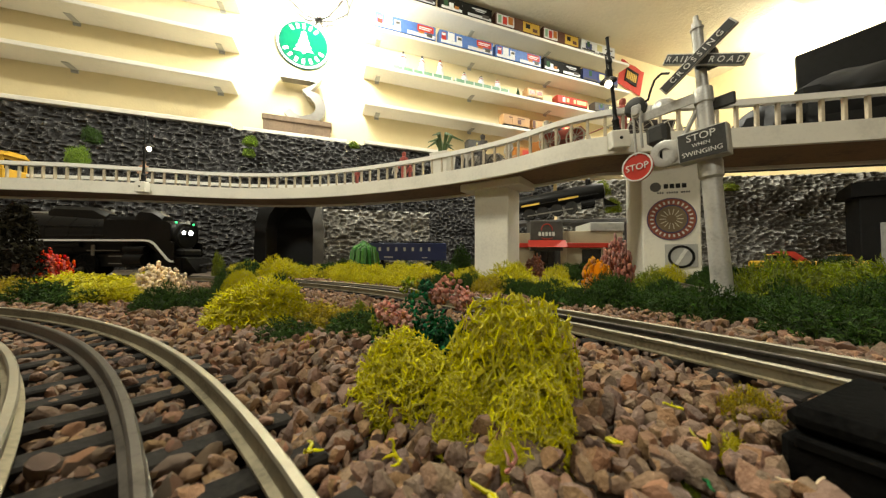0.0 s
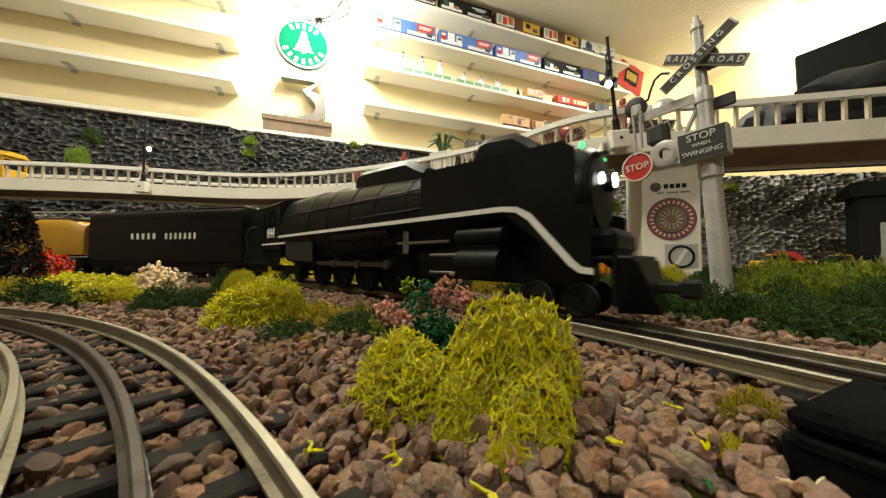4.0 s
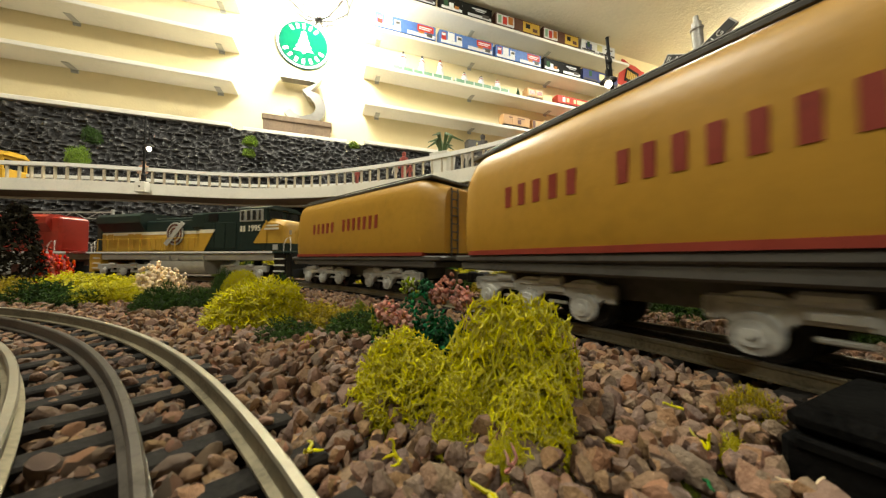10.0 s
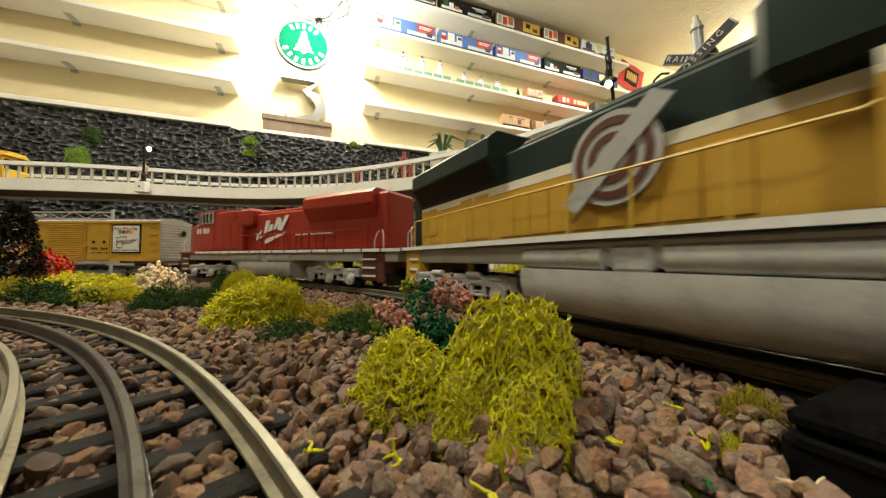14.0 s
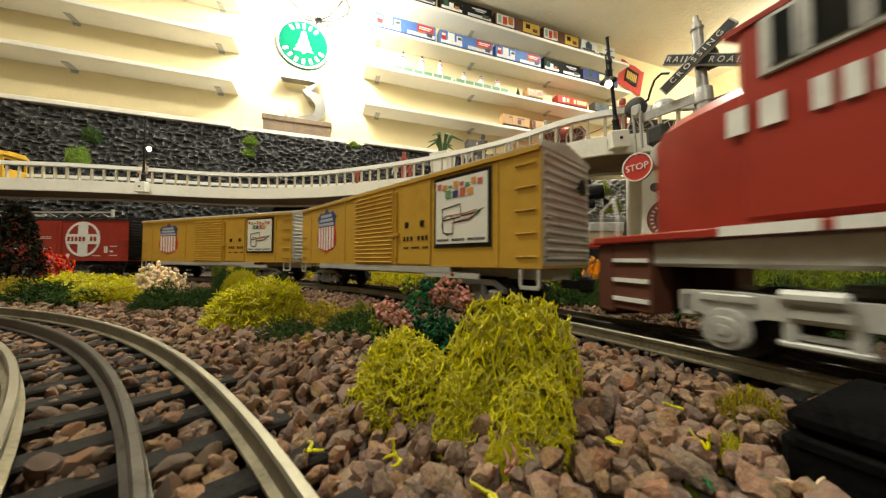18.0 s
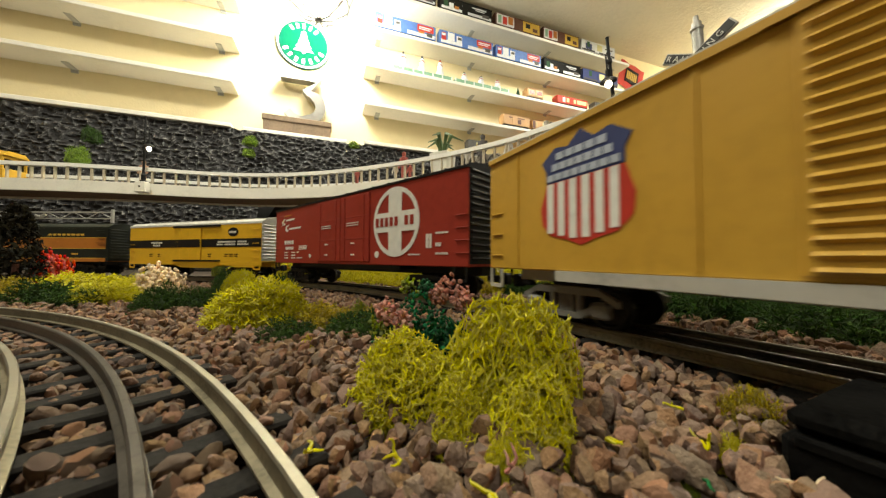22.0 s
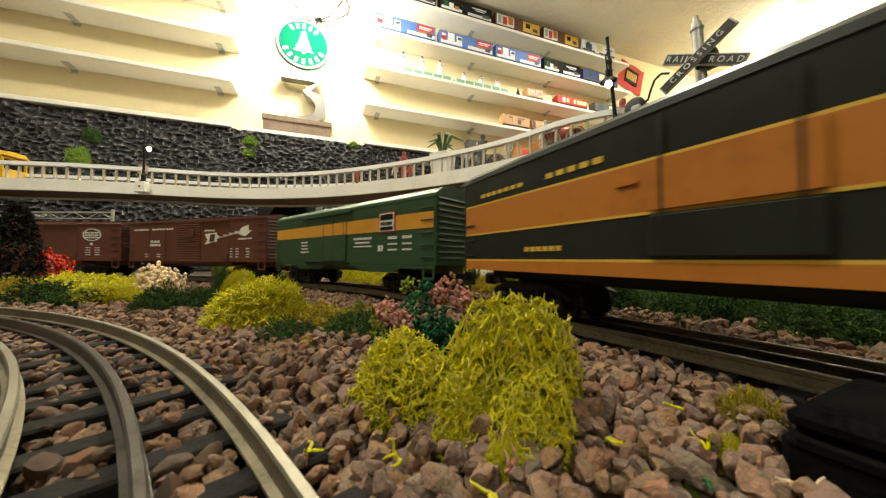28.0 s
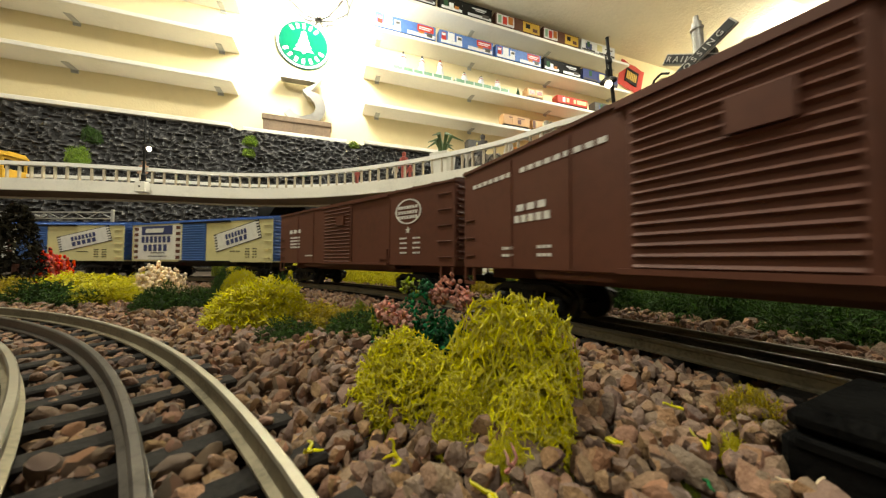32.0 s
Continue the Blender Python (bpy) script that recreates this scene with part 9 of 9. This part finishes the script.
# dark conifer, weeping tree
cf = thing("model_conifer", "dark nearly black model conifer", "tree", pose(-0.560, 0.415, GZ))
part("trunk", B().cyl((0, 0, 0), (0, 0, 0.035), 0.004, 0.003, n=8), P_BROWN, cf)
rnd = random.Random(8)
b = B()
for k in range(1500):
    t = rnd.random() ** 0.9
    z = 0.008 + 0.104 * t
    r = 0.031 * (1 - t) ** 0.75 * (0.85 + 0.3 * noise.noise(Vector((z * 60, 0, 3)))) + 0.005
    q = rnd.uniform(0, 2 * math.pi)
    r *= rnd.uniform(0.55, 1.12)
    c = Vector((r * math.cos(q), r * math.sin(q), z))
    vs = [c + Vector((rnd.gauss(0, 1), rnd.gauss(0, 1), rnd.gauss(0, 1))).normalized() * rnd.uniform(0.002, 0.005) for _ in range(4)]
    o = len(b.v)
    b.v += [tuple(v) for v in vs]
    b.f += [[o, o + 1, o + 2], [o, o + 2, o + 3], [o + 1, o + 3, o + 2], [o, o + 3, o + 1]]
part("crown", b, COL["black"], cf, smooth=0)
wt = thing("model_willow", "bright green weeping model tree", "tree", pose(-0.158, 0.630, GZ))
part("trunk", B().cyl((0, 0, 0), (0, 0, 0.06), 0.004, 0.003, n=8), P_BROWN, wt)
b = B()
for k in range(220):
    q, r = rnd.uniform(0, 2 * math.pi), rnd.uniform(0.005, 0.027)
    zt = 0.080 - r * 0.5 + rnd.uniform(-0.004, 0.004)
    b.tube([(r * 0.4 * math.cos(q), r * 0.4 * math.sin(q), zt), (r * math.cos(q), r * math.sin(q), zt - 0.006), (r * 1.15 * math.cos(q), r * 1.15 * math.sin(q), zt - 0.018 - 0.6 * r), (r * 1.15 * math.cos(q), r * 1.15 * math.sin(q), zt - 0.022 - r * 0.9)], [0.001, 0.0026, 0.0022, 0.0006], 4)
part("crown", b, mat("weeping_green_foliage", (0.07, 0.20, 0.05), 0.85, scale=120, var=0.4, rnd=0.25), wt)

# ---- pieces of the tracks and the ground ----
lay_ties(main_track, lambda i: on_loop(S0 + LOOP * (i + 0.5) / NT), NT, 0, 120)
lay_ties(inner_track, lambda i: (Vector((LC[0] + LR * math.sin(2 * math.pi * i / NI), LC[1] + LR * math.cos(2 * math.pi * i / NI), 0)), -2 * math.pi * i / NI), NI, 0, 80)


def stone_mesh(seed, rounds):
    """One chip of gravel: a sphere cut by a few planes."""
    bm = bmesh.new()
    bmesh.ops.create_icosphere(bm, subdivisions=rounds, radius=1.0)
    rnd = random.Random(seed)
    cuts = [(Vector((rnd.gauss(0, 1), rnd.gauss(0, 1), rnd.gauss(0, 1))).normalized(), rnd.uniform(0.50, 0.85)) for _ in range(10)]
    for v in bm.verts:
        for n, d in cuts:
            k = v.co.dot(n)
            if k > d:
                v.co -= n * (k - d)
        q = v.co + Vector((seed * 1.7, 0, 0))
        v.co *= 1 + 0.18 * noise.noise(q * 1.5) + 0.10 * noise.noise(q * 3.6)
    sx, sy, sz = rnd.uniform(0.9, 1.35), rnd.uniform(0.75, 1.0), rnd.uniform(0.6, 0.9)
    for v in bm.verts:
        v.co = Vector((v.co.x * sx, v.co.y * sy, v.co.z * sz))
    vs = np.array([v.co[:] for v in bm.verts])
    fs = [[v.index for v in f.verts] for f in bm.faces]
    bm.free()
    return vs, fs


STONES = [stone_mesh(s, 2) for s in range(10)]
STONES_FAR = [stone_mesh(s + 50, 1) for s in range(8)]
NEAR = []
for vs, fs in STONES:
    me = bpy.data.meshes.new("stone")
    me.from_pydata([tuple(v) for v in vs], [], fs)
    me.polygons.foreach_set("use_smooth", [True] * len(me.polygons))
    me.set_sharp_from_angle(angle=radians(31))
    me.materials.append(M_STONE)
    NEAR.append(me)

rnd = random.Random(77)
far_v, far_f, far_n = [], [], 0
count = 0


def stone_height(x, y):
    """Top of the gravel bed at a place, and how large chips are there; None where a rail lies."""
    rm = math.hypot(x - TC[0], y - TC[1]) - TR
    ri = math.hypot(x - LC[0], y - LC[1]) - LR
    best, size = -0.0062, 1.0
    if y > TC[1] and x > TC[0] - STRAIGHT:
        a = abs(y - TC[1] - TR) if x < TC[0] else abs(rm)
    else:
        a = 1.0
    if a < 0.0175:
        best, size = -0.0085, 0.8
        if min(abs(a - 0.016), a) < 0.0035:
            return None
    elif a < 0.036:
        best = -0.0058
        if a < 0.0205:
            return None
    if abs(ri) < 0.0275:
        best, size = -0.0058, 0.92
        if min(abs(abs(ri) - 0.016), abs(ri)) < 0.0036:
            return None
    if abs(a) > 0.034 and ri > 0.030:
        best += 0.0025 * math.sin(min(1, (ri - 0.03) / 0.03) * math.pi / 2) * max(0.0, 1 - max(0.0, y - 0.05) * 3)
    return best, size


def scatter(x0, x1, y0, y1, step, fine, drop=0.0):
    global far_n, count
    nx, ny = int((x1 - x0) / step), int((y1 - y0) / step)
    for i in range(nx):
        for j in range(ny):
            x = x0 + (i + rnd.random()) * step
            y = y0 + (j + rnd.random()) * step
            if x * x + y * y < 0.024 ** 2 or y < abs(x) * 0.45 - 0.03:
                continue
            if 0.055 < x < 0.16 and y < 0.075 and (x - 0.0895) * 0.903 + (y - 0.0385) * 0.429 > -0.017 and (x - 0.0895) * 0.429 - (y - 0.0385) * 0.903 > -0.033:
                continue
            if x > 0.3 and y > 0.5:
                continue
            hs = stone_height(x, y)
            if hs is None:
                continue
            top, size = hs
            r = step * rnd.choice((0.40, 0.50, 0.58, 0.66, 0.82)) * rnd.uniform(0.85, 1.12) * size
            z = top - r * 0.50 + rnd.uniform(-0.0024, 0.0014) - drop
            m = Matrix.Translation((x, y, z)) @ Euler((rnd.uniform(0, 6.3), rnd.uniform(-1.2, 1.2), rnd.uniform(0, 6.3))).to_matrix().to_4x4() @ Matrix.Diagonal((r, r, r, 1))
            if fine and count < 300 and y < 0.135 and -0.10 < x < 0.11:
                count += 1
                part("stone", NEAR[rnd.randrange(len(NEAR))], None, table, "", m)
            else:
                vs, fs = (STONES if fine else STONES_FAR)[rnd.randrange(8)]
                mm = np.array(m)
                far_v.append(vs @ mm[:3, :3].T + mm[:3, 3])
                far_f.extend([[k + far_n for k in f] for f in fs])
                far_n += len(vs)


scatter(-0.26, 0.17, 0.015, 0.17, 0.0041, True)
scatter(-0.34, 0.17, 0.010, 0.17, 0.0048, False, 0.0022)
scatter(-0.62, -0.16, 0.02, 0.46, 0.0052, False)
scatter(-0.16, 0.16, 0.17, 0.46, 0.0054, False)
scatter(0.16, 0.40, 0.02, 0.40, 0.0065, False)
scatter(-0.45, 0.10, 0.46, 0.62, 0.0070, False)
for i in range(6500):        # between the ties of the inner track
    a = rnd.uniform(0.10, 0.88)
    r = LR + rnd.uniform(-0.0275, 0.0275)
    x, y = LC[0] + r * math.sin(a), LC[1] + r * math.cos(a)
    if x * x + y * y < 0.024 ** 2 or min(abs(abs(r - LR) - 0.016), abs(r - LR)) < 0.0030:
        continue
    q = rnd.choice((0.0016, 0.0019, 0.0023, 0.0028))
    m = Matrix.Translation((x, y, -0.0082 + rnd.uniform(-0.002, 0.0006))) @ Euler((rnd.uniform(0, 6.3), rnd.uniform(-1.2, 1.2), rnd.uniform(0, 6.3))).to_matrix().to_4x4() @ Matrix.Diagonal((q, q, q, 1))
    vs, fs = STONES_FAR[rnd.randrange(8)]
    mm = np.array(m)
    far_v.append(vs @ mm[:3, :3].T + mm[:3, 3])
    far_f.extend([[k + far_n for k in f] for f in fs])
    far_n += len(vs)
me = bpy.data.meshes.new("gravel")
me.from_pydata([tuple(v) for v in np.concatenate(far_v)], [], far_f)
me.polygons.foreach_set("use_smooth", [True] * len(me.polygons))
me.set_sharp_from_angle(angle=radians(31))
me.materials.append(M_STONE)
gravel = new("gravel", me)
gravel.parent = table
gravel["kind"] = "stuff"

motions()
